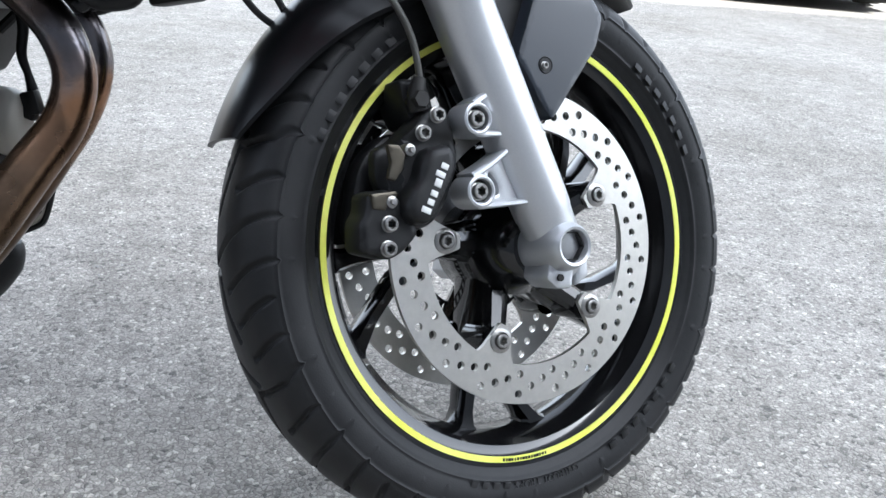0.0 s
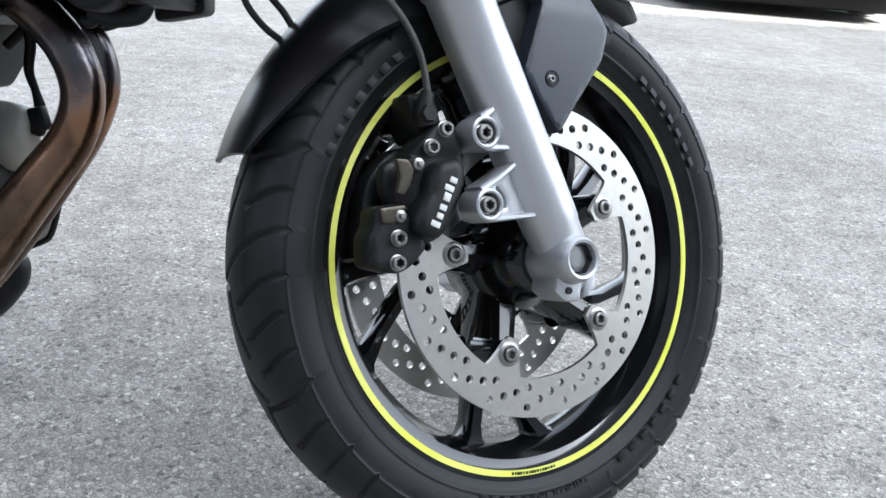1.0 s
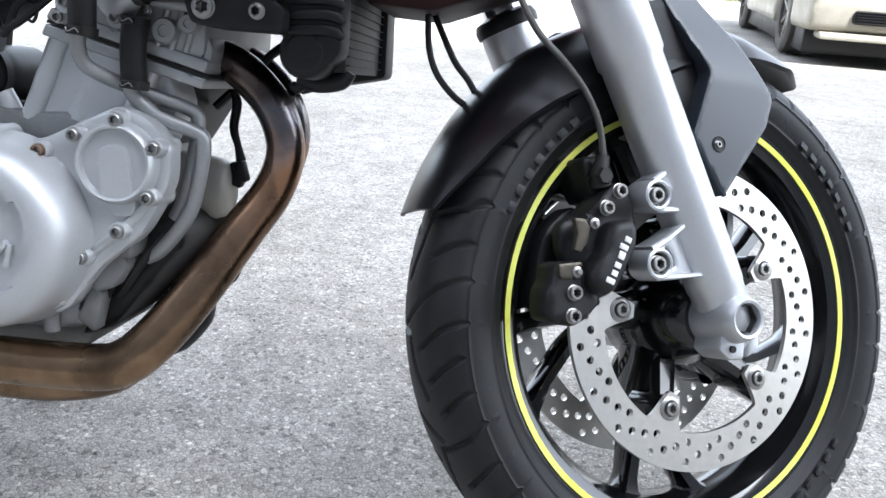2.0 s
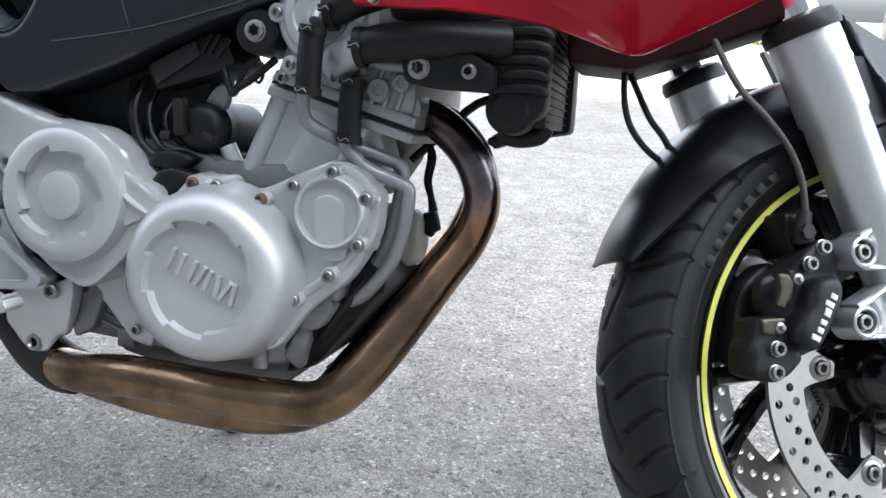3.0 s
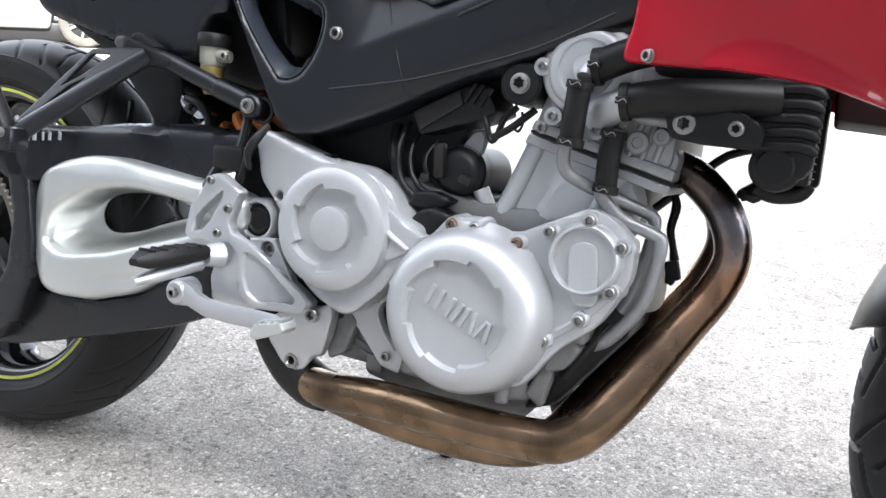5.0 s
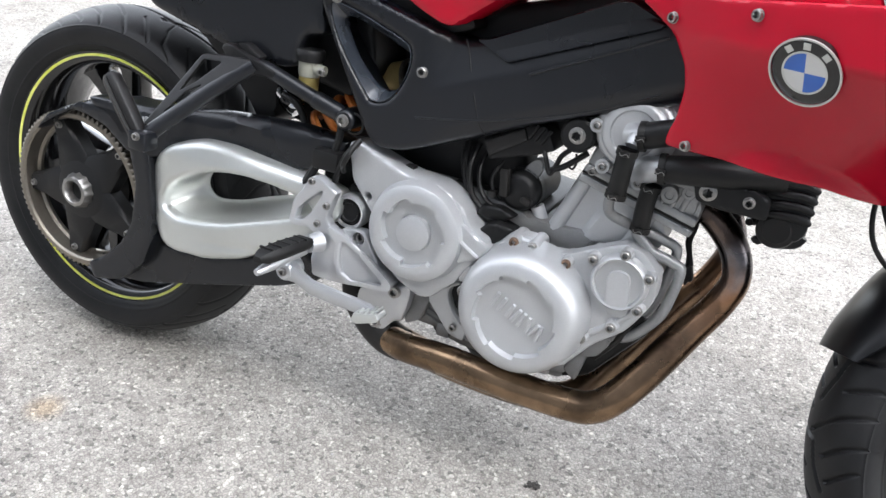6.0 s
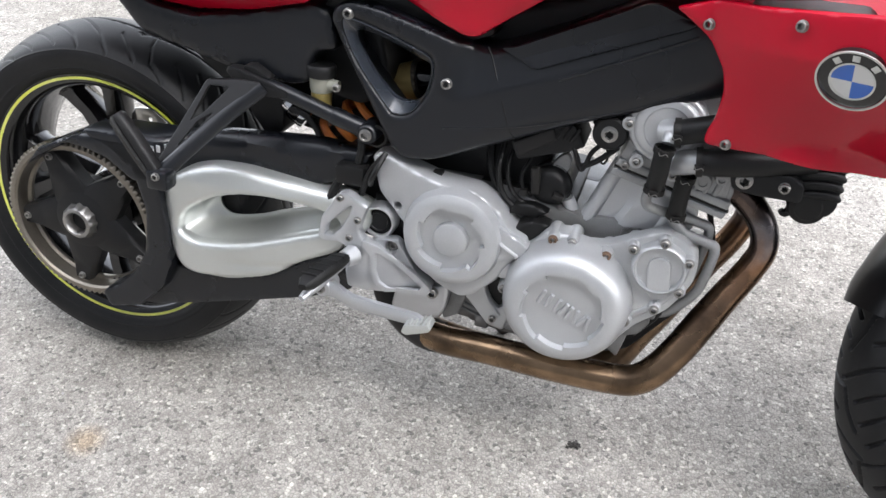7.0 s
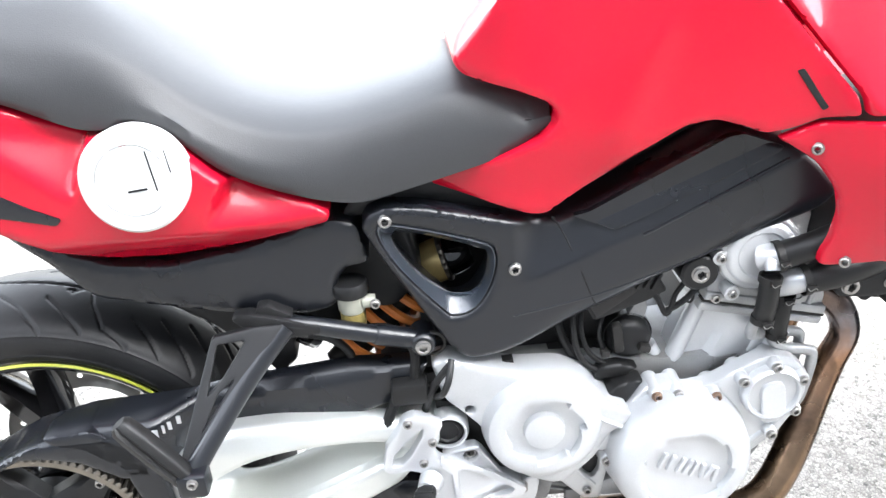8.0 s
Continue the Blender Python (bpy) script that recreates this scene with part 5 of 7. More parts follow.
# leads across the gap behind the cylinder
for pts, r in (([(0.772, -0.080, 0.570), (0.7835, -0.090, 0.5540), (0.7926, -0.092, 0.5340), (0.7990, -0.092, 0.5405), (0.8047, -0.090, 0.5593), (0.8175, -0.086, 0.5735)], 0.0036), ([(0.790, -0.090, 0.5360), (0.8040, -0.092, 0.5430), (0.8169, -0.092, 0.5520), (0.8390, -0.088, 0.5725)], 0.0042),
               ([(0.8169, -0.092, 0.5500), (0.8230, -0.092, 0.5470), (0.8270, -0.092, 0.5560), (0.8240, -0.090, 0.5680)], 0.0016)):
    g = Geo()
    g.tube(pts, r, 8, 5)
    part("lead", g, M_HOSE, engine)
# folded rubber boot between the covers
g = Geo()
g.moulded(soft([(0.7102, 0.4306), (0.7250, 0.4480), (0.7400, 0.4530), (0.7652, 0.4460), (0.7560, 0.4330), (0.7368, 0.4182)], 0.004), -0.118, -0.075, 0.005, fine=0.006, front=lambda x, z: 0.010 * step(0.735, 0.760, x))
g.moulded(soft([(0.7000, 0.4500), (0.7080, 0.4680), (0.7350, 0.4700), (0.7600, 0.4620), (0.7400, 0.4480)], 0.004), -0.100, -0.070, 0.005, fine=0.006)
part("rubber_boot", g, M_HOSE, engine)
g = Geo()
g.lathe([(0.0, -0.004), (0.019, -0.004), (0.021, -0.002), (0.021, 0.006), (0.0, 0.006)], 28, Matrix.Translation((0.762, -0.066, 0.520)) @ Matrix.Rotation(radians(25), 4, "Y") @ Matrix.Diagonal((0.55, 1, 1.25, 1)))
part("linkage_disc", g, M_PIPE, engine)

# black breather and wiring in front of the sump
g = Geo()
g.moulded(soft([(0.860, 0.235), (0.900, 0.250), (0.945, 0.310), (0.972, 0.345), (0.960, 0.372), (0.925, 0.372), (0.890, 0.300)], 0.012), -0.080, 0.05, 0.008, fine=0.012)
part("breather_box", g, M_HOSE, engine)
for i in range(2):
    g = Geo()
    g.tube([(0.948 - 0.02 * i, -0.078, 0.352), (0.930 - 0.022 * i, -0.088, 0.322 - 0.01 * i), (0.905 - 0.02 * i, -0.080, 0.285 - 0.012 * i)], 0.005, 8, 4)
    part("breather_hose", g, M_DARK, engine)

# ---- exhaust ----
def header(pts):
    g = Geo()
    g.tube(pts, [0.0185] * 2 + [0.0195] * 3 + [0.0205, 0.022] + [0.0235] * (len(pts) - 7), 28, 6)
    ob = part("exhaust_header", g, M_EXH, bike, "bronze heat-tinted exhaust header with blue bends")
    g = Geo()
    g.lathe([(0.019, -0.008), (0.029, -0.006), (0.030, 0.004), (0.019, 0.008)], 28, Matrix.Translation((0.972, pts[0][1], 0.529)) @ Matrix.Rotation(radians(-100), 4, "Z"), closed=True)
    part("header_flange", g, M_DARK, ob)
    return ob


header([(0.960, -0.042, 0.531), (0.990, -0.042, 0.527), (1.017, -0.042, 0.513), (1.046, -0.042, 0.482), (1.058, -0.040, 0.442), (1.046, -0.037, 0.400), (1.022, -0.053, 0.360), (0.998, -0.072, 0.320), (0.974, -0.091, 0.280), (0.950, -0.105, 0.248), (0.926, -0.111, 0.227), (0.893, -0.112, 0.218), (0.80, -0.112, 0.216), (0.70, -0.108, 0.217), (0.625, -0.097, 0.209), (0.590, -0.086, 0.208)])
header([(0.955, 0.042, 0.531), (0.985, 0.046, 0.526), (1.008, 0.053, 0.512), (1.030, 0.060, 0.482), (1.037, 0.064, 0.442), (1.020, 0.066, 0.395), (0.992, 0.060, 0.350), (0.967, 0.048, 0.310), (0.941, 0.031, 0.268), (0.913, 0.012, 0.228), (0.890, -0.008, 0.195), (0.862, -0.024, 0.176), (0.80, -0.040, 0.170), (0.70, -0.046, 0.174), (0.62, -0.054, 0.188), (0.580, -0.060, 0.200)])
g = Geo()
g.tube([(0.612, -0.084, 0.203), (0.585, -0.080, 0.206), (0.552, -0.075, 0.222), (0.522, -0.072, 0.255), (0.510, -0.060, 0.29), (0.50, -0.02, 0.33)], [0.0262, 0.029, 0.029, 0.028, 0.026, 0.026], 20, 4)
part("exhaust_collector", g, M_DARK, bike, "dark rusty exhaust collector")

# ---- radiator ----
g = Geo()
g.moulded(soft([(1.056, 0.622), (1.122, 0.626), (1.1215, 0.600), (1.1225, 0.540), (1.112, 0.526), (1.070, 0.543), (1.059, 0.565)], 0.008), -0.104, -0.068, 0.005, fine=0.008)
radiator = part("radiator", g, M_MATT, bike, "black radiator with ribbed end tanks")
for i in range(5):
    g = Geo()
    z = 0.556 + 0.0135 * i
    g.tube([(1.066, -0.102, z), (1.085, -0.105, z + 0.002), (1.104, -0.105, z + 0.0035), (1.116, -0.104, z + 0.002), (1.1215, -0.100, z - 0.002)], [0.004, 0.0052, 0.0055, 0.0055, 0.004], 10, 3)
    part("tank_rib", g, M_MATT, radiator)
g = Geo()
g.lathe([(0.0, -0.106), (0.016, -0.106), (0.0185, -0.104), (0.0225, -0.1035), (0.0245, -0.100), (0.025, -0.06), (0.0, -0.06)], 32, Matrix.Translation((1.0885, 0, 0.5385)))
part("tank_outlet", g, M_HOSE, radiator)
g = Geo()
g.tube([(1.072, -0.052, 0.516), (1.090, -0.052, 0.511), (1.112, -0.052, 0.515), (1.120, -0.052, 0.525)], [0.009, 0.0095, 0.0095, 0.008], 12, 4)
g.tube([(1.078, -0.052, 0.512), (1.070, -0.052, 0.505), (1.064, -0.052, 0.5085)], [0.006, 0.006, 0.004], 10, 3)
part("lower_pipe", g, M_MATT, radiator)
g = Geo()
g.moulded(soft([(1.06, 0.66), (1.128, 0.66), (1.13, 0.52), (1.075, 0.508)], 0.008), 0.12, 0.165, 0.006, fine=0.02)
part("far_tank", g, M_MATT, radiator)
g = Geo()
g.box((1.105, 0.027, 0.60), (0.030, 0.19, 0.155), 0.003)
part("radiator_core", g, M_DARK, radiator)
for i in range(18):
    g = Geo()
    g.box((1.1215, 0.027, 0.53 + 0.0085 * i), (0.003, 0.186, 0.0008), 0.0002)
    part("radiator_fin", g, M_DARK, radiator)
g = Geo()
g.moulded(soft([(0.982, 0.578), (1.000, 0.590), (1.055, 0.586), (1.075, 0.575), (1.075, 0.552), (1.02, 0.552), (0.99, 0.556)], 0.006), -0.130, -0.11, 0.004, fine=0.008)
arm = part("radiator_bracket", g, M_MATT, radiator)
part("bolt", BOLT_BIG, None, arm, m=pose(1.0025, -0.130, 0.5705) @ Matrix.Scale(0.92, 4))
part("bolt", BOLT, None, arm, m=pose(1.051, -0.130, 0.570) @ Matrix.Scale(1.2, 4))
g = Geo()
g.tube([(1.080, 0.036, 0.520), (1.060, 0.036, 0.508), (1.050, 0.036, 0.503)], [0.012, 0.009, 0.007], 10, 3)
g.tube([(1.052, 0.020, 0.505), (1.052, 0.052, 0.505)], 0.005, 8, 1)
part("drain_screw", g, M_MATT, radiator)
g = Geo()
g.tube([(1.075, 0.03, 0.56), (1.031, 0.03, 0.546), (0.995, 0.03, 0.511), (0.959, 0.03, 0.476)], 0.005, 8, 3)
part("stay", g, M_MATT, radiator)
# black block added to darken the hollow inside the fairing
g = Geo()
g.moulded(soft([(0.955, 0.615), (1.06, 0.612), (1.13, 0.62), (1.14, 0.76), (0.98, 0.76), (0.965, 0.69)], 0.02), -0.100, 0.10, 0.01, fine=0.03)
part("fairing_filler", g, M_MATT, bike)
# side stand foot and lever, far side
g = Geo()
g.tube([(0.60, 0.09, 0.20), (0.63, 0.16, 0.12), (0.66, 0.235, 0.03)], 0.011, 12, 3)
g.box((0.665, 0.245, 0.024), (0.06, 0.04, 0.012), 0.004)
part("side_stand", g, M_MATT, bike)
g = Geo()
g.tube([(0.862, 0.10, 0.210), (0.884, 0.10, 0.192), (0.914, 0.10, 0.224), (0.922, 0.10, 0.246)], [0.02, 0.029, 0.027, 0.016], 18, 5)
part("horn", g, M_MATT, bike, "dark rounded rubber piece under the engine")
# ivory guard plate with a rubber edge, far side
g = Geo()
g.moulded(soft([(0.966, 0.328), (0.976, 0.322), (0.9746, 0.3092), (0.9645, 0.2734), (0.9529, 0.2629), (0.9244, 0.2511), (0.895, 0.245), (0.895, 0.300)], 0.006), 0.098, 0.108, 0.002, fine=0.008)
shield = part("guard_plate", g, M_CANISTER, bike, "ivory painted guard plate with a black rubber edge")
g = Geo()
g.tube([(0.966, 0.101, 0.329), (0.977, 0.101, 0.322), (0.9758, 0.101, 0.3092), (0.9657, 0.101, 0.2728), (0.954, 0.101, 0.2618), (0.9248, 0.101, 0.2498), (0.90, 0.101, 0.2445)], 0.0035, 8, 4)
part("rubber_edge", g, M_HOSE, shield)
for x, z in ((0.957, 0.283), (0.930, 0.266)):
    part("bolt", BOLT_DARK, None, shield, m=pose(x, 0.098, z) @ Matrix.Scale(1.1, 4))

# ---- rear wheel ----
HUB = pose(-0.014, 0.014, 0.306) @ Matrix.Diagonal((1.03, 1.0, 1.03, 1.0))
g = Geo()
g.lathe([(0.2265, -0.0715), (0.2285, -0.0690), (0.2265, -0.0660), (0.214, -0.062), (0.206, -0.050), (0.200, -0.030), (0.200, 0.030), (0.206, 0.050), (0.214, 0.062), (0.2265, 0.066), (0.2285, 0.069), (0.2265, 0.0715),
         (0.212, 0.069), (0.204, 0.062), (0.199, 0.045), (0.192, 0.025), (0.192, -0.025), (0.199, -0.045), (0.204, -0.062), (0.212, -0.069)], 128, closed=True)
g.lathe([(0.02, -0.07), (0.05, -0.07), (0.06, -0.03), (0.06, 0.03), (0.02, 0.06)], 40, closed=True)
rear_wheel = part("rear_wheel", g, M_GLOSS, bike, "gloss black cast rear wheel with yellow rim tape", HUB)
REAR_SECTION = [(0.2215, -0.0690), (0.2276, -0.0760), (0.2389, -0.0815), (0.2518, -0.0850), (0.2639, -0.0840), (0.2744, -0.0755), (0.2841, -0.0575), (0.2909, -0.0370), (0.2954, -0.0170), (0.2970, 0.0000)]
REAR_SECTION += [(r, -y) for r, y in REAR_SECTION[-2::-1]]


part("tyre", tyre_geo(REAR_SECTION, 0.297, 60.0, 1.42, 0.0011, 6, 0.0022, 2.2), M_RUBBER, rear_wheel, "wide black road tyre with curved grooves")
g = Geo()
for s in (-1, 1):
    g.lathe([(0.2192, s * 0.0716), (0.2192, s * 0.0706), (0.2148, s * 0.0699), (0.2148, s * 0.0709)], 128, closed=True)
part("rim_tape", g, M_YELLOW, rear_wheel, "fluorescent yellow reflective tape")
for k in range(5):
    g = Geo()
    at = lambda r, a, y=0.0: (r * math.cos(radians(a)), y, r * math.sin(radians(a)))
    for sweep in (0, 26):
        loops = []
        for r, da, w, d in ((0.045, 0, 0.026, 0.034), (0.09, sweep * .35, 0.020, 0.028), (0.15, sweep * .75, 0.017, 0.025), (0.185, sweep * .95, 0.019, 0.026), (0.198, sweep, 0.030, 0.030)):
            a = 20 + 72 * k + da
            c, t = Vector(at(r, a)), Vector(at(1, a + 90))
            loops.append([tuple(c + t * w * u + Vector((0, d * v, 0))) for u, v in ((-1, -.5), (-.6, -1), (.6, -1), (1, -.5), (1, .5), (.6, 1), (-.6, 1), (-1, .5))])
        g.loft(loops)
    part("spoke", g, M_GLOSS, rear_wheel)
# belt pulley, its black carrier and the hub nut
g = Geo()
g.lathe([(0.1318, -0.112), (0.1318, -0.145), (0.1300, -0.1475), (0.1235, -0.1475), (0.1205, -0.144), (0.1180, -0.122), (0.1140, -0.118), (0.1140, -0.112)], 336, closed=True, fn=lambda a, r, y: (r + (0.0040 if int(a * 84 / math.pi + 0.25) % 2 else 0) if r > 0.1312 else r, y))
pulley = part("belt_pulley", g, M_PULLEY, rear_wheel, "toothed bronze grey alloy belt pulley", angle=25)
for k in range(5):
    a = 44 + 72 * k
    g = Geo()
    loops = []
    for r, w, y in ((0.02, 0.036, -0.141), (0.045, 0.036, -0.140), (0.075, 0.027, -0.138), (0.095, 0.020, -0.136), (0.112, 0.017, -0.1355), (0.121, 0.015, -0.135)):
        c, t = Vector(at(r, a, 0)), Vector(at(1, a + 90))
        loops.append([tuple(c + t * w * u + Vector((0, y + v, 0))) for u, v in ((-1, .006), (-.75, 0), (.75, 0), (1, .006), (1, .03), (-1, .03))])
    g.loft(loops)
    part("carrier_arm", g, M_MATT, pulley)
g = Geo()
g.lathe([(0.0, -0.142), (0.045, -0.142), (0.056, -0.136), (0.060, -0.09)], 40)
part("pulley_carrier", g, M_MATT, pulley)
for k in range(5):
    a = radians(44 + 72 * k)
    part("bolt", BOLT, None, pulley, m=pose(0.112 * math.cos(a), -0.1355, 0.112 * math.sin(a)))
g = Geo()
g.lathe([(0.0, -0.134), (0.0165, -0.134), (0.0175, -0.155), (0.0195, -0.158), (0.0245, -0.157), (0.0275, -0.152), (0.0300, -0.139)], 48, fn=lambda a, r, y: (r * (1 + 0.05 * math.cos(12 * a)) if y > -0.155 and r > 0.025 else r, y))
part("hub_nut", g, M_BOLT, pulley, "silver castellated hub nut")
g = Geo()
g.moulded(ring(0, 0, 0.125, 72), 0.075, 0.080, 0.0005, holes=[ring(0, 0, 0.085, 40)] + [ring(0.105 * math.cos(a + j * .1), 0.105 * math.sin(a + j * .1), 0.004, 8) for a in (2 * math.pi * k / 20 for k in range(20)) for j in (0,)], fine=0.02)
part("brake_disc", g, M_STEEL, rear_wheel, "rear brake disc")

# ---- single-sided swingarm, belt guards ----
def arm_front(x, z):
    d = 0.016 * step(0.30, 0.47, x)
    return d + 0.010 * step(0.20, 0.15, x) + 0.010 * step(0.425, 0.46, z) + 0.003 * math.exp(-((z - 0.293 - 0.14 * (x - 0.25)) / 0.006) ** 2) * step(0.24, 0.30, x)


SLOT = [(0.184, 0.340), (0.199, 0.373), (0.247, 0.404), (0.305, 0.420), (0.362, 0.421), (0.430, 0.410), (0.452, 0.396), (0.430, 0.381), (0.360, 0.357), (0.290, 0.335), (0.225, 0.324), (0.198, 0.328)]
DEEP = [(0.224, 0.372), (0.232, 0.392), (0.256, 0.405), (0.305, 0.412), (0.350, 0.410), (0.385, 0.402), (0.390, 0.394), (0.375, 0.388), (0.334, 0.374), (0.295, 0.359), (0.252, 0.350), (0.232, 0.356)]
g = Geo()
g.moulded(soft([(0.156, 0.345), (0.156, 0.398), (0.166, 0.420), (0.198, 0.443), (0.245, 0.457), (0.300, 0.459), (0.440, 0.444), (0.500, 0.432), (0.500, 0.392), (0.470, 0.372), (0.450, 0.345), (0.390, 0.318), (0.345, 0.287), (0.273, 0.266), (0.207, 0.262), (0.178, 0.272), (0.162, 0.300)], 0.018), -0.150, -0.0925, 0.011, fine=0.005, front=arm_front, holes=[sm(SLOT, 5)])
swingarm = part("swingarm", g, M_SWING, bike, "polished silver single-sided swingarm with a long slot", angle=60)
# the slot narrows into a dark opening
g = Geo()
rim, throat = sm(SLOT, 6), sm(DEEP, 6)
loops = []
for i in range(13):
    q = i / 12
    depth = -0.128 + 0.048 * math.sin(q * math.pi / 2)
    loops.append([(a[0] + (b[0] - a[0]) * q, depth + 0.016 * step(0.30, 0.47, a[0]) * (1 - q), a[1] + (b[1] - a[1]) * q) for a, b in zip(rim, throat)])
loops.append([(b[0], -0.078, b[1]) for b in throat])
g.loft(loops, caps=False)
part("slot_funnel", g, M_SWING, swingarm, angle=60)
# black filler added so the gaps round the pivot look dark
g = Geo()
g.moulded(soft([(0.43, 0.40), (0.435, 0.500), (0.545, 0.525), (0.575, 0.45), (0.565, 0.38), (0.54, 0.345), (0.46, 0.355)], 0.015), -0.072, 0.06, 0.008, fine=0.012)
part("pivot_gap_filler", g, M_MATT, swingarm)
guard_front = lambda x, z: -0.040 * step(0.215, 0.150, x) + 0.022 * max(0.0, min(1.0, (z - (0.484 + 0.075 * (x - 0.20))) / 0.020))
g = Geo()
g.moulded(soft([(-0.090, 0.400), (-0.060, 0.436), (0.010, 0.470), (0.080, 0.486), (0.190, 0.490), (0.260, 0.502), (0.400, 0.514), (0.495, 0.510), (0.480, 0.480), (0.445, 0.458), (0.400, 0.440), (0.235, 0.446), (0.165, 0.412), (0.112, 0.411), (0.066, 0.442), (0.032, 0.451), (-0.002, 0.4545), (-0.050, 0.428)], 0.006), -0.112, -0.085, 0.005, fine=0.010,
          front=guard_front)
guard = part("belt_guard", g, M_SATIN, bike, "black plastic upper belt guard")
g = Geo()
for x, w in ((0.1480, 0.0040), (0.1545, 0.0060), (0.1630, 0.0070), (0.1715, 0.0035), (0.1775, 0.0060), (0.1865, 0.0070)):
    z = 0.4700 + 0.15 * (x - 0.146)
    g.box((x, -0.1128 + guard_front(x, z), z), (w, 0.0016, 0.0115), 0.0005)
part("name_bars", g, M_FORK, guard, "worn pale lettering as plain bars")
g = Geo()
g.moulded(soft([(0.0467, 0.4650), (0.0724, 0.4600), (0.1146, 0.4239), (0.1302, 0.3619), (0.1226, 0.2910), (0.098, 0.246), (0.060, 0.210), (0.026, 0.190), (0.040, 0.162), (0.100, 0.178), (0.146, 0.222), (0.1677, 0.2747), (0.1690, 0.3263), (0.1582, 0.4132), (0.130, 0.462), (0.090, 0.487), (0.030, 0.484)], 0.008), -0.152, -0.10, 0.005, fine=0.008)
part("belt_hoop", g, M_SATIN, guard)
g = Geo()
g.moulded(soft([(0.030, 0.162), (0.120, 0.172), (0.188, 0.190), (0.300, 0.222), (0.400, 0.252), (0.470, 0.282), (0.500, 0.33), (0.45, 0.345), (0.390, 0.318), (0.345, 0.285), (0.273, 0.264), (0.207, 0.258), (0.150, 0.262), (0.100, 0.225)], 0.008), -0.128, -0.10, 0.005, fine=0.010)
low = part("lower_belt_guard", g, M_SATIN, bike, "black plastic lower belt guard")
part("bolt", BOLT, None, low, m=pose(0.140, -0.129, 0.242))
g = Geo()
for z0, z1, x0, x1 in ((0.452, 0.49, 0.02, 0.60), (0.180, 0.345, 0.02, 0.60)):
    g.tube([(x0, -0.098, z0), (x1, -0.098, z1)], 0.010, 4, 8)
    for i in range(60):
        q = i / 60
        g.box((x0 + (x1 - x0) * q, -0.098, z0 + (z1 - z0) * q - (0.008 if z0 > 0.4 else -0.008)), (0.004, 0.022, 0.006), 0.001)
part("drive_belt", g, M_HOSE, bike, "black toothed drive belt")

# ---- pillion hanger, footrests, brake pedal ----
g = Geo()
g.tube([(0.490, -0.110, 0.5430), (0.470, -0.113, 0.5500), (0.440, -0.117, 0.5600), (0.434, -0.118, 0.5622)], [0.0130, 0.0130, 0.0130, 0.0115], 16, 3)
g.tube([(0.440, -0.117, 0.5600), (0.400, -0.122, 0.5745), (0.362, -0.126, 0.5875), (0.330, -0.128, 0.5960)], [0.0112, 0.0112, 0.0110, 0.0090], 14, 3)
g.lathe([(0.0, -0.126), (0.012, -0.126), (0.0145, -0.124), (0.0155, -0.12), (0.0155, -0.09)], 28, Matrix.Translation((0.490, 0, 0.543)))
g.tube([(0.335, -0.132, 0.5915), (0.29, -0.165, 0.55), (0.24, -0.215, 0.495), (0.222, -0.232, 0.472)], [0.0115, 0.012, 0.0115, 0.013], 14, 4)
hanger = part("pillion_hanger", g, M_SATIN, bike, "black tubular pillion footrest hanger")
part("bolt", BOLT_BIG, None, hanger, m=pose(0.490, -0.1275, 0.543) @ Matrix.Scale(0.8, 4))
g = Geo()
g.lathe([(0.0135, -0.118), (0.0165, -0.1175), (0.0165, -0.1135), (0.0135, -0.113)], 28, Matrix.Translation((0.5015, 0.002, 0.539)), closed=True)
part("bolt_washer", g, M_DARK, hanger)
# flattened joint plate and its tongue under the tail
g = Geo()
g.moulded(soft([(0.376, 0.5900), (0.350, 0.5985), (0.323, 0.6075), (0.296, 0.6150), (0.280, 0.6140), (0.274, 0.6060), (0.282, 0.5985), (0.300, 0.5900), (0.320, 0.5815), (0.345, 0.5785), (0.374, 0.5800)], 0.004), -0.137, -0.118, 0.003, fine=0.005, front=lambda x, z: 0.25 * max(0.0, 0.30 - x))
part("joint_plate", g, M_MATT, hanger)
g = Geo()
g.moulded(soft([(0.345, 0.604), (0.318, 0.620), (0.306, 0.619), (0.302, 0.612), (0.336, 0.598)], 0.003), -0.130, -0.112, 0.002, fine=0.005)
part("plate_tab", g, M_MATT, hanger)
g = Geo()
slope = lambda x, z: -0.77 * max(0.0, 0.605 - z)
g.moulded(soft([(0.252, 0.594), (0.300, 0.600), (0.335, 0.600), (0.318, 0.582), (0.222, 0.480), (0.206, 0.474)], 0.004), -0.136, -0.13, 0.0015, fine=0.005, front=slope, back=lambda x, z: -0.129 + slope(x, z), holes=[soft([(0.258, 0.5875), (0.290, 0.5885), (0.262, 0.5555), (0.244, 0.5420)], 0.003), soft([(0.256, 0.543), (0.276, 0.556), (0.260, 0.536), (0.236, 0.5105)], 0.003)])
part("hanger_gusset", g, M_MATT, hanger)
g = Geo()
loops = []
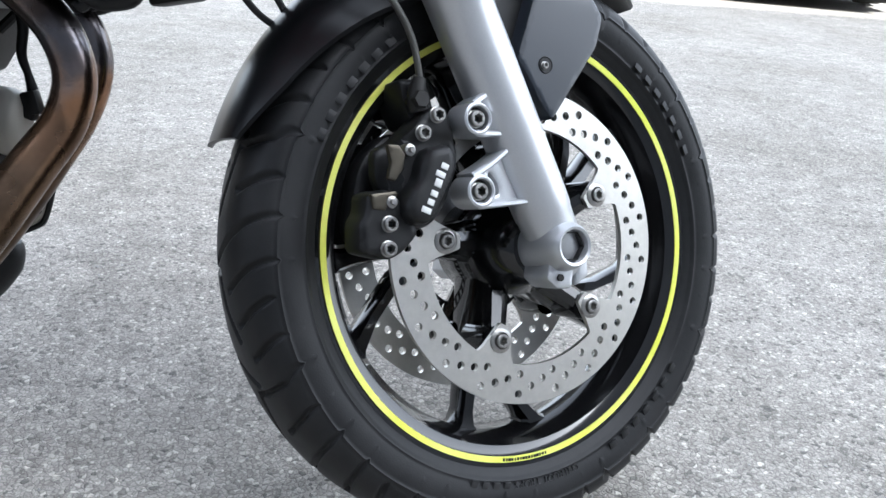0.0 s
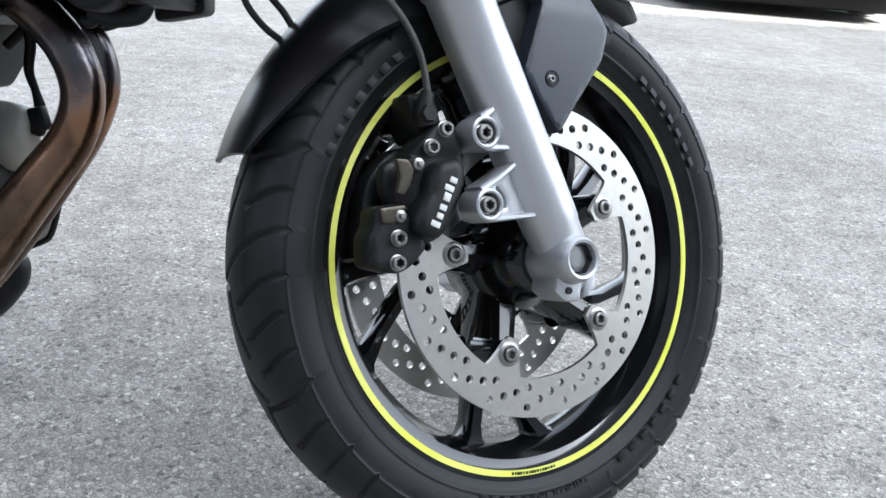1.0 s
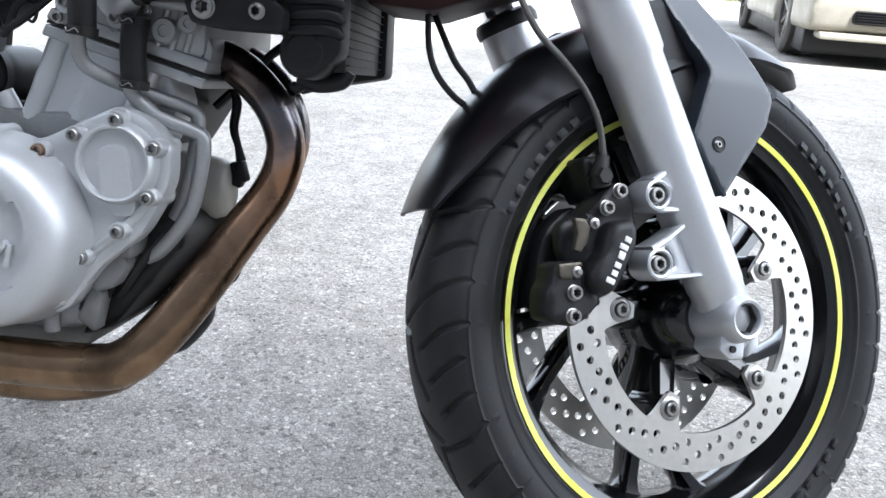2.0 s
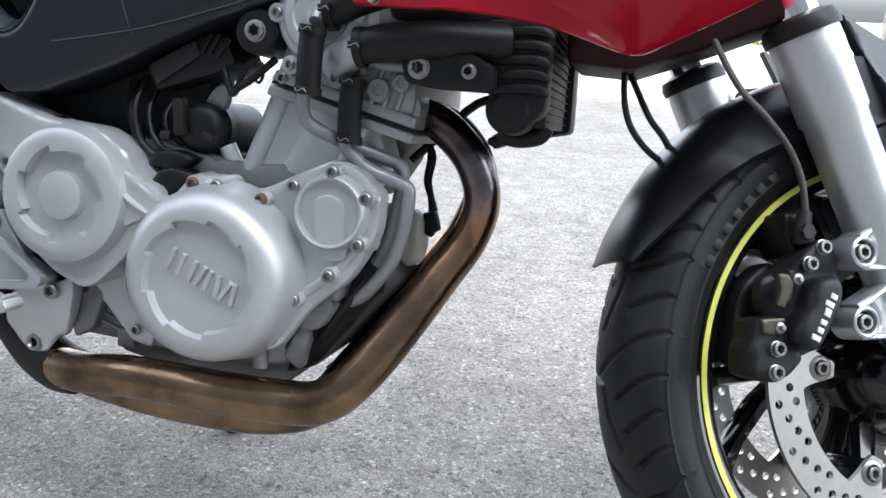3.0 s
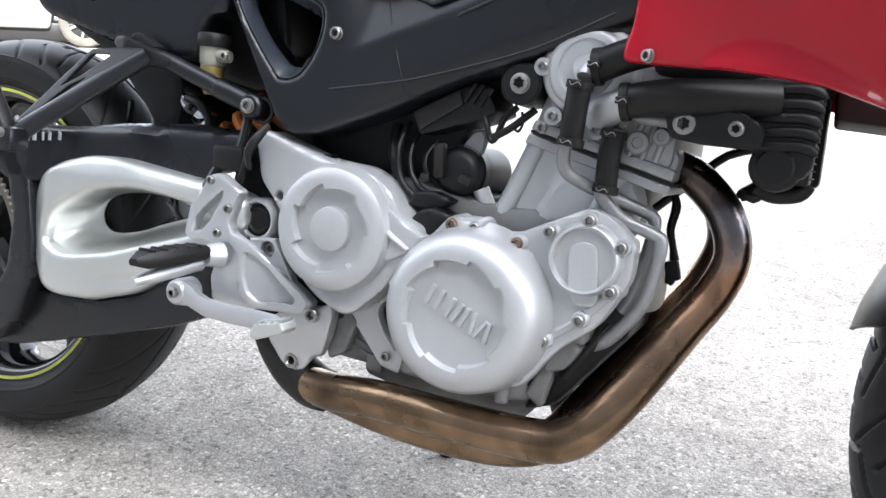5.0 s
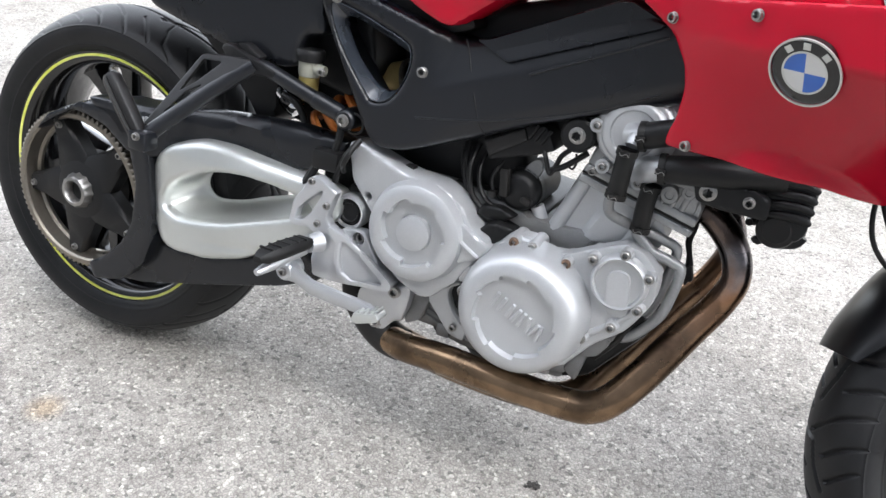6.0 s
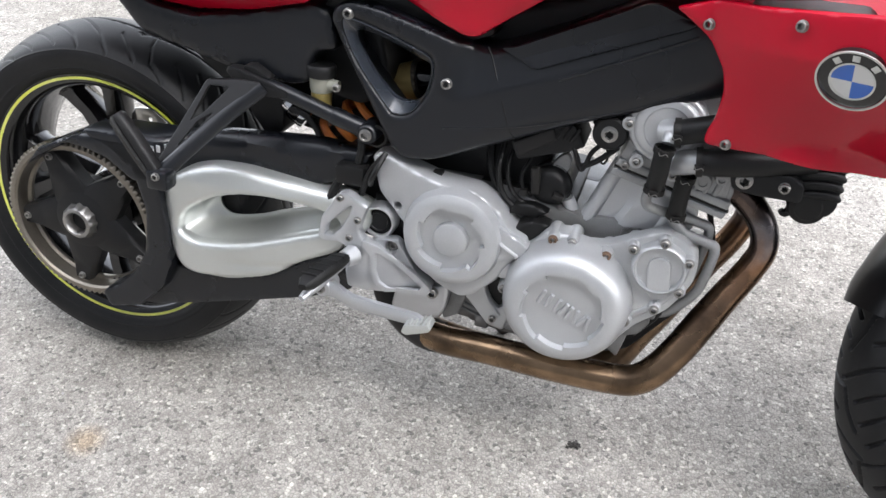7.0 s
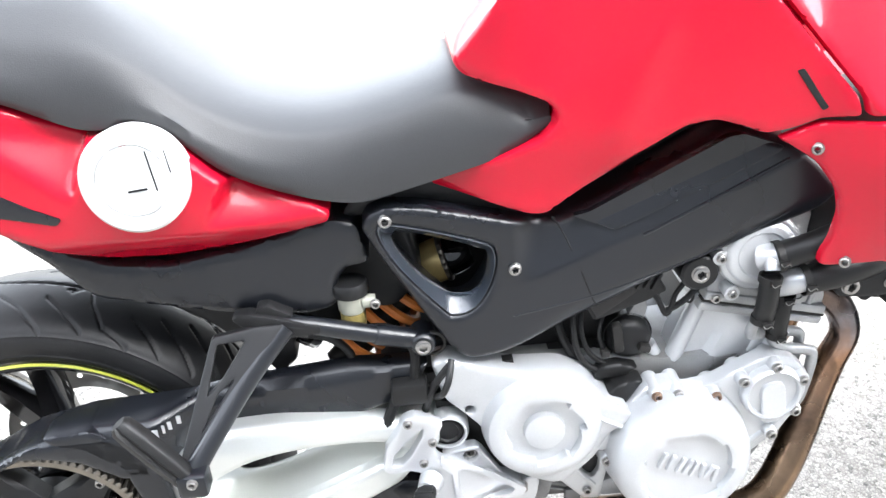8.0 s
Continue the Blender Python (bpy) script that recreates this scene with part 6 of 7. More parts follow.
for q, (w, h) in enumerate(((0.0105, 0.011), (0.0125, 0.0125), (0.0135, 0.013), (0.0135, 0.013), (0.0125, 0.012), (0.0085, 0.008))):
    u = (0.0, 0.08, 0.35, 0.7, 0.94, 1.0)[q]
    c = Vector((0.2205, -0.238, 0.4735)).lerp(Vector((0.1620, -0.236, 0.5560)), u)
    t = Vector((0.816, 0, 0.578))
    loops.append([tuple(c + t * w * a + Vector((0, h * b, 0))) for a, b in ((-1, -.5), (-.8, -.8), (-.3, -1), (-.1, -.8), (.1, -.8), (.3, -1), (.8, -.8), (1, -.5), (1, .5), (.6, 1), (-.6, 1), (-1, .5))])
g.loft(loops)
part("pillion_peg", g, M_HOSE, hanger, "black rubber pillion footrest folded up")
g = Geo()
g.box((0.226, -0.238, 0.472), (0.034, 0.03, 0.03), 0.006)
part("peg_joint", g, M_SATIN, hanger)
part("bolt", BOLT, None, hanger, m=pose(0.228, -0.253, 0.480))

def plate_front(x, z):
    return 0.024 * step(0.49, 0.60, x)


g = Geo()
g.moulded(soft([(0.457, 0.455), (0.471, 0.460), (0.505, 0.441), (0.501, 0.434), (0.491, 0.402), (0.496, 0.390), (0.510, 0.382), (0.585, 0.332), (0.603, 0.319), (0.597, 0.308), (0.588, 0.303), (0.540, 0.302), (0.475, 0.304), (0.470, 0.332), (0.478, 0.360), (0.472, 0.372), (0.457, 0.377), (0.435, 0.373), (0.426, 0.380), (0.432, 0.415), (0.446, 0.434)], 0.006), -0.150, -0.134, 0.0028, fine=0.0045,
          front=lambda x, z: plate_front(x, z), back=lambda x, z: -0.134 + plate_front(x, z),
          holes=[soft([(0.480, 0.440), (0.458, 0.420), (0.441, 0.402), (0.437, 0.385), (0.450, 0.387), (0.463, 0.401), (0.478, 0.428)], 0.003)])
plate = part("footrest_plate", g, M_FORK, bike, "silver cast footrest plate with open upper frame")
# raised rim round the triangular pocket
g = Geo()
g.moulded(soft([(0.500, 0.391), (0.520, 0.384), (0.588, 0.336), (0.606, 0.322), (0.600, 0.311), (0.532, 0.305), (0.517, 0.318), (0.512, 0.334), (0.511, 0.366), (0.496, 0.384)], 0.005), -0.1560, -0.142, 0.0018, fine=0.004, front=plate_front, holes=[soft([(0.5195, 0.371), (0.528, 0.369), (0.591, 0.3235), (0.586, 0.3165), (0.538, 0.3125), (0.5255, 0.322), (0.520, 0.340)], 0.004)])
part("plate_rib", g, M_FORK, plate)
g = Geo()
g.moulded(soft([(0.500, 0.376), (0.514, 0.385), (0.543, 0.389), (0.551, 0.382), (0.577, 0.336), (0.566, 0.330)], 0.004), -0.131, -0.115, 0.002, fine=0.006, holes=[ring(0.537, 0.375, 0.0095, 20)])
g.tube([(0.513, -0.131, 0.384), (0.543, -0.131, 0.3880), (0.550, -0.131, 0.381), (0.576, -0.128, 0.337)], 0.0022, 8, 4)
part("plate_wing", g, M_FORK, plate)
# dark disc sunk in the hole paints the recess as shaded
g = Geo()
g.lathe([(0.0, -0.118), (0.0098, -0.118), (0.0098, -0.11)], 24, Matrix.Translation((0.537, 0, 0.375)))
part("bolt_recess_shade", g, M_DARK, plate)
g = Geo()
g.moulded(soft([(0.560, 0.306), (0.606, 0.314), (0.622, 0.322), (0.627, 0.308), (0.622, 0.280), (0.612, 0.252), (0.598, 0.248), (0.580, 0.226), (0.560, 0.222), (0.549, 0.232), (0.532, 0.258), (0.540, 0.290)], 0.006), -0.116, -0.100, 0.004, fine=0.006, front=lambda x, z: 0.014 * step(0.29, 0.235, z), holes=[ring(0.566, 0.237, 0.006, 14)])
lug = part("lower_lug", g, M_FORK, plate)
g = Geo()
g.moulded(soft([(0.612, 0.316), (0.640, 0.314), (0.652, 0.302), (0.640, 0.262), (0.616, 0.248), (0.612, 0.262), (0.622, 0.284)], 0.006), -0.099, -0.075, 0.004, fine=0.008)
part("lug_return", g, M_CASTB, plate)
for x, y, z, s in ((0.537, -0.119, 0.375, 1.35), (0.477, -0.150, 0.388, 0.95), (0.462, -0.150, 0.450, 0.95), (0.490, -0.150, 0.419, 0.95), (0.601, -0.116, 0.304, 1.6)):
    part("bolt", BOLT, None, plate, m=pose(x, y, z) @ Matrix.Scale(s, 4))
g = Geo()
g.lathe([(0.005, -0.099), (0.0065, -0.101), (0.009, -0.101), (0.0095, -0.098), (0.0125, -0.098), (0.0135, -0.095), (0.0135, -0.08)], 24, Matrix.Translation((0.566, -0.004, 0.237)))
part("plate_bush", g, M_BOLT, plate)
g = Geo()
g.lathe([(0.0205, -0.118), (0.0215, -0.122), (0.0240, -0.1225), (0.027, -0.116), (0.027, -0.08)], 40, Matrix.Translation((0.511, 0, 0.407)))
pivot = part("swingarm_pivot", g, M_FORK, bike, "silver swingarm pivot boss with a black plug")
g = Geo()
g.lathe([(0.0, -0.117), (0.013, -0.117), (0.0145, -0.1195), (0.0170, -0.1195), (0.0185, -0.1165), (0.0208, -0.1165), (0.0208, -0.09)], 32, Matrix.Translation((0.511, 0, 0.407)))
part("pivot_plug", g, M_MATT, pivot)
g = Geo()
g.tube([(0.485, -0.152, 0.362), (0.478, -0.172, 0.362)], [0.016, 0.013], 12, 2)
g.tube([(0.470, -0.170, 0.352), (0.455, -0.225, 0.340), (0.448, -0.255, 0.334)], [0.010, 0.009, 0.005], 10, 3)
rest = part("rider_footrest", g, M_FORK, bike, "silver rider footrest with black rubber")
g = Geo()
loops = []
for q, (x, y, z) in enumerate(((0.482, -0.168, 0.366), (0.476, -0.180, 0.367), (0.466, -0.215, 0.364), (0.456, -0.250, 0.360), (0.453, -0.262, 0.358))):
    w, h = (0.006, 0.013, 0.0145, 0.0135, 0.006)[q], (0.004, 0.009, 0.010, 0.009, 0.004)[q]
    loops.append([(x + w * u, y, z + h * v) for u, v in ((-1, -.4), (-.7, -1), (.7, -1), (1, -.4), (1, .4), (.7, 1), (-.7, 1), (-1, .4))])
g.loft(loops)
for i in range(5):
    g.box((0.474 - 0.0045 * i, -0.188 - 0.014 * i, 0.3745 - 0.001 * i), (0.024, 0.004, 0.004), 0.0015)
part("peg_rubber", g, M_HOSE, rest)
g = Geo()
loops = []
for x, y, z, w, h in ((0.452, -0.174, 0.3125, 0.009, 0.0150), (0.466, -0.178, 0.3125, 0.008, 0.0125), (0.484, -0.183, 0.3070, 0.007, 0.0105), (0.500, -0.188, 0.3045, 0.0065, 0.0105), (0.550, -0.196, 0.3055, 0.006, 0.0105), (0.580, -0.201, 0.3075, 0.006, 0.0100), (0.606, -0.206, 0.3085, 0.006, 0.0095), (0.618, -0.209, 0.3080, 0.005, 0.0070)):
    loops.append([(x, y + w * u, z + h * v) for u, v in ((-1, -.5), (-.6, -1), (.6, -1), (1, -.5), (1, .5), (.6, 1), (-.6, 1), (-1, .5))])
g.loft(loops)
g.lathe([(0.0, -0.186), (0.012, -0.186), (0.015, -0.183), (0.0165, -0.175), (0.0165, -0.155)], 28, Matrix.Translation((0.448, 0, 0.313)))
pedal = part("brake_pedal", g, M_FORK, bike, "silver forged brake pedal")
part("bolt", BOLT, None, pedal, m=pose(0.448, -0.187, 0.313) @ Matrix.Scale(1.1, 4))
g = Geo()
g.moulded(soft([(0.588, 0.2945), (0.592, 0.3080), (0.628, 0.3165), (0.632, 0.3080), (0.628, 0.3035), (0.596, 0.2915)], 0.003), -0.226, -0.200, 0.002, fine=0.005)
for i in range(4):
    g.box((0.600 + 0.0085 * i, -0.213, 0.3105 + 0.0022 * i), (0.0035, 0.024, 0.0050), 0.001)
part("pedal_tip", g, M_SWING, pedal)
# switch and cables near the pedal
g = Geo()
g.box((0.468, -0.118, 0.478), (0.045, 0.03, 0.03), 0.005, None)
g.tube([(0.452, -0.12, 0.47), (0.44, -0.125, 0.445), (0.432, -0.128, 0.42)], 0.007, 8, 3)
g.tube([(0.485, -0.125, 0.45), (0.500, -0.130, 0.49), (0.520, -0.132, 0.517)], 0.005, 8, 3)
g.tube([(0.475, -0.115, 0.49), (0.478, -0.11, 0.53), (0.455, -0.105, 0.558), (0.43, -0.10, 0.56)], 0.006, 8, 5)
part("brake_switch", g, M_HOSE, bike)

# inner rear fender behind the shock absorber
g = Geo()
g.moulded(soft([(0.290, 0.490), (0.275, 0.560), (0.255, 0.640), (0.440, 0.640), (0.475, 0.540), (0.460, 0.475), (0.380, 0.470)], 0.012), 0.012, 0.085, 0.008, fine=0.015)
part("inner_fender", g, M_MATT, bike)

g = Geo()
g.moulded(soft([(0.305, 0.478), (0.270, 0.525), (0.230, 0.565), (0.180, 0.603), (0.100, 0.641), (0.100, 0.680), (0.330, 0.655), (0.330, 0.50)], 0.006), -0.060, 0.085, 0.006, fine=0.015)
part("hugger", g, M_MATT, bike)

# ---- shock absorber, fluid reservoir ----
g = Geo()
a, b = Vector((0.540, 0.004, 0.610)), Vector((0.375, -0.025, 0.465))
ax = (b - a).normalized()
side = ax.orthogonal().normalized()
up = ax.cross(side)
turns = 6
g.tube([tuple(a.lerp(b, 0.27 + 0.63 * i / 112) + 0.033 * (math.cos(2 * math.pi * turns * i / 112) * side + math.sin(2 * math.pi * turns * i / 112) * up)) for i in range(113)], 0.0065, 8, 2)
spring = part("shock_spring", g, M_ORANGE, bike, "orange coil spring of the rear shock absorber")
g = Geo()
to = ax.to_track_quat("Y", "Z").to_matrix().to_4x4()
g.lathe([(0.0, 0.05), (0.016, 0.05), (0.020, 0.054), (0.020, 0.22), (0.0, 0.22)], 24, Matrix.Translation(a) @ to)
part("shock_body", g, M_DARK, spring)
g = Geo()
cross = Matrix.Translation((0.512, -0.004, 0.592)) @ Matrix.Rotation(radians(-16), 4, "Y") @ Matrix.Rotation(radians(-90), 4, "Z")
g.lathe([(0.0, -0.030), (0.022, -0.030), (0.0255, -0.026), (0.0285, -0.004), (0.0290, 0.013), (0.0, 0.013)], 48, cross)
part("preload_adjuster", g, M_GOLD, spring, "gold anodised adjuster", angle=25)
g = Geo()
g.lathe([(0.0, 0.0132), (0.0300, 0.0132), (0.0310, 0.0150), (0.0310, 0.0185), (0.0295, 0.0200), (0.0, 0.0200)], 96, cross, fn=lambda a, r, y: (r * (1 + 0.02 * math.cos(24 * a)) if r > 0.03 else r, y))
part("adjuster_ring", g, M_PULLEY, spring, "worn knurled ring", angle=25)
g = Geo()
g.lathe([(0.0, 0.0205), (0.0262, 0.0205), (0.0265, 0.024), (0.0245, 0.042), (0.020, 0.052), (0.0, 0.053)], 32, cross)
part("adjuster_cap", g, M_GLOSS, spring)
vert = Matrix.Translation((0.411, -0.100, 0.0)) @ Matrix.Rotation(radians(90), 4, "X")
g = Geo()
g.lathe([(0.0, 0.588), (0.0150, 0.588), (0.0165, 0.592), (0.0175, 0.611), (0.0, 0.611)], 28, vert)
g.tube([(0.424, -0.104, 0.6005), (0.4395, -0.104, 0.6005)], [0.009, 0.0075], 14, 2)
pot = part("fluid_reservoir", g, M_TANKPL, bike, "clouded plastic brake fluid reservoir half full of yellow fluid")
g = Geo()
g.lathe([(0.0, 0.552), (0.0085, 0.552), (0.0118, 0.560), (0.0148, 0.568), (0.0152, 0.5875), (0.0, 0.5875)], 28, vert)
part("brake_fluid", g, M_FLUID, pot, "yellow fluid showing through the lower half")
g = Geo()
g.lathe([(0.0, 0.6105), (0.0200, 0.6105), (0.0208, 0.6125), (0.0212, 0.6245), (0.0195, 0.6275), (0.0, 0.6275)], 28, vert, fn=lambda a, r, y: (r * (1 + 0.012 * math.cos(28 * a)) if r > 0.0205 else r, y))
part("reservoir_cap", g, M_MATT, pot)
part("bolt", BOLT, None, pot, m=pose(0.4390, -0.112, 0.6003))
# remote canister of the shock absorber, polished black
g = Geo()
tilt = Matrix.Translation((0.340, -0.040, 0.534)) @ Matrix.Rotation(radians(38), 4, "Y") @ Matrix.Rotation(radians(-90), 4, "Z")
g.lathe([(0.0, -0.034), (0.012, -0.034), (0.0175, -0.029), (0.0185, -0.022), (0.0185, -0.004), (0.0172, -0.003), (0.0172, 0.001), (0.0185, 0.002), (0.0185, 0.022), (0.016, 0.027), (0.0, 0.028)], 36, tilt)
link = part("shock_canister", g, M_CHROME, bike, "polished canister beside the rear shock absorber")
g = Geo()
g.lathe([(0.0186, -0.003), (0.0194, -0.0015), (0.0194, 0.0135), (0.0186, 0.015)], 36, tilt)
part("canister_band", g, M_GLOSS, link)
g = Geo()
g.tube([(0.352, -0.075, 0.545), (0.378, -0.082, 0.540), (0.398, -0.085, 0.520), (0.402, -0.088, 0.495), (0.400, -0.09, 0.47)], 0.0055, 10, 5)
part("shock_hose", g, M_HOSE, bike)

# black filler added to darken the gap between tail and frame cover
g = Geo()
g.moulded(soft([(0.385, 0.575), (0.46, 0.56), (0.50, 0.60), (0.48, 0.70), (0.40, 0.72)], 0.015), -0.060, 0.06, 0.008, fine=0.02)
part("tail_gap_filler", g, M_MATT, bike)

# black filler added so the space under the seat stays dark
g = Geo()
g.moulded(soft([(0.40, 0.70), (0.44, 0.745), (0.62, 0.775), (0.66, 0.70), (0.62, 0.685), (0.50, 0.715)], 0.01), -0.095, 0.095, 0.008, fine=0.02)
part("seat_gap_filler", g, M_MATT, bike)

# ---- frame side cover ----
def frame_front(x, z):
    # axis of the long beam, rising forwards
    q = (z - 0.600) - 0.40 * (x - 0.68)
    d = 0.0
    if x > 0.60:
        d += 0.014 * step(-0.012, -0.060, q) * step(0.60, 0.68, x)
        d += 0.36 * max(0.0, min(q, 0.105) - 0.039) * step(0.60, 0.64, x)
    return d


WINDOW = [(0.452, 0.698), (0.476, 0.701), (0.562, 0.673), (0.581, 0.656), (0.576, 0.620), (0.556, 0.588), (0.532, 0.580), (0.517, 0.591), (0.470, 0.652)]
WINDOW_IN = [(0.466, 0.681), (0.494, 0.682), (0.560, 0.658), (0.574, 0.648), (0.570, 0.616), (0.555, 0.598), (0.533, 0.597), (0.516, 0.607), (0.488, 0.637)]
g = Geo()
g.moulded(soft([(0.433, 0.700), (0.440, 0.718), (0.462, 0.727), (0.503, 0.722), (0.634, 0.687), (0.661, 0.684), (0.739, 0.719), (0.855, 0.775), (0.885, 0.770), (0.925, 0.752), (0.965, 0.715), (0.980, 0.690), (0.962, 0.668), (0.848, 0.627), (0.769, 0.598), (0.680, 0.557), (0.620, 0.533), (0.585, 0.519), (0.545, 0.515), (0.526, 0.530), (0.499, 0.577), (0.459, 0.650)], 0.014), -0.125, -0.055, 0.009, fine=0.0045, front=frame_front,
          holes=[sm(WINDOW, 5)])
frame_cover = part("frame_cover", g, M_SATIN, bike, "satin black frame cover beam with an open triangle")
# slanted inner faces of the triangle
rim, throat = sm(WINDOW, 5), sm(WINDOW_IN, 5)
g = Geo()
g.loft([[(a[0] + (b[0] - a[0]) * q, -0.1235 + depth, a[1] + (b[1] - a[1]) * q) for a, b in zip(rim, throat)] for q, depth in ((-0.12, 0.004), (0.0, 0.0015), (0.10, 0.0015), (0.18, 0.003), (0.90, 0.016), (1.0, 0.019), (1.0, 0.026))], caps=False)
# this bevel's colour carries the reflected sky
part("window_bevel", g, M_SKYSHEEN, frame_cover, angle=30)
g = Geo()
g.moulded(soft([(0.672, 0.691), (0.690, 0.694), (0.846, 0.768), (0.862, 0.770), (0.908, 0.752), (0.902, 0.746), (0.722, 0.671), (0.714, 0.672)], 0.004), -0.1305, -0.118, 0.0030, fine=0.005, front=frame_front)
part("cover_pad", g, M_SATIN, frame_cover)
for pts, r in (([(0.752, 0.662), (0.83, 0.6985), (0.914, 0.738)], 0.0022), ([(0.60, 0.572), (0.70, 0.590), (0.78, 0.613), (0.846, 0.636), (0.92, 0.672)], 0.0016)):
    g = Geo()
    g.tube([(x, -0.1245 + frame_front(x, z), z) for x, z in pts], r, 8, 4)
    part("cover_ridge", g, M_SATIN, frame_cover)
g = Geo()
g.tube([(x, -0.1247 + frame_front(x, z), z) for x, z in ((0.651, 0.686), (0.660, 0.672), (0.669, 0.652), (0.682, 0.618), (0.694, 0.584), (0.702, 0.570))], 0.0011, 6, 3)
part("cover_seam", g, M_MATT, frame_cover)
for x, z, s in ((0.461, 0.710, 1.3), (0.603, 0.635, 1.3)):
    part("bolt", BOLT, None, frame_cover, m=pose(x, -0.124 + frame_front(x, z), z) @ Matrix.Scale(s, 4))

# ---- bodywork ----
SEAT_LOW = ((-0.30, 0.955), (-0.1, 0.925), (0.0, 0.902), (0.089, 0.873), (0.140, 0.848), (0.169, 0.836), (0.218, 0.842), (0.260, 0.821), (0.294, 0.783), (0.340, 0.760), (0.390, 0.742), (0.438, 0.732), (0.489, 0.743), (0.583, 0.765), (0.627, 0.785), (0.640, 0.794), (0.648, 0.803))
SEAT_TOP = ((-0.30, 0.985), (-0.1, 0.955), (0.0, 0.942), (0.105, 0.930), (0.190, 0.918), (0.225, 0.902), (0.255, 0.876), (0.283, 0.851), (0.325, 0.826), (0.376, 0.814), (0.424, 0.815), (0.485, 0.828), (0.546, 0.846), (0.60, 0.842), (0.636, 0.832), (0.648, 0.824))
WIDE = ((-0.30, 0.08), (0.0, 0.115), (0.2, 0.128), (0.40, 0.135), (0.55, 0.130), (0.648, 0.125))


def smooth_table(table, x):
    return sum(lerp_table(table, x + d) * w for d, w in ((-0.016, 0.2), (-0.008, 0.2), (0, 0.2), (0.008, 0.2), (0.016, 0.2)))


g = Geo()
loops = []
for i in range(100):
    x = -0.30 + 0.948 * i / 99
    zl, zt, w = smooth_table(SEAT_LOW, x), smooth_table(SEAT_TOP, x), lerp_table(WIDE, x)
    h = zt - zl
    crown = 0.022 + 0.030 * step(0.24, 0.14, x) * step(-0.3, -0.1, x)
    half = [(0.0, zt + crown), (0.35 * w, zt + crown * 0.93), (0.62 * w, zt + crown * 0.62), (0.80 * w, zt + crown * 0.18), (0.90 * w, zt - 0.006), (0.955 * w, zt - 0.02 - h * 0.10), (0.985 * w, zt - h * 0.5), (1.0 * w, zl + h * 0.22), (0.985 * w, zl + 0.004), (0.90 * w, zl), (0.4 * w, zl + h * .3), (0.0, zl + h * .3)]
    loops.append([(x, -y, z) for y, z in half] + [(x, y, z) for y, z in half[-2:0:-1]])
g.loft(loops)
part("seat", g, M_SEAT, bike, "grey black textured vinyl seat with a pillion step", angle=60)


def tail_front(x, z):
    b = 0.022 * math.exp(-((x - 0.215) / 0.09) ** 2) * step(0.67, 0.76, z)
    taper = 0.06 * step(0.0, -0.35, x)
    # two hollow facets that look up, ahead of and behind the filler cap
    over = lambda v, e=0.005: 0.5 * (v + math.sqrt(v * v + e * e))
    rise = lambda low, high: over(z - low) - over(z - high)
    facet = 0.85 * rise(lerp_table(((0.26, 0.7312), (0.337, 0.7255), (0.393, 0.7362)), x), lerp_table(((0.26, 0.785), (0.2932, 0.7714), (0.3358, 0.7535), (0.3929, 0.7370)), x)) * step(-0.004, 0.016, x - 0.2677 - 0.634 * (z - 0.7312))
    facet += 0.70 * rise(lerp_table(((-0.1, 0.93), (0.0804, 0.823), (0.137, 0.777), (0.17, 0.755)), x), lerp_table(((-0.1, 0.935), (0.087, 0.845), (0.159, 0.8275)), x)) * step(0.012, -0.004, x - 0.137 - 0.435 * (z - 0.777))
    under = 0.05 * step(0.73, 0.66, z + 0.45 * max(0.0, 0.10 - x) * -1)
    return -b + taper + under + facet


g = Geo()
g.moulded(soft([(-0.33, 0.945), (-0.1, 0.922), (0.0, 0.900), (0.089, 0.870), (0.140, 0.846), (0.169, 0.834), (0.218, 0.840), (0.258, 0.820), (0.294, 0.781), (0.340, 0.758), (0.390, 0.741), (0.404, 0.728), (0.400, 0.716), (0.303, 0.689), (0.213, 0.677), (0.150, 0.684), (0.072, 0.722), (0.009, 0.768), (-0.08, 0.83), (-0.2, 0.89)], 0.010), -0.136, -0.02, 0.008, fine=0.0042, front=tail_front)
h = g.mirrored()
g.add(h.v, h.f)
tail = part("tail_panel", g, M_RED, bike, "glossy red tail panel with a white fuel cap")
# black numeral on the tail drawn as a plain swoosh
g = Geo()
for k in range(2):
    g.moulded(soft([(0.055 - 0.045 * k, 0.762 + .02 * k), (0.120 - 0.045 * k, 0.748 + .02 * k), (0.128 - 0.045 * k, 0.756 + .02 * k), (0.098 - 0.045 * k, 0.768 + .02 * k), (0.06 - 0.045 * k, 0.790 + .02 * k), (0.045 - .045 * k, 0.785 + .02 * k)], 0.006), -0.1372, -0.130, 0.0005, fine=0.008, front=lambda x, z: tail_front(x, z) - 0.0005)
part("tail_mark", g, M_SATIN, tail, "black mark in plain shapes")
cap_at = Matrix.Translation((0.2155, -0.158, 0.797)) @ Matrix.Rotation(radians(-8), 4, "X")
g = Geo()
g.lathe([(0.0, -0.0065), (0.030, -0.007), (0.0355, -0.0070), (0.036, -0.0045), (0.0375, -0.0045), (0.038, -0.0070), (0.052, -0.005), (0.0555, -0.001), (0.0555, 0.02)], 72, cap_at)
cap = part("fuel_cap", g, M_WHITE, tail, "round white painted fuel filler cap")
g = Geo()
g.box((0.0215, -0.0082, 0.006), (0.0016, 0.0008, 0.042), 0.0002, cap_at @ Matrix.Rotation(radians(-8), 4, "Y"))
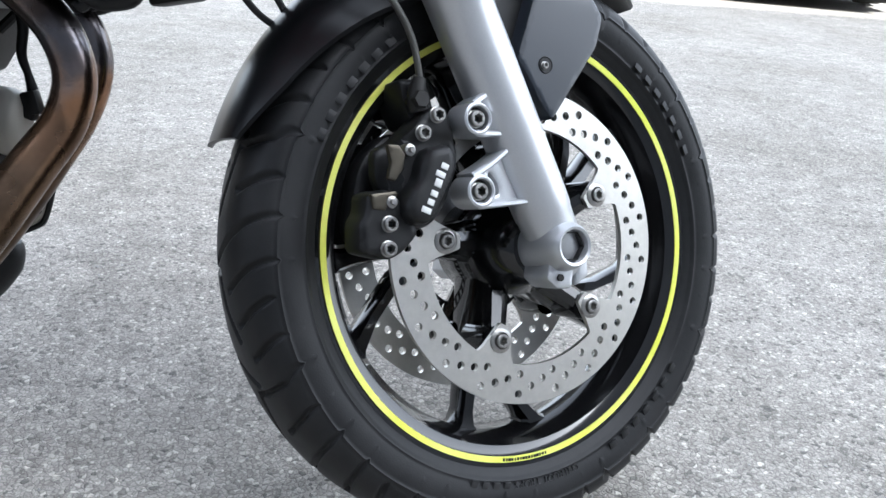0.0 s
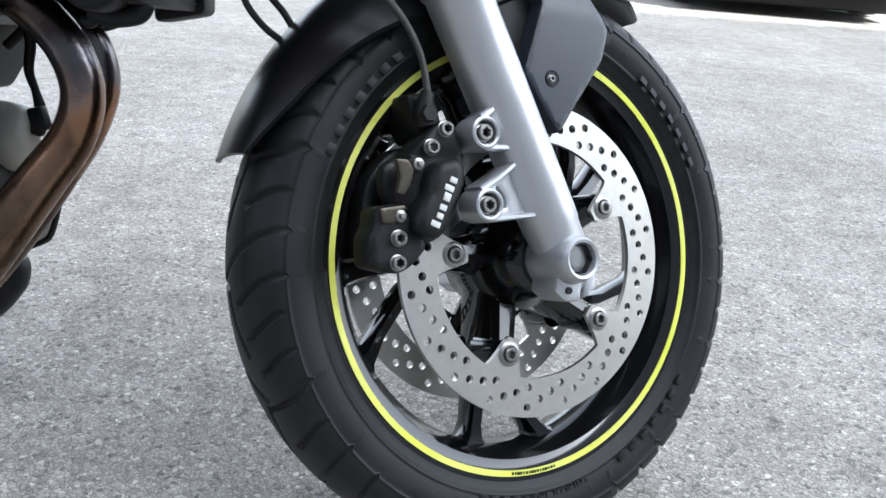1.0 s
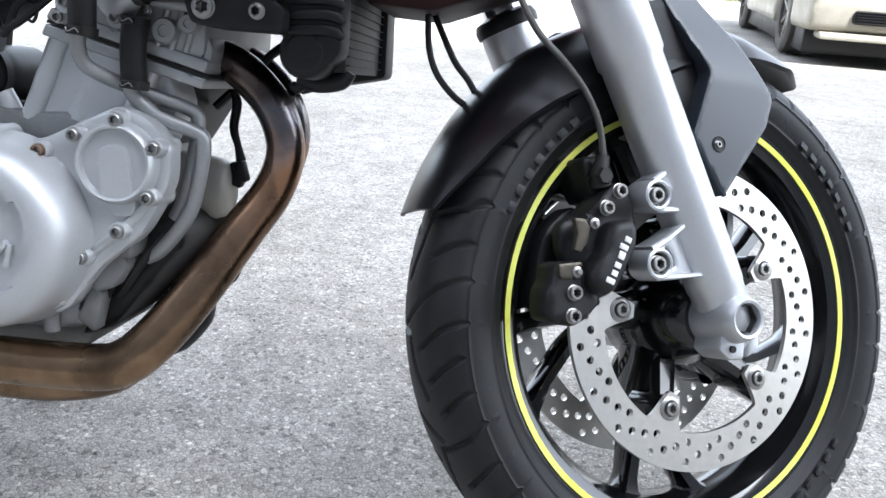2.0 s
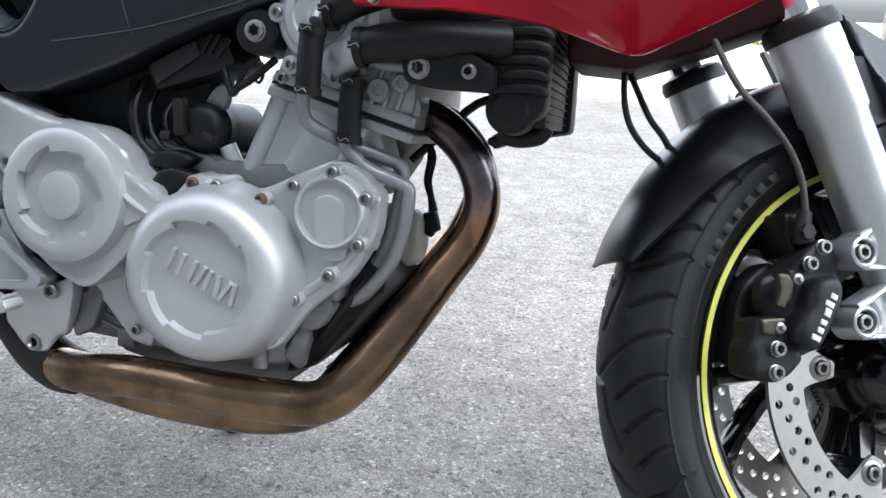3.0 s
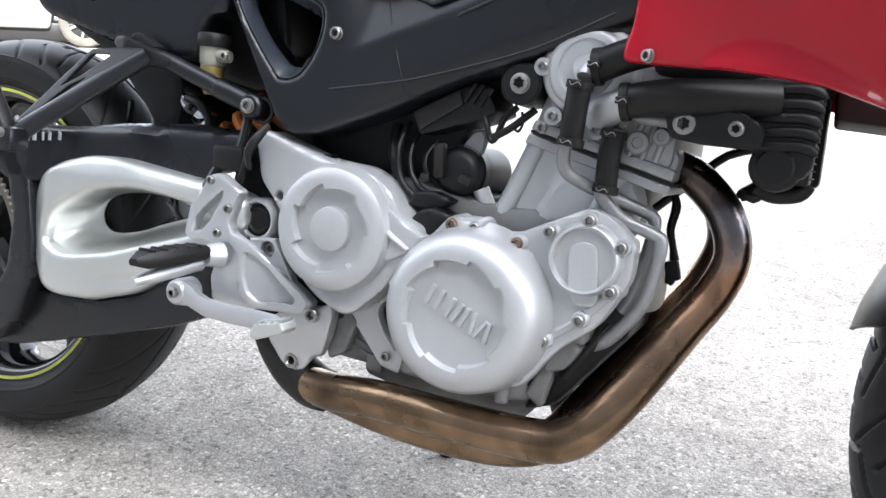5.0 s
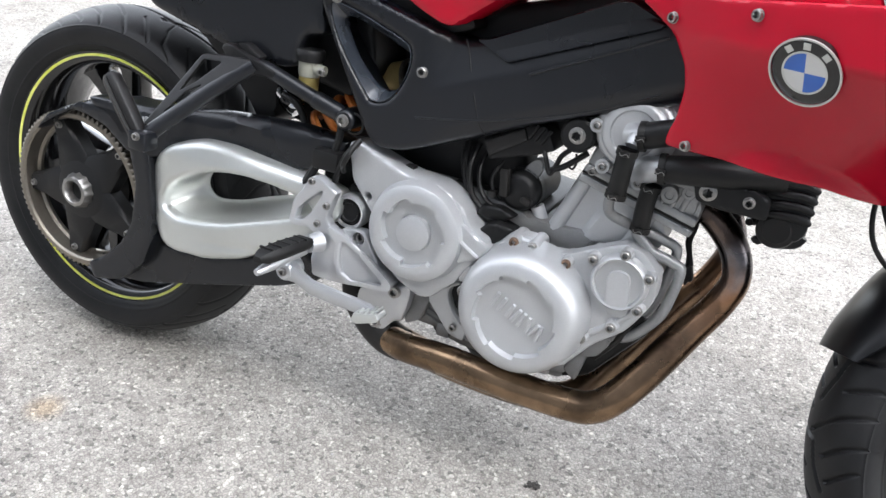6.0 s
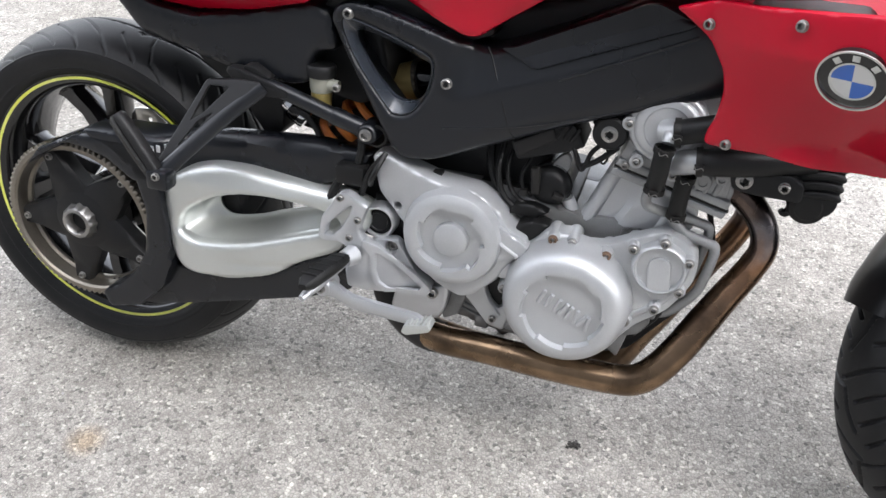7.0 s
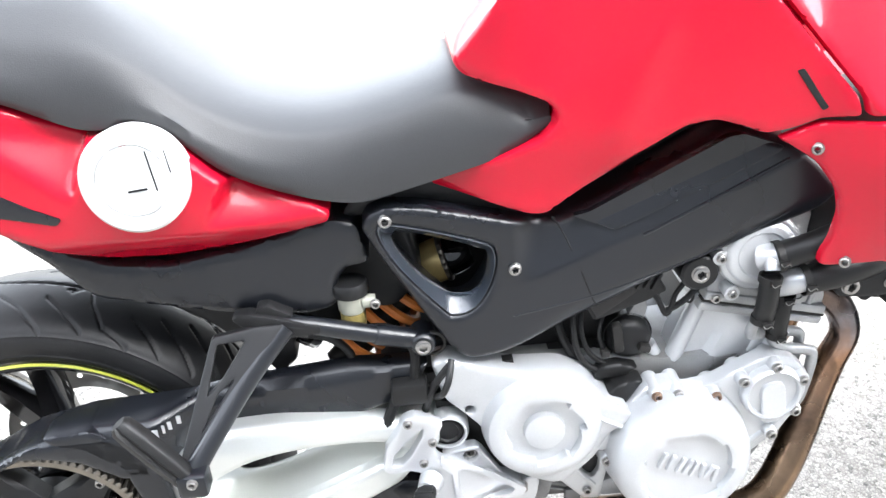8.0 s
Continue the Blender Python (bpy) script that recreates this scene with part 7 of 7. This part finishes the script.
g.box((0.040, -0.0082, 0.012), (0.0012, 0.0008, 0.024), 0.0002, cap_at @ Matrix.Rotation(radians(-8), 4, "Y"))
g.box((0.003, -0.0084, -0.010), (0.020, 0.0008, 0.0022), 0.0002, cap_at @ Matrix.Rotation(radians(-5), 4, "Y"))
part("cap_slots", g, M_MATT, cap)
g = Geo()
g.moulded(soft([(-0.30, 0.90), (-0.08, 0.822), (0.009, 0.762), (0.072, 0.718), (0.150, 0.682), (0.213, 0.675), (0.303, 0.688), (0.400, 0.714), (0.430, 0.706), (0.440, 0.652), (0.410, 0.648), (0.398, 0.630), (0.396, 0.600), (0.364, 0.592), (0.266, 0.604), (0.180, 0.625), (0.124, 0.640), (0.080, 0.690), (0.0, 0.752), (-0.1, 0.80), (-0.28, 0.86)], 0.012), -0.112, -0.01, 0.010, fine=0.011, front=lambda x, z: 0.05 * step(0.1, -0.1, x))
h = g.mirrored()
g.add(h.v, h.f)
part("under_tail", g, M_SATIN, bike, "satin black under-tail panel")


def body_y(x, z):
    """Half width of the red bodywork at a place in side view."""
    t = x - 0.921
    if t < 0:
        w = 0.166 + 0.12 * t
    else:
        w = 0.166 + 0.66 * t - 0.92 * t * t
    tuck = lerp_table(((0.90, 0.0), (0.95, 0.020), (1.03, 0.065), (1.12, 0.125), (1.20, 0.165), (1.4, 0.17)), x)
    w -= tuck * min(1.1, max(0.0, 0.752 - z) / 0.14)
    if x < 0.95:
        w += 0.010 * step(0.72, 0.80, z) * step(0.95, 0.80, x)
    w -= 1.44 * max(0.0, z - 0.965) ** 1.35
    w -= 0.03 * step(0.60, 0.48, x)
    if z > 0.70 and x < 0.9:
        w += 0.007 * math.exp(-((x - 0.715 - 0.32 * (z - 0.80)) / 0.022) ** 2) * step(0.72, 0.82, z)
        w -= 0.11 * max(0.0, z - 0.835 - 0.62 * (x - 0.66)) * step(0.60, 0.66, x)
    # a lens-shaped facet flares out along the lower edge
    crest = lerp_table(((1.0, 0.600), (1.015, 0.625), (1.033, 0.639), (1.050, 0.6465), (1.066, 0.648), (1.090, 0.6445), (1.120, 0.636), (1.156, 0.621), (1.190, 0.602), (1.3, 0.50)), x)
    w += (0.12 + tuck / 0.14) * max(0.0, crest - z)
    return w


def skin(outline, r=0.006, fine=0.010, depth=0.012, lift=0.0, turn=lambda x, z: 0.0):
    g = Geo()
    g.moulded(outline, 0.0, 1.0, r, fine=fine, front=lambda x, z: -body_y(x, z) - lift + turn(x, z), back=lambda x, z: -body_y(x, z) - lift + depth + turn(x, z) if depth else -0.001)
    return g


def pair(name, geo, label):
    """A panel of each side; returns the near one."""
    near = part(name, geo, M_RED, bike, label)
    part(name, geo.mirrored(), M_RED, bike, label)
    return near


tank = pair("tank_panel", skin(soft([(0.489, 0.744), (0.560, 0.724), (0.622, 0.702), (0.640, 0.702), (0.723, 0.762), (0.783, 0.799), (0.812, 0.804), (0.838, 0.796), (0.866, 0.784), (0.892, 0.787), (0.925, 0.797), (0.956, 0.801), (0.952, 0.8195), (0.9147, 0.8684), (0.8663, 0.924), (0.830, 0.965), (0.78, 1.05), (0.75, 1.08), (0.68, 1.05), (0.610, 0.962), (0.575, 0.915), (0.546, 0.880), (0.556, 0.864), (0.610, 0.846), (0.646, 0.830), (0.653, 0.814), (0.635, 0.792), (0.580, 0.770)], 0.008), 0.006, 0.010, None), "glossy red tank cover")
fairing = pair("fairing", skin(soft([(0.880, 0.778), (0.893, 0.770), (0.926, 0.747), (0.946, 0.717), (0.952, 0.690), (0.949, 0.655), (0.943, 0.637), (0.942, 0.622), (0.960, 0.621), (1.030, 0.620), (1.120, 0.613), (1.188, 0.597), (1.206, 0.597), (1.270, 0.628), (1.340, 0.665), (1.44, 0.75), (1.45, 0.82), (1.35, 0.84), (1.2, 0.826), (1.1, 0.812), (0.976, 0.796), (0.925, 0.793)], 0.008), 0.004, 0.006, 0.012), "glossy red side fairing with a round badge")
pair("upper_fairing", skin(soft([(0.960, 0.801), (0.956, 0.8205), (0.919, 0.870), (0.871, 0.9255), (0.836, 0.967), (0.84, 1.03), (1.0, 1.05), (1.30, 1.02), (1.46, 0.90), (1.45, 0.826), (1.35, 0.845), (1.2, 0.830), (1.1, 0.816)], 0.008), 0.006, 0.010, 0.012, turn=lambda x, z: 0.75 * max(0.0, 0.754 * (x - 0.9147) + 0.657 * (z - 0.8684))), "glossy red upper fairing")
for x, z in ((0.921, 0.765), (1.013, 0.786), (0.968, 0.6275)):
    part("bolt", BOLT, None, fairing, m=pose(x, -body_y(x, z) - 0.001, z) @ Matrix.Rotation(radians(-30), 4, "Z") @ Matrix.Scale(1.1, 4))
g = Geo()
g.moulded(soft([(0.890, 0.850), (0.897, 0.852), (0.926, 0.810), (0.921, 0.806)], 0.002), 0, 1, 0.0005, fine=0.006, front=lambda x, z: -body_y(x, z) - 0.0012, back=lambda x, z: -body_y(x, z) + 0.005)
part("air_slot", g, M_MATT, tank)
# round badge: black ring, white rim, blue and white quarters
BX, BZ = 1.072, 0.742
slope_x = (body_y(BX + 0.02, BZ) - body_y(BX - 0.02, BZ)) / 0.04
slope_z = (body_y(BX, BZ + 0.02) - body_y(BX, BZ - 0.02)) / 0.04
facing = Vector((-slope_x, -1, -slope_z)).normalized()
badge_at = Matrix.Translation((BX, -body_y(BX, BZ) - 0.002, BZ)) @ facing.to_track_quat("-Y", "Z").to_matrix().to_4x4()
g = Geo()
g.lathe([(0.0355, 0.008), (0.0355, -0.001), (0.034, -0.0022), (0.0225, -0.0028), (0.0225, 0.008)], 64, badge_at, closed=True)
badge = part("badge", g, M_GLOSS, fairing, "round enamel badge with blue and white quarters")
for r0, r1 in ((0.0355, 0.0375), (0.0215, 0.0235)):
    g = Geo()
    g.lathe([(r0, -0.0015), (r1, -0.0015), (r1, -0.0032), (r0, -0.0032)], 64, badge_at, closed=True)
    part("badge_ring", g, M_SWING, badge)
for k in range(4):
    g = Geo()
    pts = [(0, -0.0026, 0)] + [(0.0216 * math.cos(radians(90 * k + 9 * i)), -0.0026, 0.0216 * math.sin(radians(90 * k + 9 * i))) for i in range(11)]
    g.add(pts + [(x, 0.002, z) for x, _, z in pts], [tuple(range(12)), tuple(range(23, 11, -1))] + [(i, (i + 1) % 12, 12 + (i + 1) % 12, 12 + i) for i in range(12)], badge_at)
    part("badge_quarter", g, M_BLUE if k in (1, 3) else M_WHITE, badge)
g = Geo()
for a in (128, 90, 46):
    g.box((0, 0, 0), (0.0075, 0.0008, 0.0075), 0.0008, badge_at @ Matrix.Translation((0.029 * math.cos(radians(a)), -0.0027, 0.029 * math.sin(radians(a)))) @ Matrix.Rotation(radians(90 - a), 4, "Y"))
part("badge_bars", g, M_SWING, badge)
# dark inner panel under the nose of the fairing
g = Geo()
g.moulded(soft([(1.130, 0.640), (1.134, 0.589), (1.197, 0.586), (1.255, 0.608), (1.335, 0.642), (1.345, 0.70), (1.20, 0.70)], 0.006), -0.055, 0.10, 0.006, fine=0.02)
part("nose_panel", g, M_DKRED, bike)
